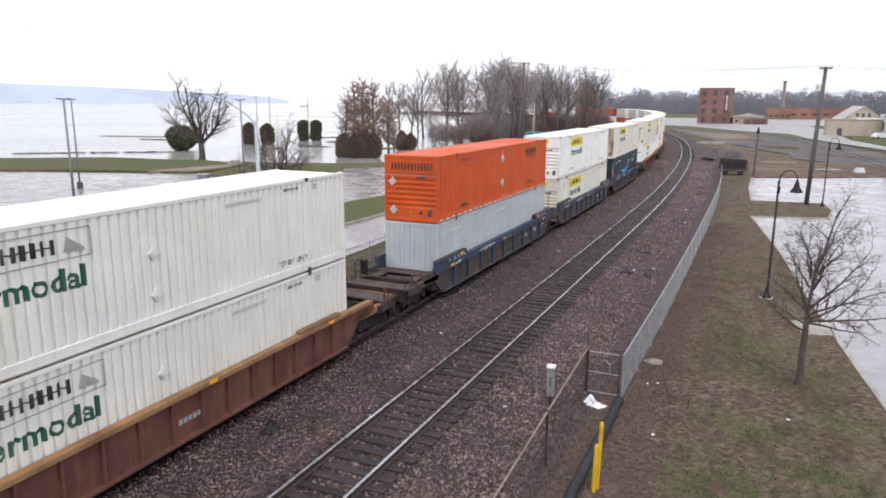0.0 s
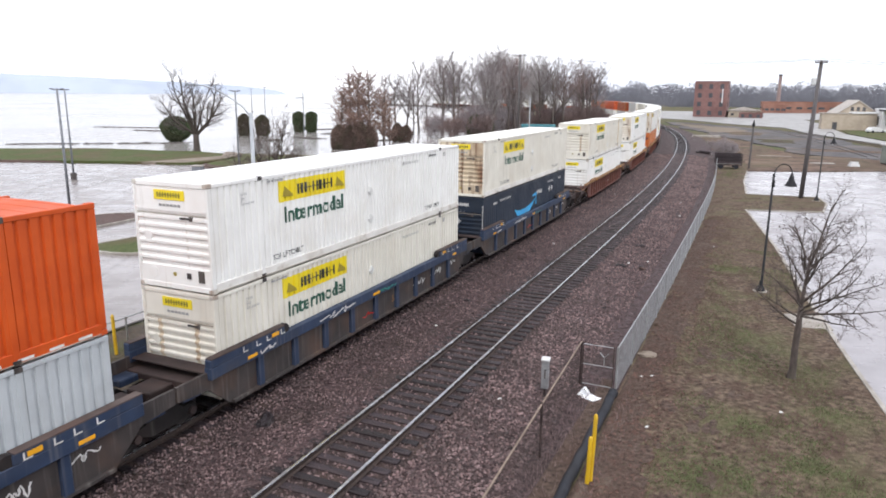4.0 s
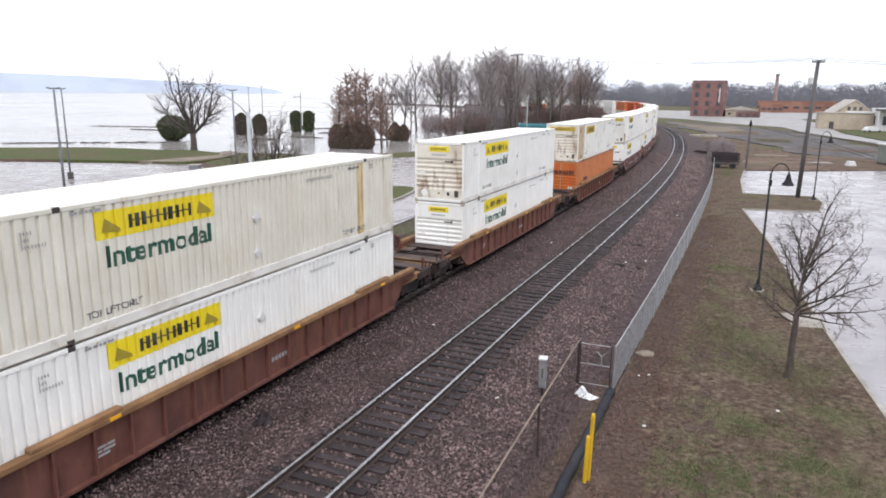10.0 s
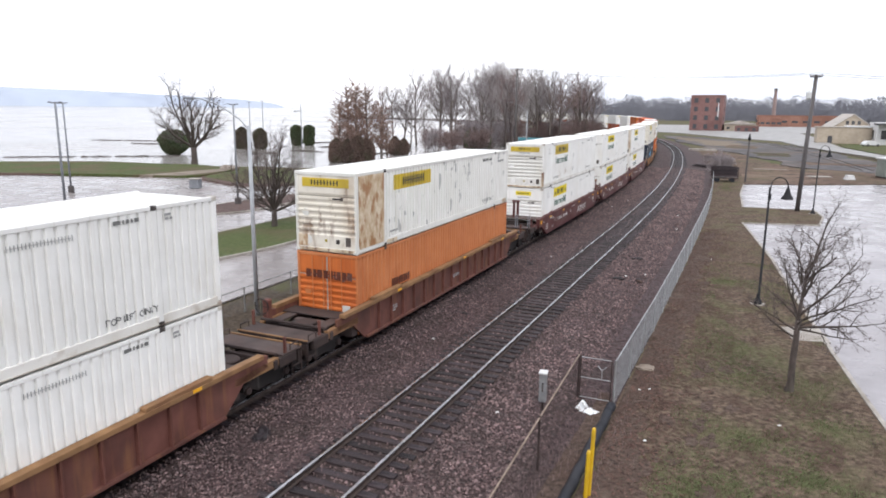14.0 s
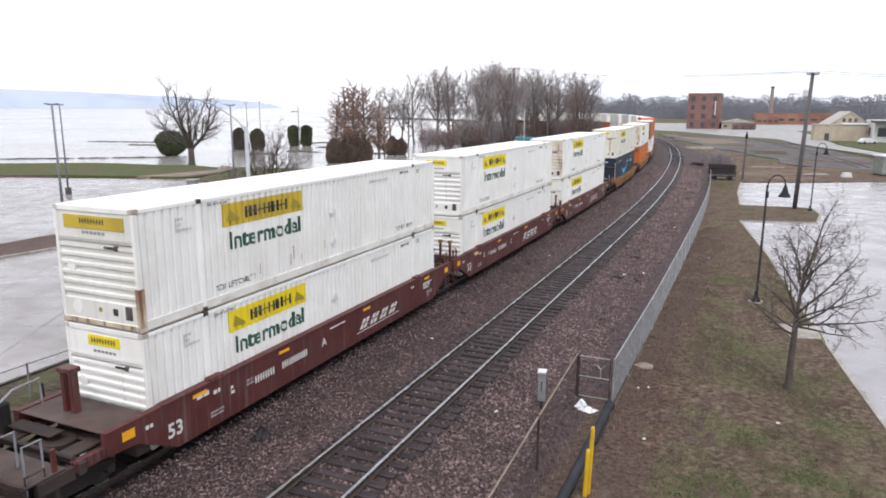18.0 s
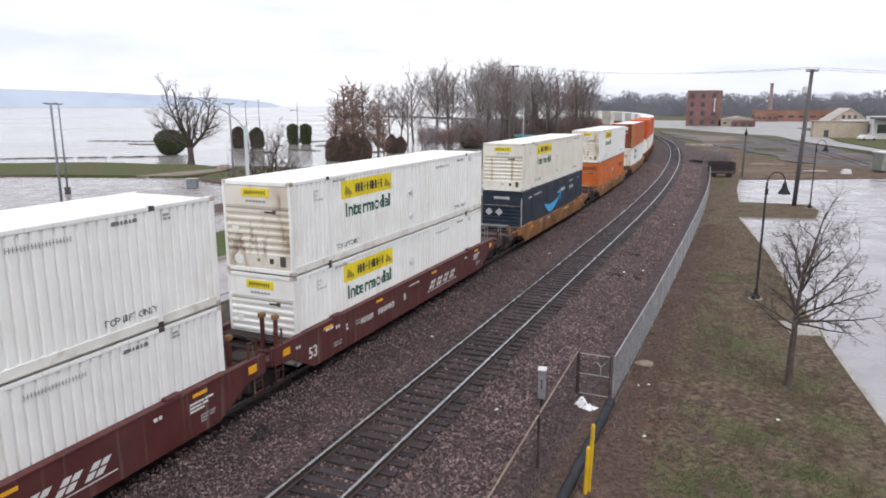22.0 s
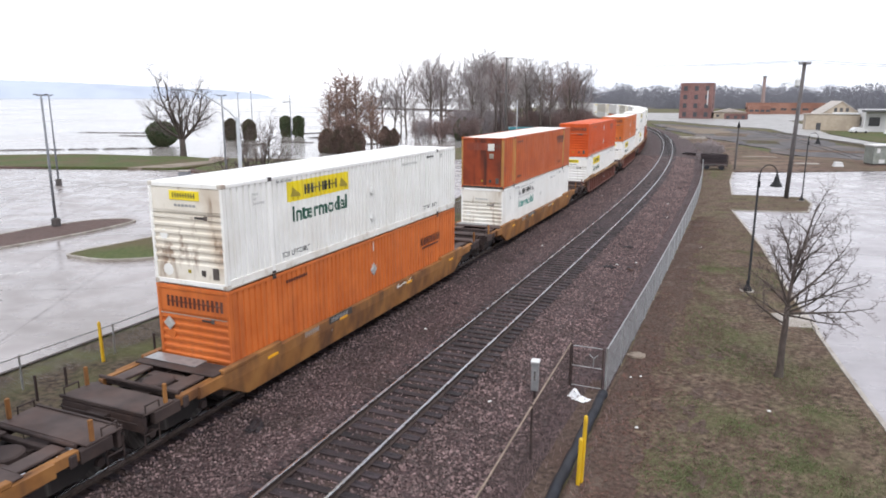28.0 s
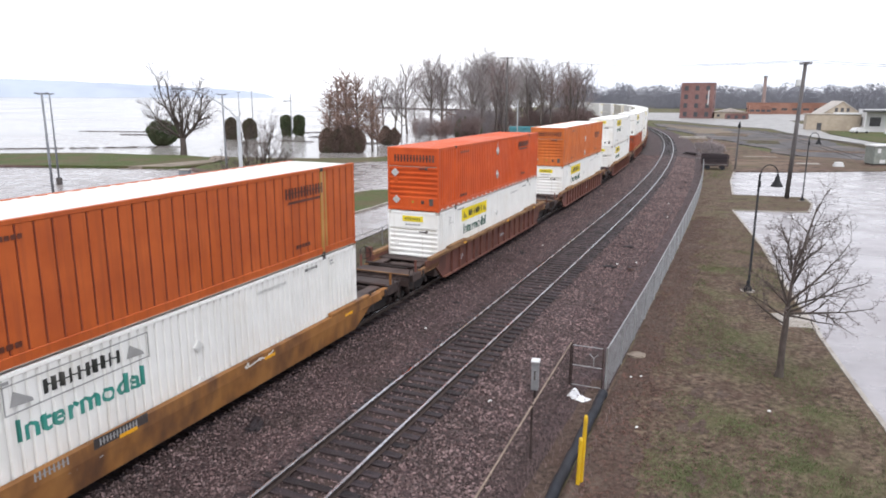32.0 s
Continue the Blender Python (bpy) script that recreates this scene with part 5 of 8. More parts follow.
def gold_trim(box):
    """Golden strips beside the posts, and the fittings of the end wall."""
    for y in (-POST - 0.3, -POST + 0.2, POST + 0.2):
        part("post_strip", Shape().box(SIDE - 0.05, SIDE + 0.002, y - 0.05, y + 0.05, 0.28, TALL - 0.12, 0.008), M["gold_post"], box, "golden upright strip")
    part("corner_strip", Shape().box(SIDE - 0.14, SIDE + 0.006, -HALF - 0.006, -HALF + 0.08, 0.14, TALL - 0.13, 0.01), M["gold_post"], box, "golden corner edge")
    part("corner_strip", Shape().box(-SIDE + 0.002, -SIDE + 0.09, -HALF - 0.006, -HALF + 0.08, 0.14, TALL - 0.13, 0.01), M["gold_post"], box, "golden corner edge")
    part("soot_sill", Shape().box(-SIDE + 0.06, SIDE - 0.02, -HALF - 0.004, -HALF + 0.05, 0.0, 0.12, 0.008), M["dark_panel"], box, "soot-black lower sill")
    part("header_plate", Shape().box(-SIDE + 0.1, SIDE - 0.15, -HALF - 0.001, -HALF + 0.05, TALL - 0.12, TALL - 0.03, 0.004), M["sooty_red"], box)
    seam = mesh_of("panel_seam", Shape().box(SIDE - 0.06, SIDE - 0.022, -0.013, 0.013, 0.28, TALL - 0.12), M["rust_dark"], solve=False)
    for k in range(-20, 20):
        y = (k + 0.88) * 0.4
        if abs(y) < HALF - 0.2 and min(abs(y - POST), abs(y + POST)) > 0.36:
            part("panel_seam", seam, None, box, m=Matrix.Translation((0, y, 0)))
    part("white_box", Shape().box(0.34, 0.72, -HALF - 0.05, -HALF + 0.03, 2.16, 2.56, 0.02), M["offwhite"], box, "small white fitting")
    part("bracket", Shape().box(0.42, 0.68, -HALF - 0.02, -HALF + 0.03, 1.72, 2.0, 0.02), M["rail_grime"], box, "grey-brown bracket")
    part("sign_ground", Shape().box(-0.98, 0.28, -HALF + 0.012, -HALF + 0.026, 2.18, 2.6), M["rust_dark"], box, "dark red sign ground")


def rusty_post(box):
    part("post_guard", Shape().box(SIDE - 0.12, SIDE + 0.014, -HALF - 0.012, -HALF + 0.17, 0.12, 1.05, 0.012), M["rust_end"], box, "rusted steel guard on the corner post")
    part("rust_patch", Shape().box(-SIDE + 0.1, SIDE - 0.1, -HALF - 0.002, -HALF + 0.05, 0.03, 0.15, 0.006), M["rust_end"], box, "rusted sill")
    for y, z, w, h in ((4.05, 0.42, 0.03, 0.16), (4.3, 0.5, 0.025, 0.3), (5.75, 0.46, 0.05, 0.34), (5.9, 0.6, 0.03, 0.42), (6.3, 0.5, 0.04, 0.2), (7.6, 0.62, 0.03, 0.3), (2.2, 0.05, 0.7, 0.1), (9.0, 0.06, 0.5, 0.08)):
        part("rust_patch", Shape().box(SIDE - 0.02, SIDE - 0.004, -HALF + y, -HALF + y + w, z, z + h, 0.002), M["rust_end"], box, "rust-stained scrape")


def door_end(box):
    """The doors' end: lock rods and a sign bar."""
    for x in (-0.62, -0.16, 0.16, 0.62):
        part("lock_rod", Shape().tube([(x, -HALF - 0.02, 0.1), (x, -HALF - 0.02, TALL - 0.15)], 0.02, 6), M["salmon"], box)
    part("door_seam", Shape().box(-0.02, 0.02, -HALF - 0.004, -HALF + 0.03, 0.16, TALL - 0.14), M["rail_grime"], box)
    part("white_label", Shape().box(0.6, 0.95, -HALF - 0.01, -HALF + 0.03, 0.75, 1.0, 0.004), M["white_ink"], box, "white sticker")
    part("sign_mark", bars([[0.2, 0.2, 0.22, 0.22, 0.18, 0.08, 0.2, 0.18, 0.2]], 0.3, 0.035), M["brown_ink"], box, m=on_end(-0.9, 1.95, -HALF - 0.008), solve=False)
    part("sign_mark", bars([[0.15, 0.15, 0.17, 0.17, 0.13, 0.06, 0.15, 0.13, 0.15]], 0.3, 0.03), M["brown_ink"], box, m=on_side(-HALF + 2.55, 1.2), solve=False)
    part("sign_line", slanted((1.2,), 0.07, 0.6), M["brown_ink"], box, m=on_side(-HALF + 2.65, 1.06), solve=False)


yellow_sign = sign_panel(M["yellow"], M["green_ink"], M["ink"])
plain_sign = sign_panel(None, M["teal_ink"], M["ink"])
plain_green = sign_panel(None, M["green_ink"], M["ink"])
KINDS = {
    "white": dict(label="white corrugated container with yellow sign and green lettering", body=M["white"], decals=(yellow_sign,)),
    "cream": dict(streaks=True, label="aged cream container with yellow sign and dark lettering", body=M["cream"], decals=(yellow_sign,)),
    "rusty": dict(streaks=True, label="rust-streaked white container with yellow sign", body=M["rusty_white"], end=M["rusty_white"], decals=(yellow_sign, rust_streak)),
    "rusty_end": dict(streaks=True, label="cream container with a heavily rusted end", body=M["cream"], end=M["rust_end"], decals=(yellow_sign,)),
    "patched": dict(label="dirty white container with a mottled tan corner", body=M["peeling"], end=M["stained_end"], frame_mat=M["offwhite"], decals=(patched_sign, plywood_patch)),
    "worn": dict(label="worn white container with rusted corner post and yellow sign", body=M["white"], end=M["offwhite"], decals=(sign_panel(M["dull_yellow"], M["green_ink"], M["ink"], True), rusty_post)),
    "stained": dict(label="white container with a brown-stained end and yellow sign", body=M["white"], end=M["stained_end"], decals=(yellow_sign,)),
    "salmon": dict(label="faded salmon-orange container, its doors to the front", body=M["salmon"], end=M["old_orange"], depth=0.045, decals=(door_end,)),
    "outline": dict(label="white container with outlined sign and teal lettering", body=M["white"], end=M["drip_end"], decals=(plain_sign,)),
    "outline_green": dict(streaks=True, label="dirty white container with outlined sign and dark lettering", body=M["offwhite"], decals=(plain_green,)),
    "orange": dict(label="bright orange container with silver diamond holders", body=M["orange"], roof=M["orange"], depth=0.045, decals=(wide_sign(2.2, (2.25, 0.95), True),)),
    "old_orange": dict(label="faded orange corrugated container with dark sign bars", body=M["old_orange"], depth=0.045, decals=(wide_sign(1.75, (1.7, 0.5), False, 12.3),)),
    "wide_orange": dict(label="orange container with wide panels, golden posts and a dark red end", body=M["wide_panel"], end=M["sooty_red"], roof=M["offwhite"], pitch=0.4, flat=0.76, depth=0.03, posts=M["gold_post"], plain=True, decals=(wide_sign(2.1, (), False, 12.1), gold_trim)),
    "red": dict(label="deep red-orange container with dark sign bars", body=M["red_orange"], roof=M["old_orange"], depth=0.045, decals=(wide_sign(1.9, (), False),)),
    "grey": dict(label="pale grey corrugated container with white number bars", body=M["grey"], depth=0.045, plain=True, upright=True, roof=M["grey"], decals=(grey_marks,)),
    "navy": dict(label="dark navy container with a sky blue arrow decal", body=M["navy"], pitch=0.29, flat=0.7, depth=0.012, roof=M["navy"], decals=(smile_sign,)),
}


# ---- well cars ----
def truck(parent, y, heavy=False):
    """A two-axle truck: side frames, bolster, wheels."""
    t = part("truck", Shape().box(-0.95, 0.95, -0.2, 0.2, 0.5, 0.78, 0.03), M["black_steel"], parent, "dark greasy two-axle truck", m=Matrix.Translation((0, y, 0)))
    for x in (-1, 1):
        s = Shape()
        outline = [(-1.05, 0.42), (-1.05, 0.6), (-0.6, 0.66), (-0.35, 0.86), (0.35, 0.86), (0.6, 0.66), (1.05, 0.6), (1.05, 0.42), (0.7, 0.42), (0.45, 0.3), (-0.45, 0.3), (-0.7, 0.42)]
        n = len(outline)
        s.add([(x * (0.93 + k * 0.16), a, b) for k in (0, 1) for a, b in outline], [tuple(range(n)), tuple(range(2 * n - 1, n - 1, -1))] + [(i, (i + 1) % n, n + (i + 1) % n, n + i) for i in range(n)])
        part("side_frame", s, M["black_steel"], t)
    for a in (-0.89, 0.89):
        w = Shape().tube([(-0.75, 0, 0), (0.75, 0, 0)], 0.07, 8)
        for x in (-1, 1):
            w.tube([(x * 0.68, 0, 0), (x * 0.705, 0, 0), (x * 0.71, 0, 0), (x * 0.8, 0, 0), (x * 0.81, 0, 0), (x * 0.8, 0, 0)], [0.47, 0.47, 0.437, 0.432, 0.37, 0.2], 20)
            for k in range(4):
                w.box(x * 0.8 - 0.012, x * 0.8 + 0.012, 0.2 * math.cos(k * 1.5708) - 0.03, 0.2 * math.cos(k * 1.5708) + 0.03, 0.2 * math.sin(k * 1.5708) - 0.03, 0.2 * math.sin(k * 1.5708) + 0.03)
        part("wheelset", w, M["black_steel"], t, "dark wheel pair on its axle", m=Matrix.Translation((0, a, WHEEL)))
        for x in (-1, 1):
            part("bearing_cap", Shape().tube([(x * 0.98, a, WHEEL), (x * 1.16, a, WHEEL)], [0.13, 0.11], 10), M["dirty_deck"], t)
    return t


def end_deck(car, sign, deck, trim, reach, side_mat, top):
    """The platform over a truck: plates and strips round open bays, walkway, step ladder, grab irons."""
    y = lambda d: sign * (HALF + 0.18 + d)

    def bx(x0, x1, d0, d1, z0, z1, b=0.015):
        a, c = sorted((y(d0), y(d1)))
        return Shape().box(x0, x1, a, c, z0, z1, b)
    d = part("end_platform", bx(-0.32, 0.32, 0.3, reach, 0.72, 1.02), deck, car, "grimy dark platform over the truck")
    part("bulkhead_beam", bx(-1.32, 1.32, -0.08, 0.3, 0.45, 1.16), deck, d)
    part("deck_plate", bx(-1.4, 1.4, -0.02, 0.72, 1.17, 1.22), M["deck_plate"], d)
    for x in (-1, 1):
        x0, x1 = sorted((x * 0.7, x * 1.12))
        part("deck_strip", bx(x0, x1, 0.74, 1.86, 1.12, 1.19), M["deck_plate"], d)
        x0, x1 = sorted((x * 1.42, x * 1.24))
        part("side_sill", bx(x0, x1, 0.0, reach - 1.35, 0.9, 1.16), side_mat, d)
        part("end_bracket", bx(x0 - 0.02 * (x < 0), x1 + 0.02 * (x > 0), reach - 1.34, reach - 0.5, 0.8, 1.1), deck, d)
        part("gusset_plate", bx(x0 - 0.04 * (x < 0), x1 + 0.04 * (x > 0), reach - 1.62, reach - 1.42, 0.82, 1.12, 0.03), deck, d)
        part("stirrup_post", bx(*sorted((x * 1.3, x * 1.38)), reach - 1.0, reach - 0.9, 1.1, 1.66), trim, d)
        part("grab_iron", Shape().tube([(x * 1.36, y(reach - 0.72), 1.1), (x * 1.36, y(reach - 0.72), 1.34), (x * 1.36, y(reach - 0.3), 1.34), (x * 1.36, y(reach - 0.3), 1.1)], 0.024, 6), deck, d)
        part("step_ladder", Shape().tube([(x * 1.38, y(reach - 0.65), 0.95), (x * 1.38, y(reach - 0.65), 0.3), (x * 1.38, y(reach - 0.2), 0.3), (x * 1.38, y(reach - 0.2), 0.95)], 0.022, 6).tube([(x * 1.38, y(reach - 0.65), 0.62), (x * 1.38, y(reach - 0.2), 0.62)], 0.02, 6), deck, d)
        part("corner_reflector", Shape().box(min(x * 1.421, x * 1.435), max(x * 1.421, x * 1.435), min(y(reach - 1.15), y(reach - 0.8)), max(y(reach - 1.15), y(reach - 0.8)), 0.93, 1.07), M["amber"], d, "amber reflector plate")
    part("centre_bowl", Shape().tube([(0, y(1.25), 1.0), (0, y(1.25), 1.1), (0, y(1.25), 1.13)], [0.42, 0.42, 0.36], 20), deck, d)
    part("equipment_box", bx(-0.62, -0.36, 0.85, 1.6, 0.75, 1.05, 0.03), M["black_steel"], d)
    part("brake_cylinder", Shape().tube([(0.52, y(0.8), 0.92), (0.52, y(1.5), 0.92)], 0.14, 12), M["black_steel"], d)
    part("cross_pipe", Shape().tube([(-1.36, y(1.92), 1.24), (1.36, y(1.92), 1.24)], 0.05, 8), deck, d)
    part("walkway", bx(-1.4, 1.4, 2.14, 3.12, 1.1, 1.16), M["deck_plate"], d)
    part("walkway_lip", bx(-1.4, 1.4, 3.06, 3.13, 1.16, 1.2, 0.008), M["brown_top"] if side_mat is M["brown_top"] else deck, d)
    part("cross_beam", bx(-1.3, 1.3, 1.72, 1.86, 1.02, 1.14), deck, d)
    part("bay_plate", bx(-0.66, 0.66, 0.74, 1.02, 1.04, 1.08), M["deck_plate"], d)
    part("brake_rod", Shape().tube([(-0.9, y(0.8), 0.98), (-0.5, y(1.9), 1.02)], 0.035, 6), M["black_steel"], d)
    part("train_line_pipe", Shape().tube([(-0.2, y(0.5), 1.06), (-0.24, y(1.2), 1.05), (0.3, y(1.6), 1.04), (0.34, y(2.1), 1.02)], 0.03, 6), deck, d)
    if top == 1.5 and side_mat is M["red_car"]:
        part("deck_cover", bx(-1.32, 1.32, -0.02, 1.2, 1.44, 1.48), M["deck_plate"], d, "grey-brown flush deck plate")
        part("step_plate", bx(-1.2, 0.2, 1.22, 1.6, 1.3, 1.34), deck, d)
        if sign < 0:
            stand = part("brake_stand", bx(-0.42, -0.3, 0.55, 0.75, 1.48, 2.5), trim, d, "tall rust-red twin brake posts")
            part("second_post", bx(-0.16, -0.04, 0.55, 0.75, 1.48, 2.5), trim, stand)
            part("stand_cap", bx(-0.46, 0.0, 0.5, 0.8, 2.46, 2.58), trim, stand)
        part("bent_rail", Shape().tube([(-1.34, y(0.6), 1.45), (-1.34, y(0.62), 2.1), (-1.34, y(1.3), 2.05), (-1.34, y(1.9), 1.7), (-1.34, y(2.0), 1.1)], 0.026, 6), M["galv"], d, "pale bent grab rail")
        for k in (0.5, 1.3):
            part("hand_rail", Shape().tube([(k, y(reach - 0.35), 0.9), (k, y(reach - 0.35), 1.95), (k, y(reach - 0.75), 1.95), (k, y(reach - 0.75), 1.0)], 0.026, 6), M["grey_pole"], d, "pale hand rail")
    part("end_beam", bx(-1.36, 1.36, reach - 0.32, reach - 0.2, 0.66, 1.065), deck, d)
    part("cut_lever", Shape().tube([(-1.3, y(reach - 0.08), 0.95), (0.1, y(reach - 0.05), 0.98), (1.3, y(reach - 0.08), 0.95)], 0.018, 6), deck, d)
    return d


def coupler(car, sign, reach):
    y = lambda k: sign * (HALF + 0.18 + k)
    c = part("coupler", Shape().box(-0.13, 0.13, min(y(reach - 0.5), y(reach + 0.45)), max(y(reach - 0.5), y(reach + 0.45)), 0.7, 0.92, 0.03), M["black_steel"], car)
    part("knuckle", Shape().box(-0.2, 0.12, min(y(reach + 0.3), y(reach + 0.62)), max(y(reach + 0.3), y(reach + 0.62)), 0.68, 0.96, 0.05), M["black_steel"], c)
    part("air_hose", Shape().tube([(0.35, y(reach - 0.1), 0.75), (0.36, y(reach + 0.2), 0.5), (0.3, y(reach + 0.45), 0.42), (0.2, y(reach + 0.6), 0.5)], 0.03, 6), M["rubber"], c)


def well_car(style, label, front="coupler", rear="coupler", far=False):
    """A well car: two deep side walls with a container well between, platforms and trucks at the ends."""
    car = thing("well_car", label, "well car", "cars of the train")
    side_mat, top_mat, deck = {"rib": (M["brown_car"], M["brown_top"], M["dirty_deck"]), "blue": (M["dark_panel"], M["blue_car"], M["dirty_deck"]),
                               "red": (M["red_car"], M["red_car"], M["dirty_deck"]), "tan": (M["tan_car"], M["tan_car"], M["dirty_deck"])}[style]
    top = {"rib": 1.5, "blue": 1.5, "red": 1.5, "tan": 1.16}[style]
    end = HALF + 0.3
    for x in (-1, 1):
        if style == "tan":
            # smooth bathtub side, sloped under and cut up at the ends
            s = Shape()
            rows = []
            for yy, low in ((-end - 1.2, 0.82), (-end - 0.4, 0.78), (-end + 0.7, 0.24), (end - 0.7, 0.24), (end + 0.4, 0.78), (end + 1.2, 0.82)):
                rows.append([(x * a, yy, z) for a, z in ((1.33, top), (1.5, top), (1.5, top - 0.3), (1.43, low), (1.33, low))])
            s.loft(rows, closed=True, caps=True)
            wall = part("side_wall", s, side_mat, car, "golden tan smooth side sill")
            for sy in (-1, 1):
                a, c = sorted((sy * (end + 0.3), sy * (end - 2.3)))
                e = sy * (end - 2.3)
                blk = Shape().box(min(x * 1.32, x * 1.5), max(x * 1.32, x * 1.5), a, c, top + 0.0, top + 0.12, 0.02)
                part("raised_end", blk, side_mat, wall)
        elif style == "red":
            s = Shape()
            rows = []
            for yy, low in ((-end - 1.1, 0.95), (-end - 0.3, 0.9), (-end + 0.9, 0.26), (end - 0.9, 0.26), (end + 0.3, 0.9), (end + 1.1, 0.95)):
                rows.append([(x * a, yy, z) for a, z in ((1.33, top), (1.52, top), (1.52, low), (1.33, low))])
            s.loft(rows, closed=True, caps=True)
            wall = part("side_wall", s, side_mat, car, "smooth mineral red side wall")
            for yy in (-POST, POST):
                part("side_lug", Shape().box(min(x * 1.33, x * 1.53), max(x * 1.33, x * 1.53), yy - 0.25, yy + 0.25, top, top + 0.09, 0.02), side_mat, wall)
            part("top_flange", Shape().box(min(x * 1.31, x * 1.54), max(x * 1.31, x * 1.54), -end + 0.5, end - 0.5, top - 0.03, top + 0.02, 0.008), side_mat, wall)
        else:
            s = Shape()
            rows = []
            for yy, low in ((-end - 1.3, 1.0), (-end - 0.25, 0.92), (-end + 0.55, 0.24), (end - 0.55, 0.24), (end + 0.25, 0.92), (end + 1.3, 1.0)):
                rows.append([(x * a, yy, z) for a, z in ((1.34, top - 0.1), (1.42, top - 0.1), (1.42, low), (1.34, low))])
            s.loft(rows, closed=True, caps=True)
            wall = part("side_wall", s, side_mat, car)
            chord_depth = 0.12 if style == "rib" else 0.3
            part("top_chord", Shape().box(min(x * 1.32, x * 1.55), max(x * 1.32, x * 1.55), -end - (1.0 if style == "rib" else 0.25), end + (1.0 if style == "rib" else 0.25), top - chord_depth, top + 0.02, 0.015), top_mat, wall, "yellowed rusty top chord" if style == "rib" else "navy blue top chord")
            for yy in (-POST, POST) if style == "blue" else ():
                sy = 1 if yy > 0 else -1
                y0, y1 = sorted((sy * (POST - 0.5), sy * (end + 0.25)))
                cap = part("raised_end", Shape().box(min(x * 1.34, x * 1.553), max(x * 1.34, x * 1.553), y0, y1, top + 0.021, top + 0.24, 0.02), top_mat, wall, "raised navy end of the chord")
                part("cap_plate", Shape().box(min(x * 1.32, x * 1.56), max(x * 1.32, x * 1.56), y0 + 0.04, y1, top + 0.24, top + 0.27, 0.008), M["deck_plate"], cap)
                part("guide_cam", Shape().tube([(x * 1.36, sy * (POST - 0.58), top + 0.12), (x * 1.52, sy * (POST - 0.58), top + 0.12)], 0.17, 12), M["black_steel"], cap, "dark rounded guide cam")
                if x > 0:
                    for j, dy in enumerate((0.1, 0.75, 1.2, 1.75)):
                        yb = sy * (POST - 0.4 + dy)
                        part("corner_mark", Shape().add([(1.556, yb, top + 0.04), (1.556, yb + 0.2, top + 0.04), (1.556, yb + 0.2, top + 0.07), (1.556, yb + 0.04, top + 0.07), (1.556, yb + 0.04, top + 0.2), (1.556, yb, top + 0.2)], [(0, 1, 2, 3), (0, 3, 4, 5)]), M["white_ink"], cap, "white corner mark", solve=False)
                    part("reflector", Shape().box(1.553, 1.559, sy * (POST - 0.05) - 0.16, sy * (POST - 0.05) + 0.16, top + 0.08, top + 0.19), M["amber"], cap, "amber reflector strip")
            for yy in (-POST, POST) if style == "rib" else ():
                part("guide_block", Shape().box(min(x * 1.34, x * 1.54), max(x * 1.34, x * 1.54), yy - 0.9 if yy > 0 else yy - 1.3, yy + 1.3 if yy > 0 else yy + 0.9, top + 0.02, top + (0.13 if style == "rib" else 0.05), 0.02), top_mat, wall)
            part("bottom_chord", Shape().box(min(x * 1.34, x * 1.52), max(x * 1.34, x * 1.52), -end + 0.6, end - 0.6, 0.22, 0.32, 0.012), side_mat, wall)
            step = 0.98 if style == "rib" else 1.65
            rib = mesh_of("side_rib", Shape().box(-0.05, 0.06, -0.03 if style == "rib" else -0.12, 0.03 if style == "rib" else 0.12, 0.3, top - chord_depth, 0.008), side_mat if style == "rib" else top_mat)
            joined = Shape()
            k = -7
            while k * step < end - 0.6:
                if k * step > -end + 0.7:
                    if far:
                        joined.box(x * 1.46 - 0.05, x * 1.46 + 0.06, k * step - 0.03, k * step + 0.03, 0.3, top - chord_depth)
                    else:
                        part("side_rib", rib, None, wall, m=Matrix.Translation((x * 1.46, k * step, 0)))
                k += 1
            if far:
                part("side_ribs", joined, side_mat, wall)["kind"] = "stuff"
        marks = {"rib": [(-5.5, 0.3), (1.2, 0.3), (6.6, 0.3)], "blue": [(-7.2, 0.4), (-0.3, 0.45), (6.9, 0.4)], "red": [(-6.9, 0.5), (-3.4, 0.5), (1.5, 0.5), (6.6, 0.5)], "tan": [(-6.8, 0.5), (-2.8, 0.5), (2.4, 0.5), (6.9, 0.5)]}[style]
        for yy, w in marks:
            zz = top - (0.22 if style != "rib" else 0.08)
            xo = {"rib": 1.553, "blue": 1.553, "red": 1.523, "tan": 1.503}[style]
            part("reflector", Shape().box(min(x * xo, x * (xo + 0.006)), max(x * xo, x * (xo + 0.006)), yy, yy + w, zz, zz + 0.09), M["amber"], wall, "amber reflector strip")
    for k in range(-7, 8, 14 if far else 2):
        part("well_cross_member", Shape().box(-1.34, 1.34, k - 0.15, k + 0.15, 0.26, 0.38, 0.01), side_mat, car)
    reach = 3.3
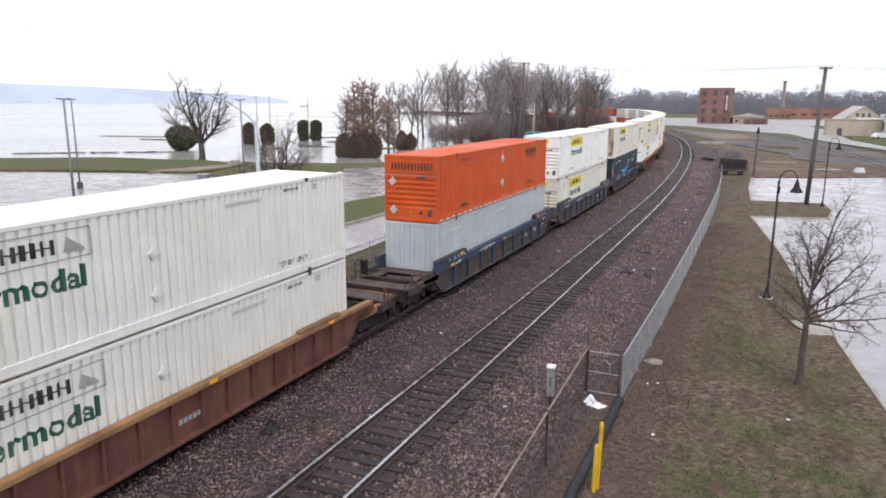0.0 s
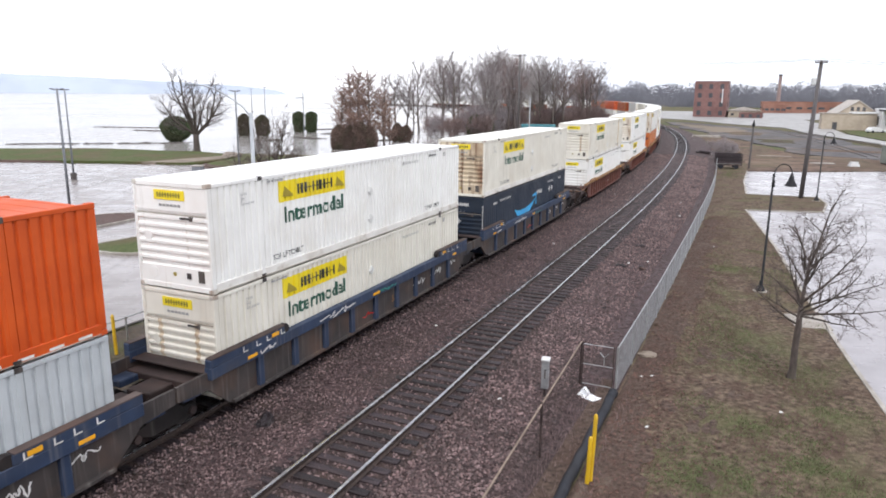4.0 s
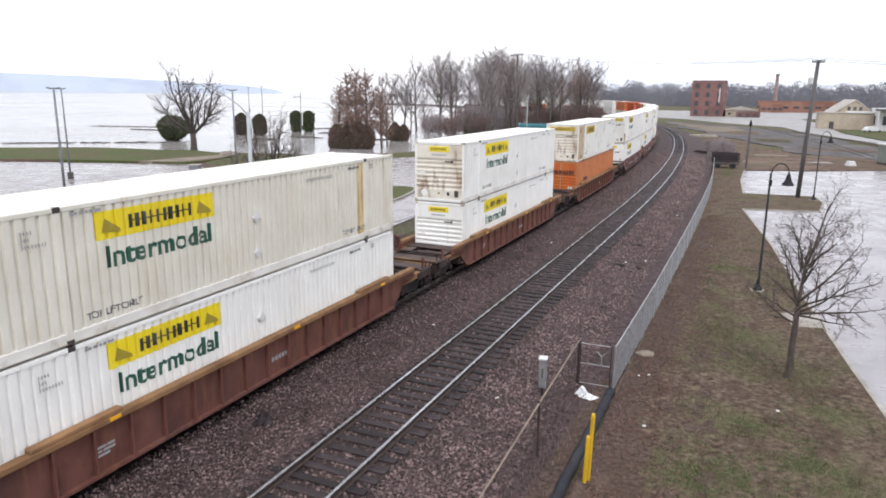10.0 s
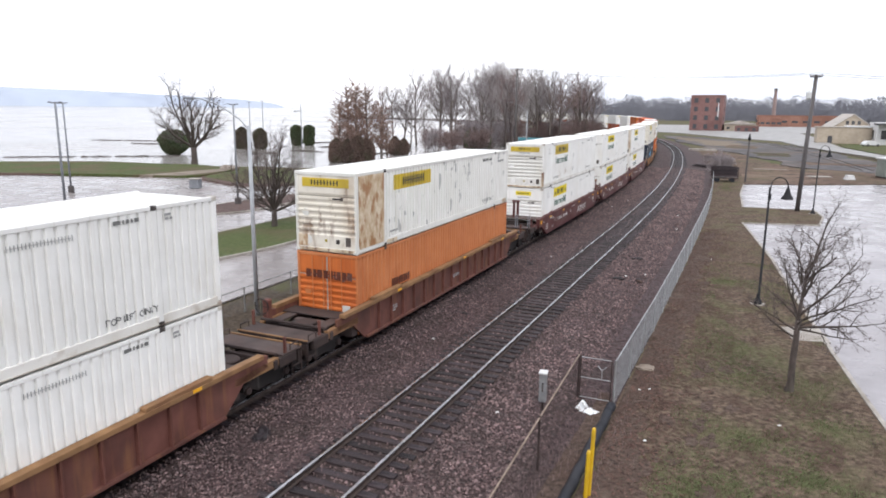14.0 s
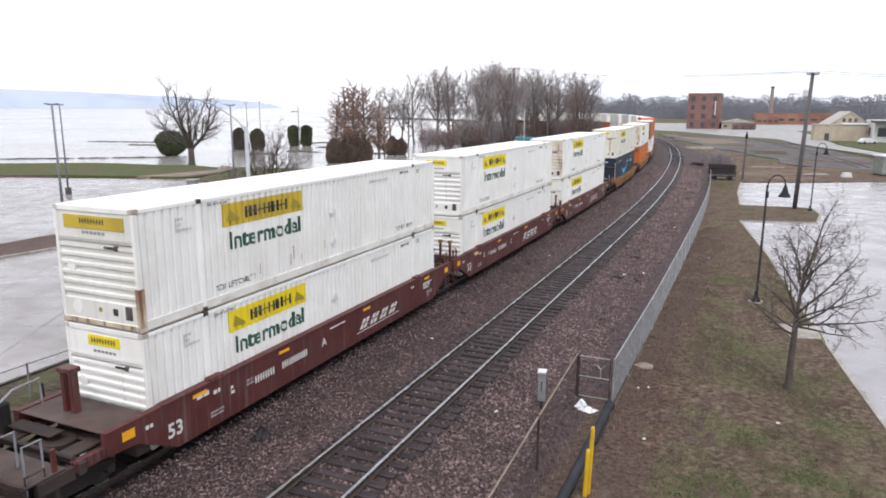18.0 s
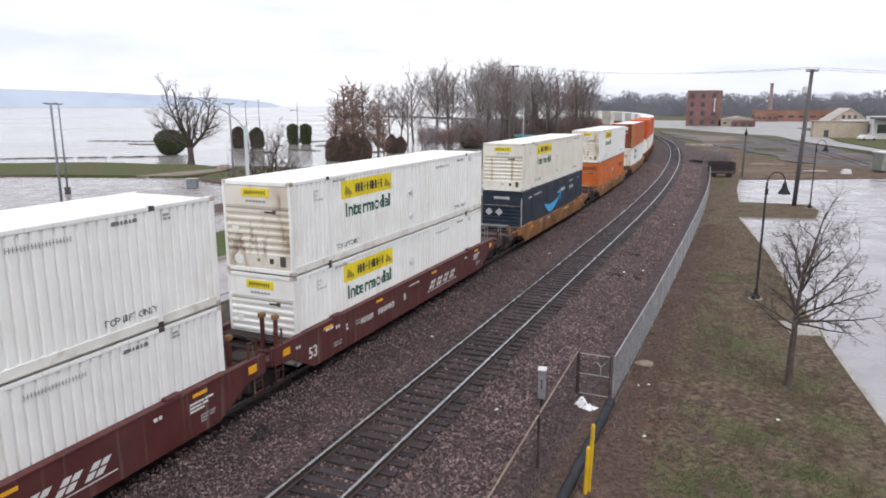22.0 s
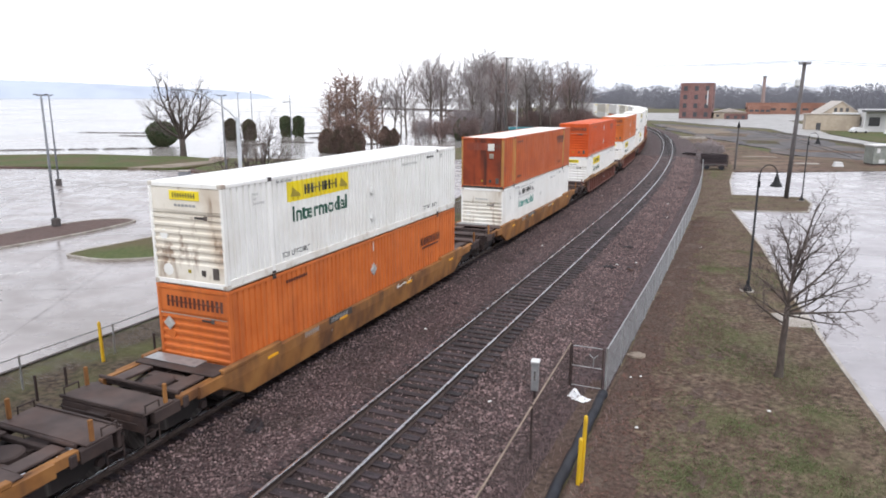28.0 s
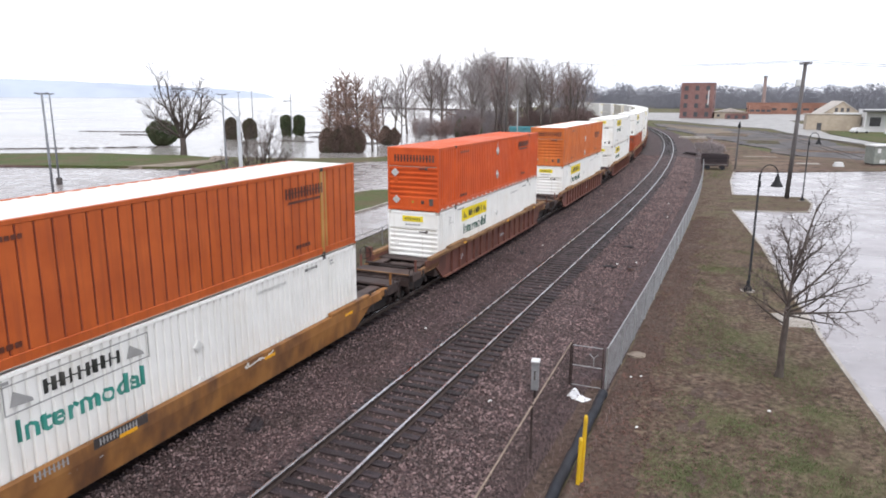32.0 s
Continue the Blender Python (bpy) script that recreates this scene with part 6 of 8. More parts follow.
    for sign, joint in ((-1, front), (1, rear)):
        if joint == "coupler":
            end_deck(car, sign, deck, side_mat, reach, {"rib": M["brown_top"], "blue": M["dark_panel"], "red": M["red_car"], "tan": M["tan_car"]}[style], top)
            truck(car, sign * (HALF + 1.95))
            coupler(car, sign, reach)
        else:
            # articulated joint: a short shared platform
            d = part("end_platform", Shape().box(-1.3, 1.3, min(sign * (HALF + 0.1), sign * (HALF + 0.75)), max(sign * (HALF + 0.1), sign * (HALF + 0.75)), 0.9, 1.1, 0.02), deck, car, "short joint platform")
            part("centre_arm", Shape().box(-0.4, 0.4, min(sign * (HALF + 0.7), sign * (HALF + 1.55)), max(sign * (HALF + 0.7), sign * (HALF + 1.55)), 0.75, 1.02, 0.03), deck, d)
            for x in (-1, 1):
                part("side_arm", Shape().box(min(x * 0.85, x * 1.35), max(x * 0.85, x * 1.35), min(sign * (HALF + 0.7), sign * (HALF + 1.35)), max(sign * (HALF + 0.7), sign * (HALF + 1.35)), 0.85, 1.05, 0.03), top_mat, d)
                if style == "red":
                    part("grab_iron", Shape().tube([(x * 1.38, sign * (HALF + 0.85), 1.05), (x * 1.38, sign * (HALF + 0.85), 1.95), (x * 1.38, sign * (HALF + 1.2), 1.95), (x * 1.38, sign * (HALF + 1.2), 1.05)], 0.03, 6), top_mat, d)
                    lad = part("ladder", Shape().tube([(x * 1.46, sign * (HALF + 0.95), 0.35), (x * 1.46, sign * (HALF + 0.95), 1.9)], 0.022, 6).tube([(x * 1.46, sign * (HALF + 1.3), 0.35), (x * 1.46, sign * (HALF + 1.3), 1.9)], 0.022, 6), top_mat, d)
                    for z in (0.45, 0.75, 1.05, 1.35, 1.65):
                        part("rung", Shape().tube([(x * 1.46, sign * (HALF + 0.95), z), (x * 1.46, sign * (HALF + 1.3), z)], 0.016, 6), top_mat, lad)
            for k in (0.45, 0.95) if style == "red" else ():
                post = part("joint_post", Shape().box(k - 0.05, k + 0.05, min(sign * (HALF + 0.5), sign * (HALF + 0.62)), max(sign * (HALF + 0.5), sign * (HALF + 0.62)), 1.05, 2.15, 0.012), top_mat, d)
                part("post_cap", Shape().box(k - 0.09, k + 0.09, min(sign * (HALF + 0.46), sign * (HALF + 0.66)), max(sign * (HALF + 0.46), sign * (HALF + 0.66)), 2.1, 2.24, 0.015), M["brown_top"], post, "rusty orange cap")
            part("joint_plate", Shape().box(-1.32, 1.32, min(sign * (HALF + 0.02), sign * (HALF + 0.5)), max(sign * (HALF + 0.02), sign * (HALF + 0.5)), 1.3, 1.35, 0.01), deck, d)
            if joint == "shared":
                truck(car, sign * (HALF + 1.53))
    if front == "coupler" and style != "tan":
        hy, hx = -HALF - 1.75, -1.36
        mat = M["brown_car"] if style == "rib" else M["black_steel"]
        b = part("hand_brake", Shape().box(hx - 0.13, hx + 0.13, hy - 0.14, hy + 0.14, 1.0, 1.86, 0.05), mat, car, "tall hand brake housing")
        part("brake_wheel", Shape().tube([(hx - 0.08 + 0.28 * math.cos(a), hy - 0.2, 1.62 + 0.28 * math.sin(a)) for a in [math.tau * i / 14 for i in range(15)]], 0.02, 6, False), M["black_steel"], b)
        part("brake_spoke", Shape().tube([(hx - 0.36, hy - 0.2, 1.62), (hx + 0.2, hy - 0.2, 1.62)], 0.014, 5).tube([(hx - 0.08, hy - 0.2, 1.34), (hx - 0.08, hy - 0.2, 1.9)], 0.014, 5), M["black_steel"], b)
    if style == "tan":
        part("end_sheet", Shape().box(-1.38, 0.5, -HALF - 0.62, -HALF - 0.12, 1.235, 1.25, 0.004), M["galv"], car, "pale galvanised deck sheet")
    return car


def side_writing(car, style, letter):
    """What is painted on the car's flank."""
    for x, turn in ((1, Matrix()),):
        if style == "red":
            for i in range(4):
                part("mark_bar", slanted((0.2, 0.2), 0.34, 0.8, 0.06), M["white_ink"], car, "white slanted bar of the owner's mark", m=turn @ on_side(-HALF + 9.3 + 0.72 * i, 0.66, 1.527), solve=False)
            part("mark_line", slanted((3.2,), 0.03, 0.8), M["white_ink"], car, "thin white line", m=turn @ on_side(-HALF + 9.1, 0.56, 1.527), solve=False)
            part("door_plate", Shape().box(1.522, 1.53, -HALF - 1.0, -HALF - 0.65, 1.12, 1.34), M["amber"], car, "amber plate")
            part("door_plate", Shape().box(1.522, 1.53, HALF + 0.65, HALF + 1.0, 1.12, 1.34), M["amber"], car, "amber plate")
            part("number_mark", bars([[0.06, 0.06] * 6], 0.22, 0.05), M["white_ink"], car, m=turn @ on_side(-HALF + 4.8, 0.8, 1.527), solve=False)
            part("owner_mark", bars([[0.06, 0.06] * 4], 0.22, 0.055), M["white_ink"], car, "white plain strokes", m=turn @ on_side(-HALF + 3.55, 0.8, 1.527), solve=False)
            part("lettering", lettering(letter, 0.26), M["white_ink"], car, "white stencilled letter", m=turn @ on_side(-HALF + 6.9, 0.82, 1.527), solve=False)
            part("lettering", lettering("53", 0.36), M["white_ink"], car, "white number 53", m=turn @ on_side(-HALF + 0.3, 0.6, 1.527), solve=False)
            part("stencil_mark", bars([[0.5, 0.3], [0.4, 0.2], [0.5]], 0.06), M["white_ink"], car, m=turn @ on_side(HALF - 1.6, 1.1, 1.527), solve=False)
            for sy, sz, rows, hh, ink in ((1.9, 1.12, [[0.12, 0.09]], 0.11, "white_ink"), (2.55, 1.02, [[0.1], [0.14]], 0.09, "white_ink"), (3.2, 0.98, [[0.12, 0.1], [0.1, 0.14]], 0.07, "grey_ink"), (1.75, 0.62, [[0.3, 0.16], [0.24, 0.2]], 0.06, "grey_ink"), (-0.35, 1.12, [[0.1, 0.08]], 0.1, "white_ink"), (13.4, 1.18, [[0.12, 0.1]], 0.1, "white_ink"), (14.9, 0.7, [[0.3, 0.2], [0.26, 0.2], [0.2]], 0.05, "grey_ink")):
                part("stencil_mark", bars(rows, hh), M[ink], car, m=turn @ on_side(-HALF + sy, sz, 1.527), solve=False)
            part("stencil_mark", bars([[0.2, 0.2]], 0.12), M["white_ink"], car, m=turn @ on_side(-HALF + 1.3, 1.2, 1.527), solve=False)
            part("stencil_mark", bars([[0.6, 0.3]], 0.05), M["white_ink"], car, m=turn @ on_side(-HALF + 7.4, 1.25, 1.527), solve=False)
        elif style == "tan":
            part("number_plate_ground", bars([[1.5], ], 0.24), M["dark_panel"], car, "dark painted patch", m=turn @ on_side(-HALF + 4.6, 0.98, 1.504), solve=False)
            part("number_mark", bars([[0.04] * 12], 0.16, 0.05), M["grey_ink"], car, m=turn @ on_side(-HALF + 4.75, 1.02, 1.508), solve=False)
            part("number_mark", bars([[0.045] * 8], 0.18, 0.06), M["grey_ink"], car, m=turn @ on_side(-HALF + 3.2, 0.98, 1.504), solve=False)
            part("scrawl", squiggle(1.3, 0.17, 5, 9, 0.06), M["white_ink"], car, "white sprayed scrawl", m=turn @ on_side(-HALF + 9.6, 0.96, 1.504), solve=False)
            part("scrawl", squiggle(1.0, 0.13, 6, 11, 0.03), M["grey_ink"], car, "faint sprayed scrawl", m=turn @ on_side(-HALF + 3.9, 0.74, 1.49), solve=False)
        elif style == "blue":
            for sy, sz, ln, hh, waves, seed, mat, xo in ((4.4, 1.23, 1.9, 0.24, 5, 1, "white_ink", 1.556), (11.2, 0.68, 1.1, 0.26, 6, 2, "white_ink", 1.43), (12.9, 0.7, 1.0, 0.34, 6, 3, "white_ink", 1.43), (14.6, 0.8, 0.9, 0.22, 5, 4, "white_ink", 1.43), (7.2, 0.5, 1.1, 0.2, 4, 5, "red_ink", 1.43), (7.9, 1.24, 1.5, 0.14, 6, 6, "teal_ink", 1.556), (1.4, 1.25, 0.9, 0.2, 3, 7, "white_ink", 1.556)):
                part("scrawl", squiggle(ln, hh, waves, seed, 0.045), M[mat], car, "sprayed scrawl", m=turn @ on_side(-HALF + sy, sz, xo), solve=False)
            part("lettering", lettering("53", 0.24), M["brown_top"], car, "faded number 53", m=turn @ on_side(-HALF + 9.4, 0.6, 1.43), solve=False)
        else:
            part("stencil_mark", bars([[0.3, 0.2], [0.2, 0.3], [0.4]], 0.06), M["grey_ink"], car, m=turn @ on_side(-HALF + 2.2, 0.85, 1.43), solve=False)
            part("stencil_mark", bars([[0.12] * 5], 0.14), M["grey_ink"], car, m=turn @ on_side(-HALF + 8.3, 0.7, 1.43), solve=False)


# the train from its head, each car: distance of its front container end along the train, car style, joints, lower and upper load
SPEED = 8.2
RIB, BLU, RED, TAN = "rib", "blue", "red", "tan"
CARS = [(-11.65, RIB, "cc", "outline_green", "outline_green"), (11.8, BLU, "cs", "grey", "orange"), (31.22, BLU, "js", "cream", "white"),
        (50.7, BLU, "jc", "navy", "rusty_end"), (74.27, RIB, "cc", "white", "rusty"), (97.5, RIB, "cc", "white", "stained"), (120.55, RIB, "cc", "salmon", "patched"),
        (143.85, RED, "cs", "white", "worn"), (163.13, RED, "js", "white", "white"), (182.5, RED, "jc", "white", "stained"), (205.7, TAN, "cc", "navy", "cream"),
        (229.03, TAN, "cc", "old_orange", "stained"), (252.47, TAN, "cc", "outline", "wide_orange"), (276.0, RIB, "cc", "white", "orange"), (299.3, RIB, "cc", "white", "old_orange"),
        (322.6, RIB, "cc", "white", "white"), (346.0, RIB, "cc", "red", "white"), (369.3, RIB, "cc", "white", "white"), (392.6, RIB, "cc", "red", "white"),
        (416.0, RIB, "cc", "white", "cream"), (439.3, RIB, "cc", "old_orange", "white"), (462.6, RIB, "cc", "white", "rusty"), (486.0, RIB, "cc", "white", "white"), (509.3, RIB, "cc", "white", "white"), (532.6, RIB, "cc", "white", "white")]
WORDS = {"rib": "rust-brown ribbed well car under stacked containers", "blue": "weathered dark well car with navy chords and sprayed scrawls",
         "red": "smooth mineral-red well car under stacked containers", "tan": "golden-tan smooth-sided well car under stacked containers"}
JOINT = {"c": "coupler", "s": "shared", "j": "joint"}
made_cars, made_boxes, MOVING = {}, {}, []
for n, (u, style, ends, low, high) in enumerate(CARS):
    key = (style, ends, u > 300)
    if key in made_cars:
        car = copy_thing(made_cars[key], Matrix())
    else:
        car = made_cars[key] = well_car(style, WORDS[style], JOINT[ends[0]], JOINT[ends[1]], u > 300)
        side_writing(car, style, {"cs": "A", "js": "C", "jc": "B", "cc": "A"}[ends])
    MOVING.append((car, u, 0.0))
    for kind, z in ((low, 0.4), (high, 3.325)):
        if kind in made_boxes:
            box = copy_thing(made_boxes[kind], Matrix())
        else:
            box = made_boxes[kind] = container(**KINDS[kind])
        MOVING.append((box, u, z))


def motions():
    """The train rolls towards the camera at a steady pace."""
    for ob, u, z in MOVING:
        rows = []
        for k in range(33):
            s = u + HALF - SPEED * k
            a, b = line(s - 7.5, 0, z)[0], line(s + 7.5, 0, z)[0]
            h = math.atan2(a.x - b.x, b.y - a.y)
            rows.append((float(k), Matrix.Translation((a + b) / 2) @ Matrix.Rotation(h, 4, "Z")))
        walk(ob, rows)
    # the wheels roll with it, under the cars that come close
    for ob, u, z in MOVING:
        if z == 0.0 and u < 300:
            for wheels in [w for w in ob.children_recursive if w.name.split(".")[0] == "wheelset"]:
                hub = wheels.matrix_basis.translation.copy()
                count = 390
                walk(wheels, [(32.0 * k / count, Matrix.Translation(hub) @ Matrix.Rotation(SPEED * 32.0 * k / count / WHEEL, 4, "X")) for k in range(count + 1)])


# ---- plants ----
def grow(limbs, twigs, p, d, length, r, level, rng, style):
    """One branch and, from it, the next; style: (sides per level, children, spread, droop, least radius)."""
    steps = 4 if level < 2 else 3
    pts, radii = [p.copy()], [r]
    taper = 0.55 if level == 0 else 0.3
    for i in range(steps):
        bend = Vector((rng.gauss(0, 1), rng.gauss(0, 1), rng.gauss(0, 0.7))) * (style["bend"] * (0.6 if level == 0 else 1))
        d = (d + bend + Vector((0, 0, style["lift"]))).normalized()
        p = p + d * (length / steps)
        pts.append(p.copy())
        radii.append(max(style["least"] * 0.6, r * (1 - (1 - taper) * (i + 1) / steps)))
    target = limbs if level <= style["solid"] else twigs
    target.tube(pts, radii, (8, 6, 4, 3, 3, 3)[level], level == 0)
    if level >= style["levels"]:
        return
    n = style["kids"][level]
    for k in range(n):
        t = style["first"][min(level, 1)] + (1 - style["first"][min(level, 1)]) * (k + rng.random()) / n
        j = min(int(t * steps), steps - 1)
        q = pts[j].lerp(pts[j + 1], t * steps - j)
        away = (pts[j + 1] - pts[j]).normalized()
        a = math.tau * (k * 0.382 + rng.random() * 0.25)
        side = away.cross(Vector((math.cos(a), math.sin(a), 0.31))).normalized()
        ang = radians(rng.uniform(*style["fork"]))
        nd = (away * math.cos(ang) + side * math.sin(ang)).normalized()
        rr = radii[j] * rng.uniform(0.5, 0.72)
        grow(limbs, twigs, q, nd, length * rng.uniform(*style["shrink"]) * (1.1 - 0.45 * t), max(rr, style["least"]), level + 1, rng, style)


TALL_TREE = dict(levels=4, solid=1, kids=(11, 7, 6, 4), first=(0.25, 0.2), fork=(22, 50), shrink=(0.42, 0.64), bend=0.1, lift=0.07, least=0.0115)
BRUSH = dict(levels=3, solid=0, kids=(8, 7, 5), first=(0.1, 0.15), fork=(20, 60), shrink=(0.5, 0.8), bend=0.16, lift=0.03, least=0.018)


def bare_tree(name, label, category, style, trunk_len, r, seed, limb_mat, twig_mat, group=""):
    rng = random.Random(seed)
    tree = thing(name, label, category, group)
    limbs, twigs = Shape(), Shape()
    grow(limbs, twigs, Vector((0, 0, -0.15)), Vector((rng.gauss(0, 0.03), rng.gauss(0, 0.03), 1)), trunk_len, r, 0, rng, style)
    part("trunk", limbs, limb_mat, tree, smooth=True, solve=False)
    part("crown", twigs, twig_mat, tree, "bare winter twigs", solve=False)
    return tree


def brush(label, h, stems, seed, mat, spread=0.8):
    rng = random.Random(seed)
    bush = thing("shrub", label, "shrub", "shrubs by the water")
    limbs, twigs = Shape(), Shape()
    for i in range(stems):
        a = rng.random() * math.tau
        d = Vector((math.cos(a) * spread * rng.random(), math.sin(a) * spread * rng.random(), 1)).normalized()
        grow(limbs, twigs, Vector((math.cos(a) * 0.3, math.sin(a) * 0.3, -0.1)), d, h * rng.uniform(0.5, 0.75), 0.05, 0, rng, BRUSH)
    part("stem", limbs, M["bark"], bush, solve=False)
    part("crown", twigs, mat, bush, "bare winter twigs", solve=False)
    return bush


def evergreen(label, h, w, seed, mat, taper=0.35, leaves=6500, size=0.42):
    """An upright evergreen: a dense but ragged crown of small sprays."""
    rng = np.random.default_rng(seed)
    tree = thing("evergreen_shrub", label, "evergreen", "evergreens by the water")
    part("trunk", Shape().tube([(0, 0, -0.3), (0.05, 0, h * 0.5), (0, 0, h * 0.85)], [0.16, 0.1, 0.03], 7), M["bark"], tree)
    s = Shape()
    for i in range(leaves):
        t = rng.random() ** 0.9
        a = rng.random() * math.tau
        lump = 1 + 0.09 * math.sin(a * 3 + seed + t * 7) + 0.07 * math.sin(a * 7 - t * 13)
        prof = min(1.0, 0.72 + t * 2.0) * (1 - max(0, t - taper) ** 1.6 / (1 - taper) ** 1.6 * 0.86)
        if w > 5:
            prof = max(0.05, 1 - abs(1.9 * t - 0.95) ** 2.4) ** 0.6
        r = w / 2 * prof * lump * (0.55 + 0.45 * math.sqrt(rng.random()))
        c = np.array((r * math.cos(a), r * math.sin(a), -0.1 + t * (h - 0.3)))
        u = np.array((math.cos(a) * 0.5, math.sin(a) * 0.5, 0.9)) + rng.normal(0, 0.35, 3)
        v = rng.normal(0, 1, 3)
        u = u / np.linalg.norm(u) * size * rng.uniform(0.6, 1.3)
        v = v - u * v.dot(u) / u.dot(u)
        v = v / np.linalg.norm(v) * size * 0.4
        s.add([c - v, c + u * 0.45 - v * 0.6, c + u, c + u * 0.45 + v], [(0, 1, 2), (0, 2, 3)])
    part("crown", s, mat, tree, solve=False)
    return tree


GROUND = LOT - 0.1
def spray(limbs, twigs, p, d, length, r, level, rng, kids, lift, least=0.0045):
    """A limb that bows upward and thins to a fine tip, with finer ones along it."""
    steps = 6 if level < 2 else 3
    pts, radii = [p.copy()], [r]
    for i in range(steps):
        d = (d + Vector((rng.gauss(0, 0.11), rng.gauss(0, 0.11), rng.gauss(0, 0.09) + lift))).normalized()
        p = p + d * (length / steps)
        pts.append(p.copy())
        radii.append(max(least, r * (1 - 0.8 * (i + 1) / steps)))
    (limbs if level < 2 else twigs).tube(pts, radii, (8, 6, 4, 3, 3)[level], False)
    if level >= len(kids):
        return
    n = kids[level]
    for k in range(n):
        t = 0.16 + 0.84 * (k + rng.random()) / n
        j = min(int(t * steps), steps - 1)
        q = pts[j].lerp(pts[j + 1], t * steps - j)
        away = (pts[j + 1] - pts[j]).normalized()
        turn = math.tau * (k * 0.382 + rng.random() * 0.3)
        side = away.cross(Vector((math.cos(turn), math.sin(turn), 0.4))).normalized()
        ang = radians(rng.uniform(28, 62))
        spray(limbs, twigs, q, (away * math.cos(ang) + side * math.sin(ang)).normalized(), length * rng.uniform(0.3, 0.5) * (1.15 - 0.55 * t), max(least * 1.2, radii[j] * rng.uniform(0.48, 0.68)), level + 1, rng, kids, lift * 0.7, least)


def small_tree(label, seed, place, trunk, girth, leader, limbs_of, kids, name="young_tree", twig="dark_twig", least=0.0045, lift=0.05):
    """trunk: plan of the stem; leader: (direction, length, radius); limbs_of: (bearing, tilt, length, height, radius)."""
    rng = random.Random(seed)
    tree = thing(name, label, "tree", m=place)
    limbs, twigs = Shape(), Shape()
    limbs.tube(trunk, girth, 12)
    top = Vector(trunk[-1])
    if leader:
        spray(limbs, twigs, top - Vector((0, 0, 0.05)), Vector(leader[0]), leader[1], leader[2], 0, rng, kids, 0.01, least)
    for az, tilt, ln, z, r in limbs_of:
        u, v = radians(az), radians(tilt)
        spray(limbs, twigs, Vector((top.x + 0.02 * math.cos(u), top.y, z)), Vector((math.cos(u) * math.sin(v), math.sin(u) * math.sin(v), math.cos(v))), ln, r, 1 if r < 0.03 else 0, rng, kids, lift, least)
    part("trunk", limbs, M["dark_bark"], tree, "grey-brown trunk and limbs", smooth=True, solve=False)
    part("crown", twigs, M[twig], tree, "fine bare twigs", solve=False)
    return tree


small_tree("small bare street tree with fine upswept twigs in the verge", 4, pose(15.55, 9.4, LOT + 0.02),
           [(0, 0, -0.1), (0.0, 0.0, 0.02), (0.02, 0.0, 0.25), (0.01, 0.0, 1.1), (0.035, 0, 1.8), (0.03, 0, 2.45)], [0.19, 0.15, 0.115, 0.1, 0.095, 0.075],
           ((0.05, 0, 1), 4.0, 0.062),
           ((0, 80, 2.5, 2.2, 0.048), (-25, 90, 2.3, 2.15, 0.038), (12, 68, 2.5, 2.25, 0.042), (-8, 58, 2.5, 2.4, 0.04), (2, 44, 2.7, 2.6, 0.046), (16, 40, 2.3, 3.2, 0.034), (-20, 38, 2.1, 3.5, 0.03), (5, 32, 2.0, 4.0, 0.03),
            (180, 64, 1.7, 1.85, 0.04), (168, 76, 1.6, 2.1, 0.035), (195, 50, 1.6, 2.5, 0.032), (178, 26, 2.0, 2.6, 0.034), (186, 32, 1.6, 3.3, 0.03), (170, 34, 1.4, 4.1, 0.028),
            (92, 56, 2.0, 2.3, 0.034), (268, 56, 1.9, 2.3, 0.034), (62, 40, 1.9, 3.0, 0.031), (300, 42, 1.9, 3.1, 0.031), (112, 32, 1.7, 3.6, 0.03), (248, 30, 1.7, 3.7, 0.03)), (7, 6, 5), least=0.0036)
small_tree("wide low-forked bare tree on the grass island", 12, pose(-19.1, 27.3, LOT + 0.12, 0, 0, 38),
           [(0, 0, -0.1), (0, 0, 0.05), (0.02, 0, 0.5), (0.03, 0, 1.3)], [0.3, 0.25, 0.2, 0.19], None,
           ((180, 44, 4.4, 1.2, 0.11), (0, 50, 4.2, 1.25, 0.1), (80, 30, 5.2, 1.3, 0.11), (260, 36, 4.8, 1.3, 0.1), (130, 62, 3.8, 1.15, 0.08), (320, 64, 3.6, 1.15, 0.08), (40, 40, 4.6, 1.3, 0.09), (215, 30, 5.2, 1.35, 0.1), (165, 72, 4.4, 1.1, 0.07), (10, 70, 4.4, 1.1, 0.07), (100, 12, 5.8, 1.3, 0.1), (290, 20, 5.6, 1.3, 0.1), (180, 25, 5.6, 1.3, 0.09), (350, 28, 5.4, 1.3, 0.09)), (10, 8, 6))

small_tree("wide bare tree with a forked trunk on the lawn", 23, pose(-65.9, 68.2, LOT + 0.1, 0, 0, 40),
           [(0, 0, -0.2), (0, 0, 0.1), (0.05, 0, 1.0), (0.0, 0, 2.6)], [0.75, 0.55, 0.45, 0.42], None,
           ((180, 28, 9.6, 2.2, 0.27), (0, 32, 9.0, 2.3, 0.26), (182, 50, 7.6, 2.4, 0.2), (2, 54, 7.6, 2.4, 0.2), (90, 30, 8.4, 2.4, 0.2), (270, 32, 8.4, 2.4, 0.2), (150, 58, 6.4, 2.6, 0.15), (25, 60, 6.4, 2.6, 0.15), (185, 12, 10.2, 2.4, 0.2), (20, 14, 9.6, 2.4, 0.18)), (9, 8, 6), "bare_tree", "grey_twig", 0.009, 0.085)

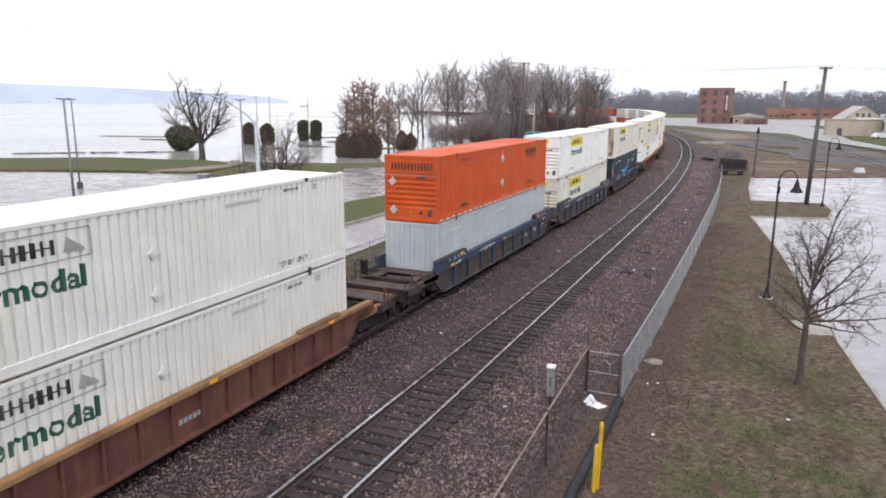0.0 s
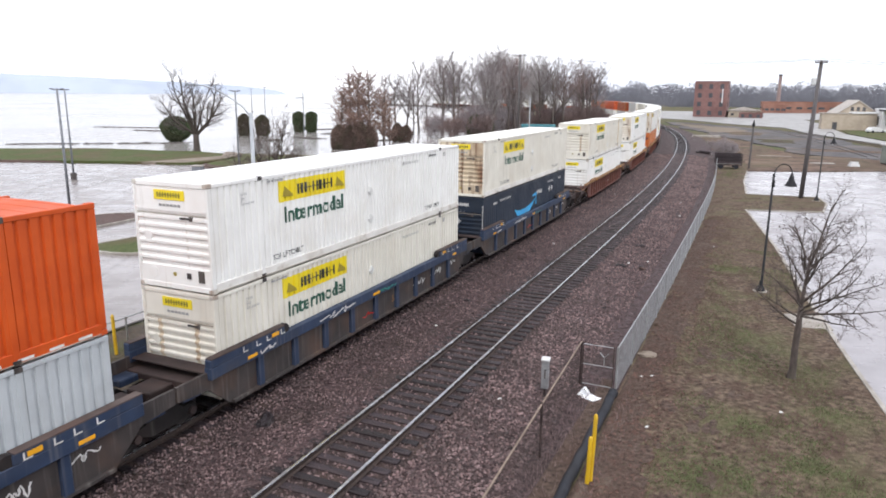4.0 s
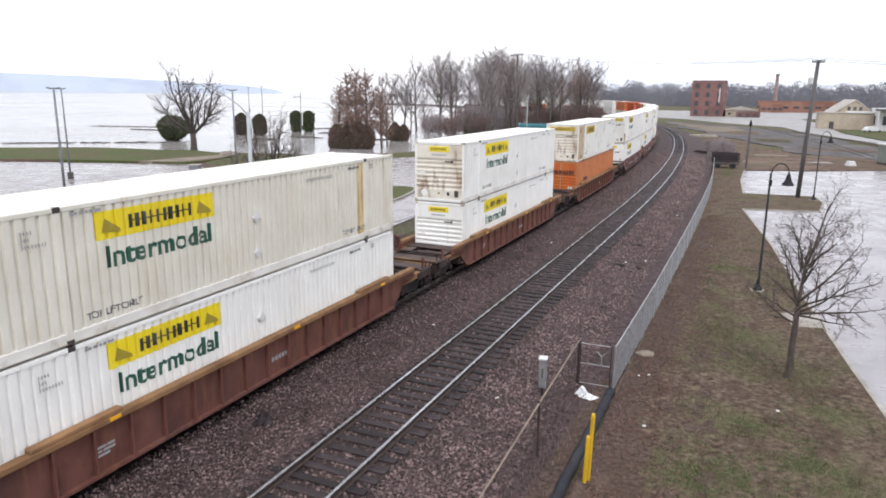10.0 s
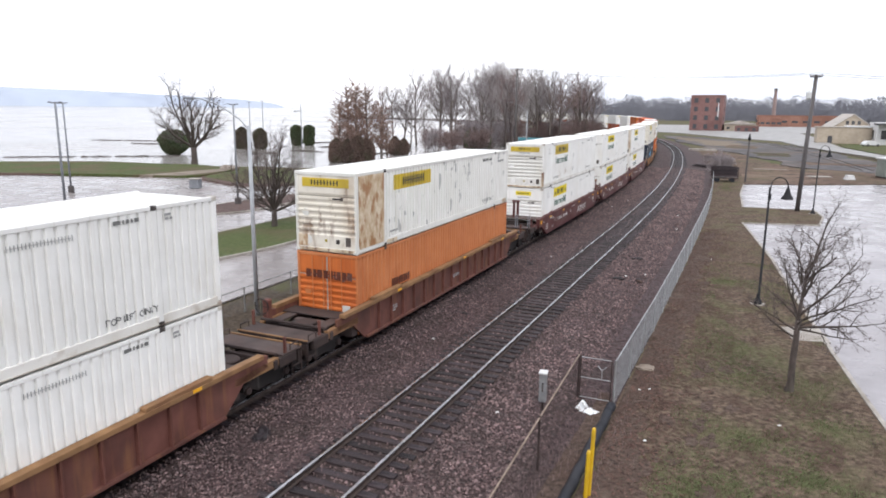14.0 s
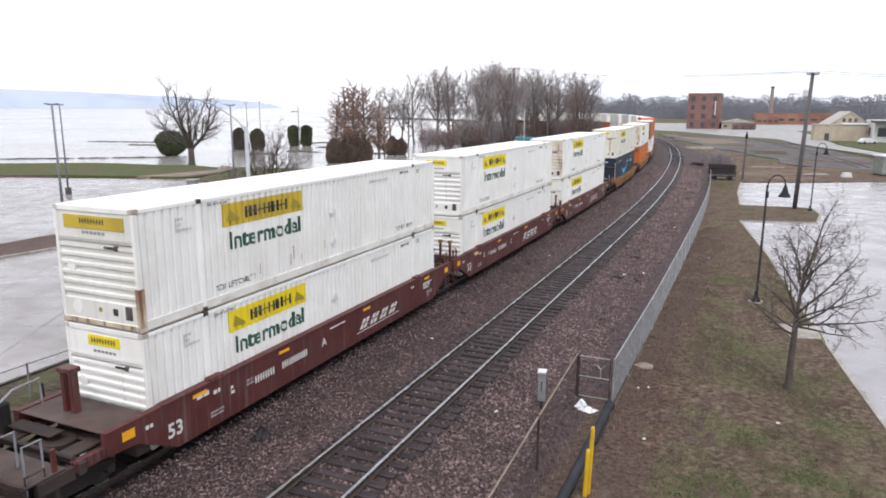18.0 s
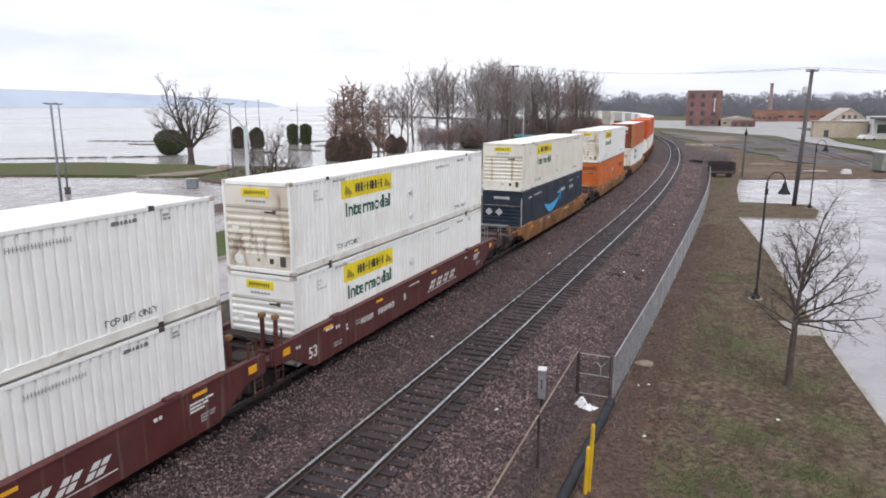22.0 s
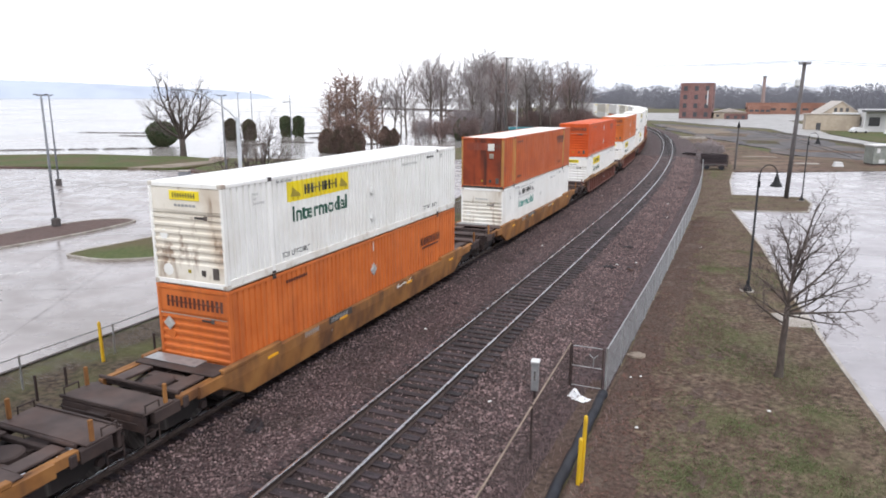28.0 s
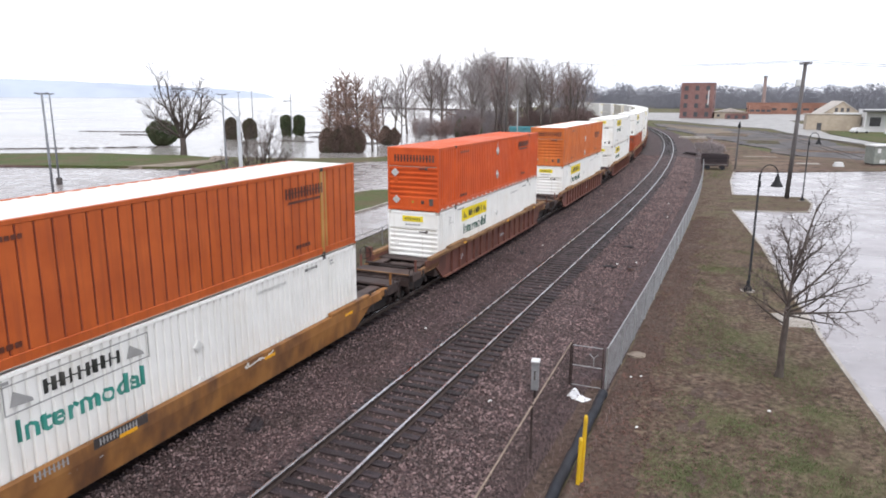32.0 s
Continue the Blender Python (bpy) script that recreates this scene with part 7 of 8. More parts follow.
# grove by the water
kinds = [bare_tree("bare_tree", "tall bare riverside tree", "tree", TALL_TREE, 16.5, 0.3, 40 + i, M["bark"], mat, "riverside grove") for i, mat in enumerate((M["twig"], M["twig"], M["pale_twig"], M["twig"], M["red_twig"], M["twig"]))]
rng = random.Random(5)
spots = []
for i in range(58):
    y = 126 + 128 * (i + rng.random()) / 58
    edge_x = float(np.interp(y, (126, 150, 175, 205, 222, 235, 258), (-43, -41, -35.5, -31.5, -35, -45, -62)))
    x = edge_x - rng.random() ** 1.4 * (26 + 0.1 * (y - 126))
    spots.append((x, y))
for i, (x, y) in enumerate(spots):
    k = float(np.interp(y, (126, 138, 150, 225), (0.6, 0.7, 0.92, 0.9)))
    m = pose(x, y, -1.1, 0, 0, rng.uniform(0, 360)) @ Matrix.Scale(k * rng.uniform(0.82, 1.08), 4)
    if i < len(kinds):
        kinds[i].matrix_basis = pose(-48 - 3 * i, 150 + 9 * i, -1.1)
    else:
        copy_thing(kinds[i % len(kinds)], m)
for x, y, k in ((-67, 130, 0.7), (-64.8, 131.5, 0.66), (-62.6, 133, 0.68), (-60, 131, 0.58), (-57.6, 134, 0.5)):
    copy_thing(kinds[int(k * 100) % len(kinds)], pose(x, y, -1.1, 0, 0, x * 37) @ Matrix.Scale(k, 4))
low = [brush("russet bare riverside thicket", 5.5, 9, 70 + i, mat) for i, mat in enumerate((M["red_twig"], M["twig"], M["red_twig"]))]
for i in range(46):
    y = 120 + 112 * (i + rng.random()) / 46
    edge_x = float(np.interp(y, (120, 150, 175, 205, 222, 235), (-43, -41, -35, -31, -34, -44)))
    m = pose(edge_x - rng.random() * 17, y, -1.0, 0, 0, rng.uniform(0, 360)) @ Matrix.Scale(rng.uniform(0.7, 1.4), 4)
    if i < 3:
        low[i].matrix_basis = pose(-46 - 4 * i, y, -1.0)
    else:
        copy_thing(low[i % 3], m)
# low shrubs by the fence end
thin = brush("low bare brown shrub by the fence end", 3.4, 8, 91, M["twig"], 1.2)
thin.matrix_basis = pose(9.4, 96, LOT, 0, 0, 20)
copy_thing(thin, pose(6.5, 118, LOT, 0, 0, 140) @ Matrix.Scale(0.5, 4))

# evergreens standing at the flood's edge
for label, h, w, seed, mat, taper, spots in (
        ("dark rounded evergreen standing in flood water", 5.0, 5.3, 3, M["cedar"], 0.55, [(-90.3, 88.4, 1)]),
        ("clipped columnar dark evergreen standing in flood water", 5.2, 2.5, 5, M["cedar"], 0.86, [(-89.1, 126.8, 1), (-86.5, 128.4, 1)]),
        ("bronzed columnar evergreen by the flood", 5.0, 3.0, 8, M["bronze"], 0.72, [(-91.2, 109.5, 1), (-87.8, 111.5, 0.96)]),
        ("russet columnar evergreen at the flood's edge", 5.4, 3.3, 9, M["russet"], 0.6, [(-52.2, 87.4, 0.8), (-50.6, 88.2, 0.95), (-48.9, 88.8, 1.1), (-47.6, 89.8, 1.0), (-49.6, 90.2, 0.9), (-52.4, 109, 0.9), (-51.2, 110.6, 0.8)]),
        ("dark green cedar at the grove's foot", 5.5, 3.6, 12, M["cedar"], 0.5, [(-44.5, 131, 1), (-43, 134, 0.9)])):
    first = None
    for i, (x, y, k) in enumerate(spots):
        m = pose(x, y, -1.0, 0, 0, 77 * i) @ Matrix.Scale(k, 4)
        if first:
            copy_thing(first, m)
        else:
            first = evergreen(label, h, w, seed, mat, taper, 9000 if w < 4 else 16000, 0.3)
            first.matrix_basis = m
CYPRESS = dict(levels=3, solid=0, kids=(46, 9, 7), first=(0.2, 0.1), fork=(42, 72), shrink=(0.22, 0.38), bend=0.07, lift=0.05, least=0.012)
tall = bare_tree("cypress_tree", "bare russet cypress with a spire crown", "tree", CYPRESS, 12.6, 0.24, 61, M["bark"], M["russet_twig"], "cypresses by the flood")
tall.matrix_basis = pose(-49.8, 90.4, -1.0)
for x, y, k in ((-53.2, 89.6, 0.78), (-51.6, 90.2, 0.94), (-48.2, 91.6, 0.96), (-46.6, 93.2, 0.74), (-45.9, 94, 0.55)):
    copy_thing(tall, pose(x, y, -1.0, 0, 0, x * 31) @ Matrix.Scale(k, 4))


def far_woods():
    """The distant tree line behind the town."""
    rng = np.random.default_rng(21)
    s = Shape()
    for i in range(620):
        a = radians(-14 + 60 * i / 620 + rng.normal(0, 0.1))
        d = rng.uniform(600, 960)
        x, y = EYE[0] + d * math.sin(a), EYE[1] + d * math.cos(a)
        h = rng.uniform(15, 23) * d / 760 * (1 + 0.3 * noise.noise((i * 0.05, 1, 0)))
        w = h * rng.uniform(0.45, 0.7)
        for j in range(270):
            t = rng.random() ** 1.75
            ang, rr = rng.random() * math.tau, w * math.sqrt(rng.random()) * math.sin(math.pi * min(0.98, 0.34 + 0.6 * t)) ** 0.8
            bx, by, bz = x + rr * math.cos(ang), y + rr * math.sin(ang), h * 0.9 * t - 1
            up, q, tilt = h * rng.uniform(0.06, 0.13), h * rng.uniform(0.008, 0.026) * (1.25 - 0.7 * t), rng.normal(0, 0.35)
            s.add([(bx - q, by, bz), (bx + q, by - q, bz), (bx, by + q, bz), (bx + tilt * up, by, bz + up)], [(0, 1, 3), (1, 2, 3), (2, 0, 3)])
    tagged(new("far_woods", mesh_of("far_woods", s, M["far_wood"], solve=False)), "winter woods behind the town, grey-blue haze in their colour", "woods", kind="stuff")


far_woods()


# ---- fences ----
def chain_link(parent, a, b, z0, z1, gap=0.07, r=0.0032, wire=None):
    """Woven wire between two plan points: two families of slanted wires."""
    a, b = Vector((*a, 0)), Vector((*b, 0))
    run, h = (b - a).length, z1 - z0
    d = (b - a) / run
    s = Shape()
    for lean in (1, -1):
        t = -h
        while t < run + h:
            lo, hi = (t, t + h * lean) if lean == 1 else (t + h, t)
            p, q = (lo, z0), (hi, z1)
            if lean == -1:
                p, q = (t + h, z0), (t, z1)
            u0, u1 = p[0], q[0]
            k0 = max(0.0, min(1.0, ((0 if u1 > u0 else run) - u0) / (u1 - u0)))
            k1 = max(0.0, min(1.0, ((run if u1 > u0 else 0) - u0) / (u1 - u0)))
            if k1 - k0 > 0.02:
                e = [a + d * (u0 + (u1 - u0) * k) + Vector((0, 0, p[1] + (q[1] - p[1]) * k)) for k in (k0, k1)]
                s.tube(e, r, 3, False)
            t += gap * 1.414
    return part("wire_mesh", s, wire or M["mesh_wire"], parent, "grey woven wire", solve=False)


def fence(label, points, z0, h, bays, post_mat, rail_mat, gap=0.07, mesh=True, r=0.0032, wire=None):
    f = thing("chain_link_fence", label, "fence")
    for (x0, y0), (x1, y1) in zip(points, points[1:]):
        n = max(1, round(math.hypot(x1 - x0, y1 - y0) / bays))
        for i in range(n):
            x, y = x0 + (x1 - x0) * i / n, y0 + (y1 - y0) * i / n
            part("post", Shape().tube([(x, y, z0 - 0.2), (x, y, z0 + h + 0.03), (x, y, z0 + h + 0.06)], [0.032, 0.032, 0.015], 8), post_mat, f)
        part("top_rail", Shape().tube([(x0, y0, z0 + h), (x1, y1, z0 + h)], 0.024, 8), rail_mat, f)
        if mesh:
            chain_link(f, (x0, y0), (x1, y1), z0 + 0.03, z0 + h - 0.01, gap, r, wire)
    x, y = points[-1]
    part("post", Shape().tube([(x, y, z0 - 0.2), (x, y, z0 + h + 0.05)], 0.04, 8), post_mat, f)
    return f


V = LOT + 0.02
fence("long grey chain-link fence along the railway verge", [(10.5, 5.7), (10.6, 14), (10.6, 26), (10.5, 40), (10.36, 50), (10.05, 60), (9.6, 70), (9.12, 78.5)], V, 1.46, 3.0, M["galv"], M["galv"], 0.075, r=0.0048)
fence("near chain-link fence with a tan top rail", [(9.36, 5.75), (9.52, 0.8), (9.7, -4.2), (9.9, -11)], V, 1.5, 4.9, M["dirty_deck"], M["tan_rail"], 0.085, r=0.0022, wire=M["dirty_deck"])
fence("low grey chain-link fence beside the river car park", [(-6.7, -12), (-6.6, -1.3), (-6.5, 2.2), (-6.6, 5.5), (-6.6, 40)], LOT, 1.08, 3.5, M["galv"], M["galv"], 0.085, r=0.0022)
gate = thing("fence_gate", "small grey pipe gate across the fence gap", "gate")
for x in (9.42, 10.38):
    part("upright", Shape().tube([(x, 5.74, V), (x, 5.74, V + 1.46)], 0.018, 8), M["dirty_deck"], gate)
for z in (0.12, 0.78, 1.44):
    part("crossbar", Shape().tube([(9.42, 5.74, V + z), (10.38, 5.74, V + z)], 0.016, 8), M["galv"], gate)
chain_link(gate, (9.44, 5.74), (10.36, 5.74), V + 0.14, V + 1.42, 0.085, 0.0014, M["dirty_deck"])
latch = part("latch", Shape().tube([(10.1, 5.7, V + 0.8), (10.1, 5.68, V + 1.1), (9.97, 5.68, V + 1.24)], 0.018, 6).tube([(10.1, 5.68, V + 1.1), (10.23, 5.68, V + 1.24)], 0.018, 6), M["galv"], gate, "forked grey latch")

# ---- small things by the fence ----
box = thing("signal_box", "small grey metal box on a post beside the ballast", "equipment box", m=pose(8.62, 4.3, -0.62, 0, 0, 8))
part("post", Shape().tube([(0, 0, -0.2), (0, 0, 0.6)], 0.035, 8), M["dirty_deck"], box)
part("cabinet", Shape().box(-0.11, 0.11, -0.13, 0.13, 0.42, 1.32, 0.02), M["galv"], box, "grey metal cabinet")
part("lid", Shape().box(-0.13, 0.13, -0.15, 0.15, 1.31, 1.37, 0.015), M["white_wall"], box, "pale lid")
part("label_mark", bars([[0.05], [0.05], [0.05], [0.05]], 0.05), M["dark_panel"], box, m=Matrix(((1, 0, 0, -0.02), (0, 0, -1, -0.134), (0, 1, 0, 1.0), (0, 0, 0, 1))), solve=False)
for x, y, h in ((10.94, 0.28, 1.74), (10.89, 0.14, 1.22)):
    b = thing("bollard", "yellow painted steel guard post in the grass", "bollard", "yellow guard posts", pose(x, y, V, 0, 1.5, 0))
    part("pipe", Shape().tube([(0, 0, -0.2), (0, 0, h - 0.05), (0, 0, h)], [0.05, 0.05, 0.035], 14), M["safety_yellow"], b, smooth=False)
    part("cap", Shape().tube([(0, 0, h), (0, 0, h + 0.025)], [0.045, 0.02], 12), M["safety_yellow"], b)
for x, y, h in ((-6.25, 1.46, 1.42),):
    b = thing("bollard", "yellow painted steel guard post by the low fence", "bollard", "yellow guard posts", pose(x, y, LOT, 0, -1, 0))
    part("pipe", Shape().tube([(0, 0, -0.2), (0, 0, h - 0.05), (0, 0, h)], [0.06, 0.06, 0.04], 12), M["safety_yellow"], b)
    part("cap", Shape().tube([(0, 0, h), (0, 0, h + 0.025)], [0.045, 0.02], 12), M["safety_yellow"], b)
cab = thing("utility_cabinet", "small grey utility cabinet by the low fence", "utility cabinet", m=pose(-6.15, 6.2, LOT))
part("cabinet", Shape().box(-0.24, 0.24, -0.18, 0.18, -0.1, 1.0, 0.03), M["galv"], cab)
part("lid", Shape().box(-0.27, 0.27, -0.21, 0.21, 0.99, 1.06, 0.02), M["galv"], cab)
for x, y, h in ((-5.4, -1.7, 0.9), (-5.5, -0.6, 0.75), (-5.3, 2.9, 0.8)):
    stake = thing("marker_stake", "short dark rusted stake beside the track", "stake", "stakes by the track", pose(x, y, LOT - 0.1))
    part("stake", Shape().box(-0.04, 0.04, -0.03, 0.03, -0.2, h, 0.008), M["dirty_deck"], stake)
pipe = thing("drain_pipe", "long black plastic drain pipe along the fence", "pipe")
pts = [(10.5 - 0.012 * (i % 3), -11 + i * 0.42, V + 0.11 + 0.015 * math.sin(i)) for i in range(40)]
part("barrel", Shape().tube(pts, [0.135 + 0.006 * (i % 2) for i in range(40)], 12), M["rubber"], pipe, smooth=True)
part("end_collar", Shape().tube([(10.49, 5.3, V + 0.11), (10.49, 5.42, V + 0.11)], 0.15, 12), M["rubber"], pipe)


def crumpled(name, label, category, size, m, mat, seed, flat=0.5):
    bm = bmesh.new()
    bmesh.ops.create_icosphere(bm, subdivisions=3, radius=1)
    for v in bm.verts:
        n1 = noise.noise(v.co * 2.1 + Vector((seed, 0, 0)))
        n2 = noise.noise(v.co * 5.3 + Vector((0, seed, 0)))
        v.co *= 1 + 0.35 * n1 + 0.22 * abs(n2)
        v.co.z = max(-0.25, v.co.z)
        v.co = Vector((v.co.x * size[0], v.co.y * size[1], (v.co.z + 0.25) * size[2] * flat * 2))
    me = bpy.data.meshes.new(name)
    bm.to_mesh(me)
    bm.free()
    me.materials.append(mat)
    ob = new(name, me)
    ob.matrix_basis = m
    return tagged(ob, label, category)


def plastic_sheet():
    """A stiff white sheet, folded over along one side."""
    s = Shape()
    rows = []
    for i in range(13):
        row = []
        for j in range(9):
            u, w = i / 12, j / 8
            x, y = (u - 0.5) * (0.62 + 0.14 * w), (w - 0.5) * (0.46 - 0.08 * u)
            z = 0.03 + 0.05 * abs(noise.noise((x * 4, y * 4, 2))) + 0.16 * max(0.0, 0.45 - u) * w + (0.03 if 0.42 < u < 0.55 else 0)
            row.append((x, y, z))
        rows.append(row)
    s.loft(rows)
    s.loft([[(-0.3 + 0.3 * u, 0.06 + 0.16 * w - 0.1 * u, 0.16 + 0.07 * math.sin(3 * u + w)) for w in (0, 0.35, 0.7, 1)] for u in (0, 0.25, 0.5, 0.75, 1)])
    ob = new("plastic_sheet", mesh_of("plastic_sheet", s, M["plastic_bag"]))
    ob.matrix_basis = pose(9.82, 4.95, V + 0.0, 0, 0, -22)
    tagged(ob, "white folded plastic sheet lying on the soil", "plastic sheet")


plastic_sheet()
rng = random.Random(77)
for x, y in ((11.05, 7.35), (11.35, 7.55), (11.75, 3.75), (15.2, 6.4), (7.6, 3.1), (3.1, 8.3), (11.9, 30)):
    crumpled("litter", "scrap of pale litter on the ground", "litter", (0.055, 0.04, 0.03), pose(x, y, (V if x > 10.4 else -0.28) - 0.005, 0, 0, rng.uniform(0, 360)), M["litter"], rng.random() * 9)
pad = crumpled("stone_slab", "flat pale stone lying in the grass", "stone", (0.3, 0.25, 0.12), pose(10.95, 9.4, V - 0.02, 0, 0, 20), M["tan_path"], 4)
for x, y, k in ((2.25, -0.95, 1.5), (7.75, 21.4, 1.2), (2.5, 22.8, 1.0), (7.9, 27, 1.0), (2.9, 12, 0.8)):
    crumpled("ballast_clod", "dark clod and broken tie scraps on the ballast", "debris", (0.3 * k, 0.14 * k, 0.1 * k), pose(x, y, -0.36, 0, 0, x * 50), M["tie"], x)


rng = random.Random(52)
for i in range(26):
    y = 12 + 66 * rng.random()
    k = rng.uniform(0.5, 1.2)
    off = line(y, GAP + rng.uniform(1.9, 3.6))[0]
    crumpled("ballast_clod", "dark clod of dirt on the ballast shoulder", "debris", (0.22 * k, 0.1 * k, 0.08 * k), pose(off.x, off.y, -0.42, 0, 0, rng.uniform(0, 360)), M["tie"] if i % 3 else M["bark_mulch"], i)
for i in range(9):
    y = 14 + 50 * rng.random()
    off = line(y, rng.uniform(1.9, 3.6) + (GAP if i % 2 else 0))[0]
    crumpled("litter", "scrap of pale litter on the ballast", "litter", (0.07, 0.05, 0.04), pose(off.x, off.y, -0.3 if i % 2 == 0 else -0.38, 0, 0, rng.uniform(0, 360)), M["litter"], i + 40)


# ---- posts, lamps, poles ----
def crook_lamp():
    """A black shepherd's-crook lamp with a bell shade."""
    lamp = thing("street_lamp", "black crook-topped street lamp with a bell shade", "street lamp", "black crook lamps", pose(14.55, 20.4, V))
    part("pole", Shape().tube([(0, 0, -0.1), (0, 0, 0.5), (0.02, 0, 0.52), (0.03, 0, 5.6)], [0.085, 0.085, 0.06, 0.045], 12), M["lamp_black"], lamp, smooth=True)
    part("base_plate", Shape().tube([(0, 0, 0), (0, 0, 0.12), (0, 0, 0.3)], [0.22, 0.2, 0.09], 16), M["lamp_black"], lamp)
    part("footing", Shape().tube([(0, 0, -0.3), (0, 0, 0.03)], 0.34, 18), M["kerb"], lamp, "round concrete footing")
    arc = [(0.03, 0, 5.1), (0.06, 0, 5.5)] + [(0.42 - 0.36 * math.cos(math.pi * i / 12), 0, 5.62 + 0.44 * math.sin(math.pi * i / 12)) for i in range(13)] + [(0.78, 0, 5.6)]
    part("crook", Shape().tube(arc, 0.026, 8), M["lamp_black"], lamp, smooth=True)
    part("bracket", Shape().box(-0.02, 0.12, -0.05, 0.05, 5.0, 5.3, 0.015), M["lamp_black"], lamp)
    head = part("shade", Shape().tube([(0.78, 0, z) for z in (5.66, 5.58, 5.56, 5.44, 5.3, 5.14, 5.08)], [0.045, 0.055, 0.08, 0.105, 0.15, 0.25, 0.27], 18, False), M["lamp_black"], lamp, "black bell-shaped shade", smooth=True)
    part("lens", Shape().tube([(0.78, 0, 5.11), (0.78, 0, 5.05)], [0.24, 0.12], 14), M["white_wall"], head, "pale lens")
    return lamp


lamp = crook_lamp()
copy_thing(lamp, pose(18.9, 54.8, V))


def utility_pole(label, base, top, cross, group=""):
    p = thing("utility_pole", label, "utility pole", group)
    b, t = Vector(base), Vector(top)
    part("pole", Shape().tube([b, b.lerp(t, 0.5), t], [0.2, 0.18, 0.15], 12), M["pole_wood"], p, smooth=True)
    for z, w in cross:
        c = b.lerp(t, z)
        part("crossarm", Shape().box(c.x - w, c.x + w, c.y - 0.2, c.y - 0.1, c.z - 0.06, c.z + 0.06, 0.01), M["pole_wood"], p)
        for x in (-0.9, -0.5, 0.5, 0.9):
            part("insulator", Shape().tube([(c.x + x * w, c.y - 0.15, c.z + 0.06), (c.x + x * w, c.y - 0.15, c.z + 0.12), (c.x + x * w, c.y - 0.15, c.z + 0.22)], [0.03, 0.07, 0.04], 8), M["grey_pole"], p)
    return p


utility_pole("tall leaning weathered wooden utility pole", (17.7, 56, V), (18.05, 56.1, 11.6), ((0.985, 0.5),))
utility_pole("tall wooden utility pole before the grove", (-25.4, 103.6, -1), (-25.4, 103.6, 15.2), ((0.985, 1.1),))
for z, y in ((11.6, 0), (11.75, 0.5)):
    a, b = Vector((18.05 - 0.5 + y, 56, z)), Vector((-25.4 + y, 103.5, 15.3))
    wire = tagged(new("overhead_wire", mesh_of("overhead_wire", Shape().tube([a.lerp(b, i / 16) - Vector((0, 0, 0.9 * 4 * (i / 16) * (1 - i / 16))) for i in range(17)], 0.012, 4), M["lamp_black"])), "thin dark overhead wire between poles", "wire", "overhead wires")
    b = Vector((70 + y, 40, 11))
    wire = tagged(new("overhead_wire", mesh_of("overhead_wire", Shape().tube([a.lerp(b, i / 12) - Vector((0, 0, 1.2 * 4 * (i / 12) * (1 - i / 12))) for i in range(13)], 0.012, 4), M["lamp_black"])), "thin dark overhead wire between poles", "wire", "overhead wires")
short = thing("signal_post", "short dark post with a pointed cap", "post", m=pose(12.8, 82.7, V))
part("pole", Shape().tube([(0, 0, -0.1), (0.05, 0, 5.3)], [0.13, 0.1], 10), M["pole_wood"], short)
part("cap", Shape().tube([(0.05, 0, 5.25), (0.05, 0, 5.5), (0.05, 0, 6.1)], [0.14, 0.2, 0.04], 10), M["lamp_black"], short, "dark pointed cap")


def lot_lamp(label, h):
    p = thing("parking_lamp", label, "parking lamp", "car park lamps")
    part("pole", Shape().tube([(0, 0, 0.5), (0, 0, h)], [0.1, 0.07], 10), M["grey_pole"], p, smooth=True)
    part("footing", Shape().tube([(0, 0, -1.2), (0, 0, 0.62), (0, 0, 0.68)], [0.3, 0.3, 0.26], 16), M["pole_wood"], p, "dark concrete footing")
    part("arm", Shape().box(-0.3, 0.3, -0.03, 0.04, h - 0.12, h - 0.02, 0.01), M["grey_pole"], p)
    for x in (-0.34, 0.34):
        part("lamp_head", Shape().box(x - 0.13, x + 0.13, -0.1, 0.1, h - 0.07, h + 0.02, 0.025), M["grey_pole"], p, "flat grey lamp head")
    return p


first = lot_lamp("grey car park lamp post with two heads", 9.25)
first.matrix_basis = pose(-30.5, 18.6, LOT, 0, 0, 35)
for x, y, k in ((-51.6, 35.4, 1.0), (-29.9, 35.9, 1.0), (-95.6, 117.7, 1.07), (-93.3, 119.6, 1.11)):
    copy_thing(first, pose(x, y, LOT, 0, 0, 35) @ Matrix.Scale(k, 4))


def cobra_lamp(x, y, z, h, reach, rise, turn):
    p = thing("street_lamp", "galvanised street lamp with a long curved arm", "street lamp", "galvanised street lamps", pose(x, y, z, 0, 0, turn))
    part("pole", Shape().tube([(0, 0, -0.2), (0, 0, h)], [0.105, 0.075], 10), M["pale_pole"], p, smooth=True)
    part("arm", Shape().tube([(0, 0, h - 0.15)] + [(-reach * t, 0, h + rise * math.sin(t * math.pi / 2)) for t in (0.15, 0.35, 0.6, 0.85, 1)], 0.034, 8), M["pale_pole"], p, smooth=True)
    part("lamp_head", Shape().box(-reach - 0.5, -reach + 0.05, -0.08, 0.08, h + rise - 0.05, h + rise + 0.04, 0.02), M["grey_pole"], p, "flat lamp head")


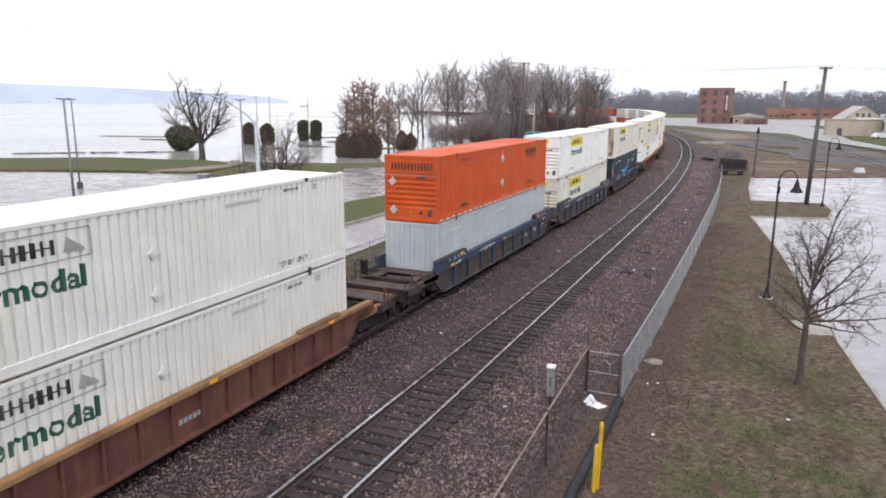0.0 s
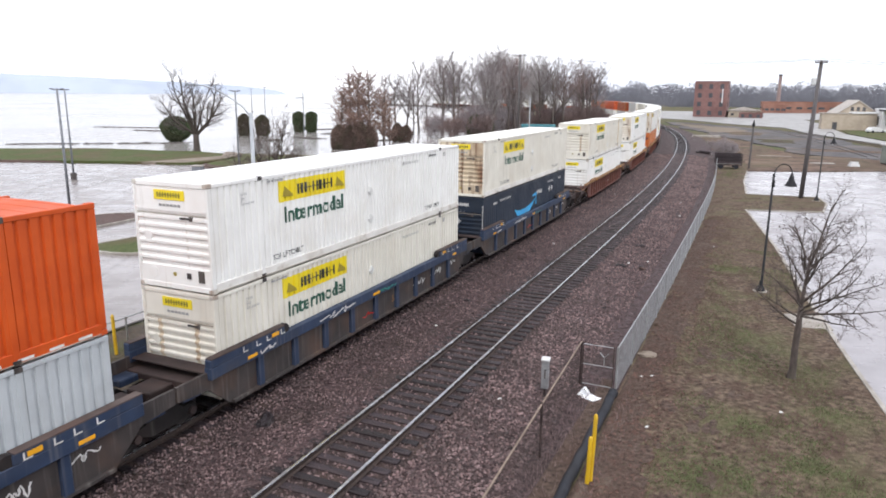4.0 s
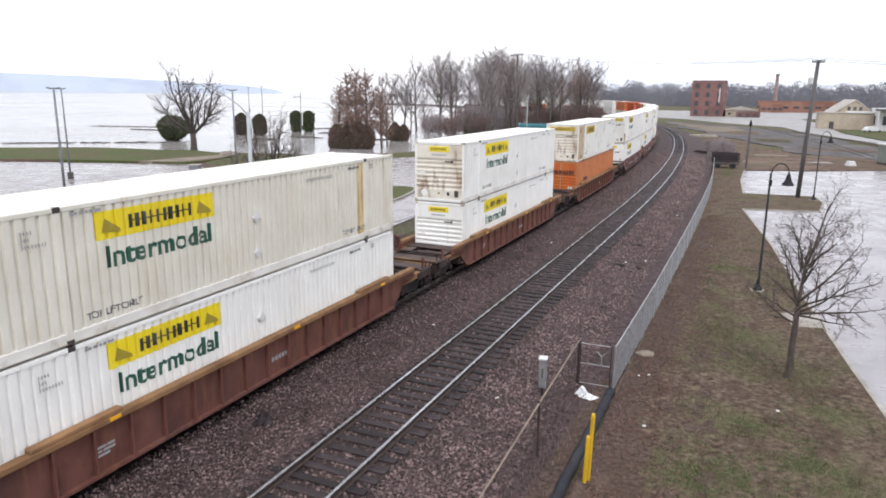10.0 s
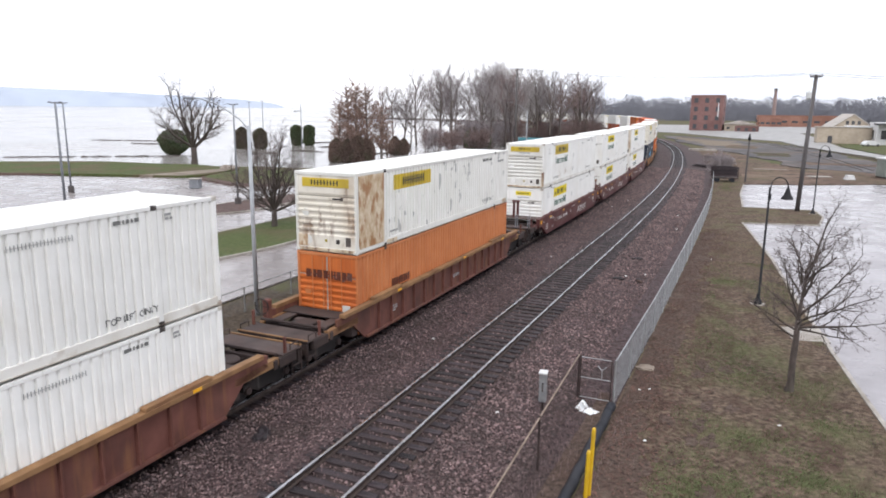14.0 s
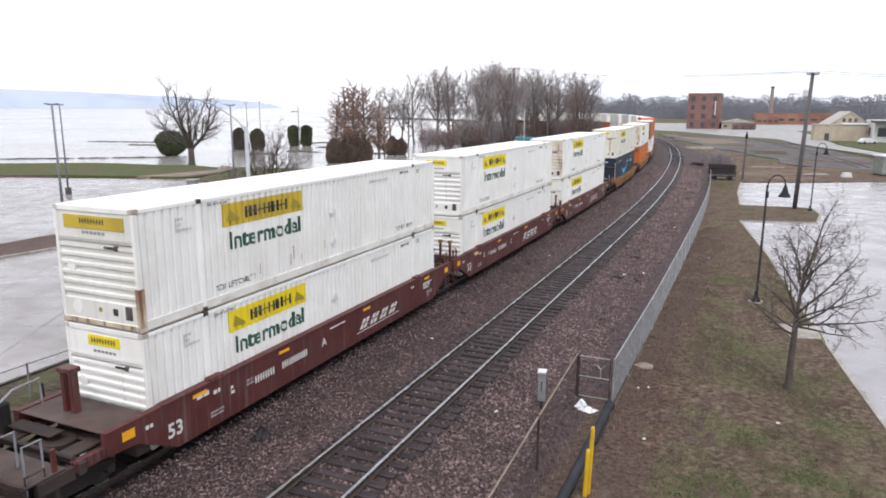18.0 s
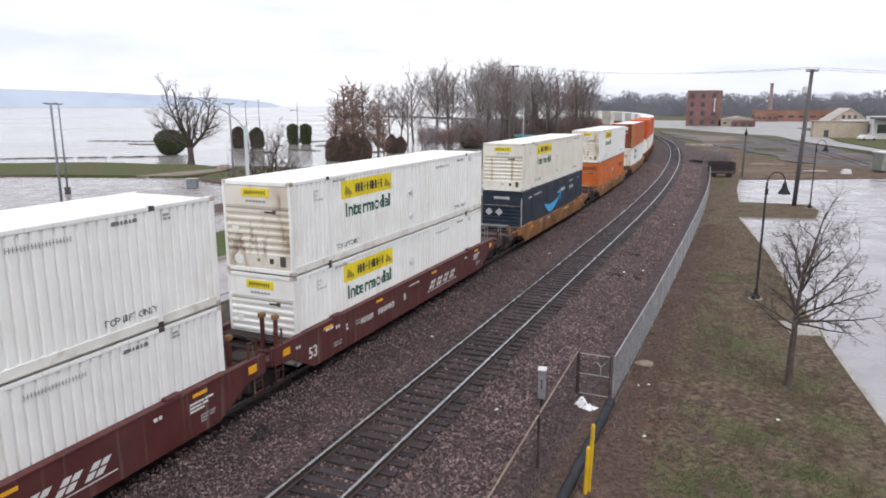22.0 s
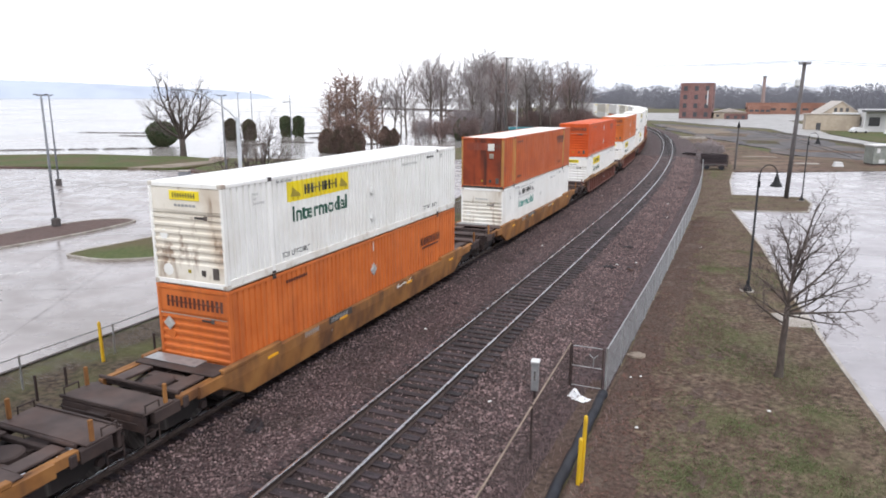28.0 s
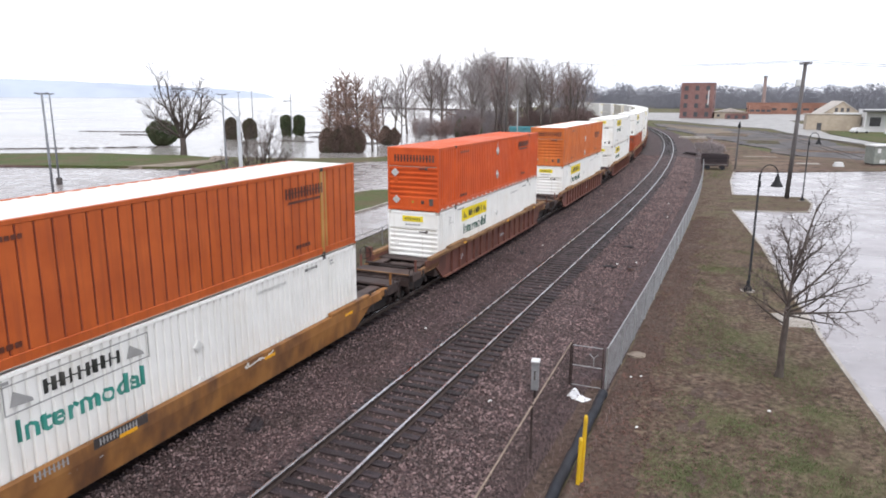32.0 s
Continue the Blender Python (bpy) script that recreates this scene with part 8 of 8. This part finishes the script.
cobra_lamp(-5.75, 8.75, LOT, 8.25, 2.6, 1.15, 8)
cobra_lamp(-23.5, 104.2, -1, 8.95, 3.2, 1.5, 8)
mast = thing("light_mast", "slim mast with a side arm out in the flood", "mast", m=pose(-87, 126, -1))
part("pole", Shape().tube([(0, 0, -1), (0, 0, 10)], [0.12, 0.07], 8), M["grey_pole"], mast)
part("arm", Shape().box(-1.6, 0.3, -0.05, 0.05, 8.2, 8.35, 0.01), M["grey_pole"], mast)
part("lamp_head", Shape().box(-2.0, -1.4, -0.15, 0.15, 8.1, 8.3, 0.03), M["grey_pole"], mast)


# ---- yard clutter ----
cart = thing("slatted_trailer", "dark slatted trailer parked at the fence end", "trailer", m=pose(10.3, 81.5, V, 0, 0, 8))
part("bed", Shape().box(-1.6, 1.6, -0.9, 0.9, 0.45, 0.6, 0.02), M["dark_panel"], cart)
for z in (0.72, 1.05, 1.38, 1.7):
    for y in (-0.9, 0.84):
        part("slat", Shape().box(-1.6, 1.6, y, y + 0.06, z, z + 0.2, 0.01), M["tie"], cart)
for x in (-1.55, 0, 1.5):
    for y in (-0.84, 0.78):
        part("stake", Shape().box(x, x + 0.08, y, y + 0.06, 0.5, 1.95, 0.01), M["tie"], cart)
for x in (-0.9, 0.9):
    for y in (-0.8, 0.8):
        part("wheel", Shape().tube([(x, y - 0.1, 0.3), (x, y + 0.1, 0.3)], 0.3, 14), M["rubber"], cart)
for x, y, l, w, h, mat, label in ((2.6, 153, 6, 2.2, 0.4, "kerb", "pale flat stack of boards"), (22, 95, 3.2, 1.4, 0.1, "kerb", "pale concrete lid in the soil"), (25.5, 92.5, 1.2, 1.0, 0.6, "white_wall", "small white utility cabinet"), (31.5, 103, 1.3, 1.1, 0.7, "white_wall", "small white utility cabinet"), (16, 105, 5, 2, 0.05, "tan_path", "worn old slab in the yard")):
    heap = thing("yard_stack", label, "stack", m=pose(x, y, LOT, 0, 0, 12))
    for i in range(3):
        part("layer", Shape().box(-l / 2 + 0.1 * i, l / 2 - 0.07 * i, -w / 2 + 0.05 * i, w / 2 - 0.04 * i, h * i / 3, h * (i + 1) / 3, 0.02), M[mat], heap)


cabin = thing("site_cabin", "grey-green site cabin with white panels and a pale roof", "cabin", m=pose(31.2, 98, LOT, 0, 0, 24))
part("body", Shape().box(-1.7, 1.7, -1.1, 1.1, 0.2, 2.6, 0.04), M["cabin_grey"], cabin)
part("roof", Shape().box(-1.85, 1.85, -1.25, 1.25, 2.6, 2.8, 0.04), M["white_wall"], cabin, "pale roof")
for x, z, w, h in ((-1.3, 1.7, 0.45, 0.6), (0.5, 1.4, 0.9, 0.7), (-0.9, 0.3, 0.8, 0.5)):
    part("panel", Shape().box(x, x + w, -1.13, -1.09, z, z + h, 0.01), M["white_wall"], cabin, "white panel")
part("skid", Shape().box(-1.6, 1.6, -1.0, 1.0, 0, 0.22), M["dark_panel"], cabin)
heap = thing("tie_heap", "tumbled heap of dark discarded ties", "stack", m=pose(6.6, 103, LOT, 0, 0, 10))
rng = random.Random(31)
for i in range(9):
    part("old_tie", Shape().box(-1.3, 1.3, -0.12, 0.12, -0.09, 0.09, 0.015), M["tie"], heap, m=pose(rng.uniform(-1.2, 1.2), rng.uniform(-0.5, 0.5), 0.1 + 0.16 * (i // 3), rng.uniform(-4, 4), rng.uniform(-5, 5), rng.uniform(-28, 28)))
bin_ = thing("litter_bin", "square grey litter bin with a pale lid on the pavement", "litter bin", m=pose(-43, 44.3, LOT, 0, 0, 20))
part("body", Shape().box(-0.55, 0.55, -0.45, 0.45, 0, 1.0, 0.05), M["grey_pole"], bin_)
part("lid", Shape().box(-0.6, 0.6, -0.5, 0.5, 1.0, 1.12, 0.03), M["kerb"], bin_, "pale buff lid")

# ---- buildings ----
def windows(parent, mesh_frame, mesh_pane, places):
    for m in places:
        w = part("window", mesh_frame, None, parent, m=m)
        part("pane", mesh_pane, None, w)


def window_meshes(w, h, frame_mat):
    f = Shape()
    for a, b, c, d in ((-w / 2, w / 2, 0, 0.12), (-w / 2, w / 2, h - 0.12, h), (-w / 2, -w / 2 + 0.12, 0.12, h - 0.12), (w / 2 - 0.12, w / 2, 0.12, h - 0.12), (-w / 2 + 0.12, w / 2 - 0.12, h / 2 - 0.05, h / 2 + 0.05)):
        f.box(a, b, -0.08, 0.1, c, d)
    return mesh_of("window", f, frame_mat), mesh_of("pane", Shape().box(-w / 2 + 0.1, w / 2 - 0.1, -0.03, 0.02, 0.1, h - 0.1), M["glass"])


def block(name, label, x, y, w, d, h, wall, roof, turn=0, floors=1, across=4, win=(1.4, 1.7), frame_mat=None, gable=0.0, eave=0.0):
    b = thing(name, label, "building", m=pose(x, y, LOT, 0, 0, turn))
    part("wall", Shape().box(-w / 2, w / 2, -d / 2, d / 2, -0.5, h), wall, b)
    if gable:
        s = Shape()
        k = eave
        s.add([(-w / 2 - k, -d / 2 - k, h), (w / 2 + k, -d / 2 - k, h), (w / 2 + k, d / 2 + k, h), (-w / 2 - k, d / 2 + k, h), (0, -d / 2 - k, h + gable), (0, d / 2 + k, h + gable)], [(0, 1, 4), (2, 3, 5), (1, 2, 5, 4), (3, 0, 4, 5), (0, 3, 2, 1)])
        part("roof", s, roof, b)
    else:
        part("roof", Shape().box(-w / 2 + 0.3, w / 2 - 0.3, -d / 2 + 0.3, d / 2 - 0.3, h - 0.4, h - 0.1), roof, b)
        cap = Shape()
        for a in ((-w / 2 - 0.1, w / 2 + 0.1, -d / 2 - 0.1, -d / 2 + 0.3), (-w / 2 - 0.1, w / 2 + 0.1, d / 2 - 0.3, d / 2 + 0.1), (-w / 2 - 0.1, -w / 2 + 0.3, -d / 2 + 0.3, d / 2 - 0.3), (w / 2 - 0.3, w / 2 + 0.1, -d / 2 + 0.3, d / 2 - 0.3)):
            cap.box(*a, h, h + 0.35)
        part("parapet", cap, wall, b)
    fm, pm = window_meshes(*win, frame_mat or M["slate"])
    places = []
    for f in range(floors):
        z = (h / floors) * f + (h / floors - win[1]) * 0.45
        for i in range(across):
            places.append(pose(-w / 2 + w * (i + 0.5) / across, -d / 2 - 0.03, z))
        for i in range(max(1, across // 2)):
            places.append(pose(w / 2 + 0.03, -d / 2 + d * (i + 0.5) / max(1, across // 2), z, 0, 0, 90))
            places.append(pose(-w / 2 - 0.03, -d / 2 + d * (i + 0.5) / max(1, across // 2), z, 0, 0, -90))
    windows(b, fm, pm, places)
    return b


tower = block("brick_mill", "dark red brick four-storey mill tower", -7.6, 318, 13.4, 10, 14.9, M["brick"], M["slate"], -3, 4, 3, (1.6, 2.0))
part("vent_pipe", Shape().box(4.6, 5.0, -5.3, -5.05, 6, 12, 0.02), M["white_wall"], tower, "pale downpipe")
block("brick_annex", "low red brick annex beside the mill", 9, 311, 9, 6, 1.9, M["brick"], M["slate"], -3, 1, 3, (1.3, 1.3))
block("shed", "low buff shed with a pale roof", 6, 320, 13, 9, 2.8, M["buff"], M["pale_roof"], 4, 1, 4, (1.2, 1.0), gable=1.6, eave=0.4)
block("brick_works", "long low orange brick works", 34, 440, 44, 24, 5.7, M["long_brick"], M["pale_roof"], 2, 1, 8, (3.0, 1.2))
block("brick_works", "low brick wing of the works", 19, 418, 11, 12, 4.2, M["long_brick"], M["slate"], 2, 1, 4, (2.0, 1.2))
stack = thing("chimney_stack", "tall slim brick works chimney", "chimney", m=pose(22.5, 565, -0.6))
part("shaft", Shape().tube([(0, 0, 0), (0, 0, 22), (0, 0, 24)], [1.6, 1.1, 1.15], 14), M["pale_brick"], stack)
part("cap", Shape().tube([(0, 0, 23.6), (0, 0, 24.6)], [1.4, 1.35], 14), M["slate"], stack)
# The tank's near-white colour stands for the haze of its distance.
tank = thing("water_tower", "distant slim water tower, its tank paled to stand for haze", "water tower", m=pose(55, 764, -0.6))
part("tank", Shape().tube([(0, 0, 19), (0, 0, 20.5), (0, 0, 26), (0, 0, 28.5)], [1.4, 2.6, 2.6, 0.3], 14), M["white_wall"], tank)
for a in range(4):
    part("leg", Shape().tube([(3 * math.cos(a * 1.57), 3 * math.sin(a * 1.57), 0), (2 * math.cos(a * 1.57), 2 * math.sin(a * 1.57), 20)], 0.3, 6), M["grey_pole"], tank)
church = thing("buff_hall", "buff hall with a gabled front behind a flat white-edged annex", "building", m=pose(36.5, 224, LOT, 0, 0, 6))
part("wall", Shape().box(-3.6, 6.2, -5.5, 9, -0.5, 4.6).add([(-3.6, -5.5, 4.6), (6.2, -5.5, 4.6), (1.3, -5.5, 8.0), (-3.6, -5.2, 4.6), (6.2, -5.2, 4.6), (1.3, -5.2, 8.0)], [(0, 1, 2), (5, 4, 3), (0, 2, 5, 3), (1, 4, 5, 2)]), M["buff"], church, "buff gable wall")
for sx in (-1, 1):
    part("roof_slope", Shape().add([(1.3, -5.9, 8.2), (1.3, 9.4, 8.2), (1.3 + sx * 5.3, 9.4, 4.5), (1.3 + sx * 5.3, -5.9, 4.5), (1.3, -5.9, 8.0), (1.3, 9.4, 8.0), (1.3 + sx * 5.3, 9.4, 4.3), (1.3 + sx * 5.3, -5.9, 4.3)], [(0, 1, 2, 3), (7, 6, 5, 4), (0, 3, 7, 4), (1, 5, 6, 2), (2, 6, 7, 3)]), M["pale_roof"], church, "pale shingle roof slope")
part("annex_wall", Shape().box(-8.4, 5.8, -9.5, -5.6, -0.4, 4.4), M["buff"], church)
part("annex_roof", Shape().box(-1.0, 6.0, -9.8, -5.65, 4.4, 4.9, 0.08), M["white_wall"], church, "white flat annex roof")
part("annex_roof", Shape().box(-8.8, -1.02, -9.7, -5.65, 4.4, 4.6, 0.05), M["pale_roof"], church, "pale flat annex roof")
part("annex_door", Shape().box(-5.6, -4.4, -9.58, -9.45, -0.2, 2.0, 0.02), M["slate"], church, "dark doorway")
for x in (-0.2, 1.3, 2.8):
    part("window", Shape().box(x - 0.4, x + 0.4, -5.56, -5.44, 5.1, 6.2, 0.02), M["slate"], church, "small dark gable window")
shop = block("white_canopy_shop", "white shop with a dark flat canopy", 50, 215, 14, 10, 5.6, M["white_wall"], M["slate"], 4, 1, 3, (2.6, 2.4))
part("canopy", Shape().box(-8, 8, -8, -5, 5.3, 5.8, 0.05), M["slate"], shop)
for x in (-7.6, -2.5, 2.5, 7.6):
    part("canopy_post", Shape().box(x - 0.15, x + 0.15, -7.9, -7.6, -0.2, 5.3), M["white_wall"], shop)
block("teal_shed", "teal sheet-metal shed beyond the train", -30, 131, 7, 4, 2.4, M["teal_sheet"], M["teal_sheet"], 20, 1, 2, (0.9, 0.8))


def parked_car(x, y, turn, mat, label):
    c = thing("car", label, "car", "parked cars", pose(x, y, LOT + 0.07, 0, 0, turn))
    prof = [(-2.2, 0.35), (-2.2, 0.75), (-1.9, 0.9), (-1.5, 1.4), (0.3, 1.45), (1.0, 0.95), (2.1, 0.8), (2.25, 0.5), (2.2, 0.3)]
    body = Shape().loft([[(px, py, pz) for px, pz in prof] for py in (-0.85, 0.85)], closed=True, caps=True)
    part("body", body, mat, c)
    part("windscreen", Shape().add([(0.35, -0.75, 1.4), (0.35, 0.75, 1.4), (1.0, 0.75, 1.0), (1.0, -0.75, 1.0)], [(0, 1, 2, 3)]), M["glass"], c)
    for px in (-1.35, 1.4):
        for py in (-0.82, 0.82):
            part("wheel", Shape().tube([(px, py - 0.1, 0.32), (px, py + 0.1, 0.32)], 0.32, 14), M["rubber"], c)


parked_car(47, 186, 10, M["white_wall"], "white car parked by the lawn")
parked_car(60, 192, 10, M["grey_pole"], "grey car parked by the lawn")
parked_car(40.5, 196, 30, M["white_wall"], "white car parked by the buff hall")


# ---- grass blades and fallen leaves on the verge ----
def tufts(name, label, count, mat, y0, y1, size, patchy, seed):
    rng = np.random.default_rng(seed)
    s = Shape()
    n = 0
    while n < count:
        y = y0 + (y1 - y0) * rng.random() ** 1.5
        x = (12.2 if name == "green_grass" else 10.7) + (np.interp(y, [-5, 6.5, 16, 32, 46], [19.5, 18.1, 16.9, 15.2, 13.3]) - (12.2 if name == "green_grass" else 10.7)) * rng.random()
        if patchy and noise.noise((x * 0.35, y * 0.35, seed)) < patchy:
            continue
        a, lean, h = rng.random() * math.tau, rng.normal(0, 0.6), size * rng.uniform(0.5, 1.3)
        dx, dy = math.cos(a) * 0.012, math.sin(a) * 0.012
        s.add([(x - dx, y - dy, V - 0.01), (x + dx, y + dy, V - 0.01), (x - dy * lean * 6, y + dx * lean * 6, V + h)], [(0, 1, 2)])
        n += 1
    tagged(new(name, mesh_of(name, s, mat, solve=False)), label, "grass", kind="stuff")


tufts("dry_grass", "dry straw-coloured winter grass blades", 20000, M["straw"], -4, 40, 0.055, -0.2, 1)
tufts("green_grass", "sparse green winter grass blades", 18000, M["blade"], -4, 30, 0.05, 0.12, 2)


def lush_grass():
    """Denser green clumps in the open part of the verge."""
    rng = np.random.default_rng(33)
    s = Shape()
    for cx, cy, rx, ry, count in ((14.9, 4.8, 1.3, 1.1, 4500), (15.9, 3.2, 1.2, 1.2, 4500), (13.6, 1.6, 1.2, 1.2, 4500), (15.2, 1.2, 1.9, 1.3, 7000), (14.4, 10.8, 1.1, 1.4, 2000), (16.4, 7.0, 0.8, 1.2, 1800), (13.2, 15, 0.9, 2.6, 2500), (12.6, 24, 0.8, 4.5, 2500), (10.9, 74, 0.8, 3.5, 4000)):
        for i in range(count):
            x, y = cx + rng.normal(0, rx * 0.6), cy + rng.normal(0, ry * 0.6)
            if noise.noise((x * 1.1, y * 1.1, 5)) + 0.6 * noise.noise((x * 3.1, y * 3.1, 8)) < rng.normal(0.0, 0.3) or x > np.interp(y, [-5, 6.5, 16, 32, 46, 60, 80], [19.5, 18.0, 16.8, 15.1, 13.2, 12.9, 12.6]):
                continue
            a, lean, h = rng.random() * math.tau, rng.normal(0, 0.6), rng.uniform(0.025, 0.075)
            dx, dy = math.cos(a) * 0.012, math.sin(a) * 0.012
            s.add([(x - dx, y - dy, V - 0.01), (x + dx, y + dy, V - 0.01), (x - dy * lean * 6, y + dx * lean * 6, V + h)], [(0, 1, 2)])
    tagged(new("lush_grass", mesh_of("lush_grass", s, M["blade"], solve=False)), "greener clumps of short grass in the verge", "grass", kind="stuff")


lush_grass()
rng = np.random.default_rng(9)
s = Shape()
for i in range(13000):
    y = -4 + 46 * rng.random() ** 1.4
    x = 10.7 + abs(rng.normal(0, 1.1)) if rng.random() < 0.72 else rng.uniform(10.7, 16.5)
    if x > 16.5:
        continue
    a, r = rng.random() * math.tau, rng.uniform(0.02, 0.06)
    c, d = math.cos(a) * r, math.sin(a) * r
    z = V + 0.012
    s.add([(x - c, y - d, z), (x + d * 0.6, y - c * 0.6, z + rng.uniform(0, 0.03)), (x + c, y + d, z + rng.uniform(0, 0.02)), (x - d * 0.6, y + c * 0.6, z + rng.uniform(0, 0.03))], [(0, 1, 2, 3)])
tagged(new("fallen_leaves", mesh_of("fallen_leaves", s, M["leaf_litter"], solve=False)), "scattered russet fallen leaves", "leaves", kind="stuff")

def litter_patches():
    """Uneven patches of matted dark leaves, thickest along the fence."""
    rng = random.Random(88)
    s = Shape()
    for i in range(330):
        y = -8 + 50 * rng.random() ** 1.25
        near = rng.random() < 0.62
        x = 10.75 + (abs(rng.gauss(0, 0.45)) if near else abs(rng.gauss(0, 2.3)))
        reach = 4.6 if y < 11 else 1.5
        if x > 10.75 + reach or y > 40:
            continue
        r = rng.uniform(0.16, 0.55) * (1.25 if near else 0.62)
        n = 22
        ring = []
        for j in range(n):
            a = math.tau * j / n
            rr = r * (1 + 0.75 * noise.noise((math.cos(a) * 1.3 + i * 3.7, math.sin(a) * 1.3, 1)) + 0.45 * noise.noise((math.cos(a) * 3.5 + i, math.sin(a) * 3.5, 6)))
            ring.append((max(10.64, x + rr * math.cos(a) * 0.8), y + rr * math.sin(a) * 1.5))
        s.add([(px, py, V + 0.004 + i * 0.00006) for px, py in ring], [tuple(range(n))])
    tagged(new("litter_patches", mesh_of("litter_patches", s, M["litter_soil"], solve=False)), "matted patches of dark fallen leaves along the fence", "leaf litter", kind="stuff")


litter_patches()

# dead weeds by the near fence
rng = np.random.default_rng(15)
s = Shape()
for i in range(1500):
    y = -6 + 12.5 * rng.random()
    x = 9.45 + abs(rng.normal(0, 0.45)) if rng.random() < 0.8 else 10.8 + abs(rng.normal(0, 0.3))
    a, h = rng.random() * math.tau, rng.uniform(0.06, 0.3)
    dx, dy, lx, ly = math.cos(a) * 0.008, math.sin(a) * 0.008, rng.normal(0, 0.09), rng.normal(0, 0.09)
    s.add([(x - dx, y - dy, V - 0.03), (x + dx, y + dy, V - 0.03), (x + lx, y + ly, V + h)], [(0, 1, 2)])
tagged(new("dead_weeds", mesh_of("dead_weeds", s, M["red_twig"], solve=False)), "reddish dead weed stalks along the near fence", "weeds", kind="stuff")


motions()
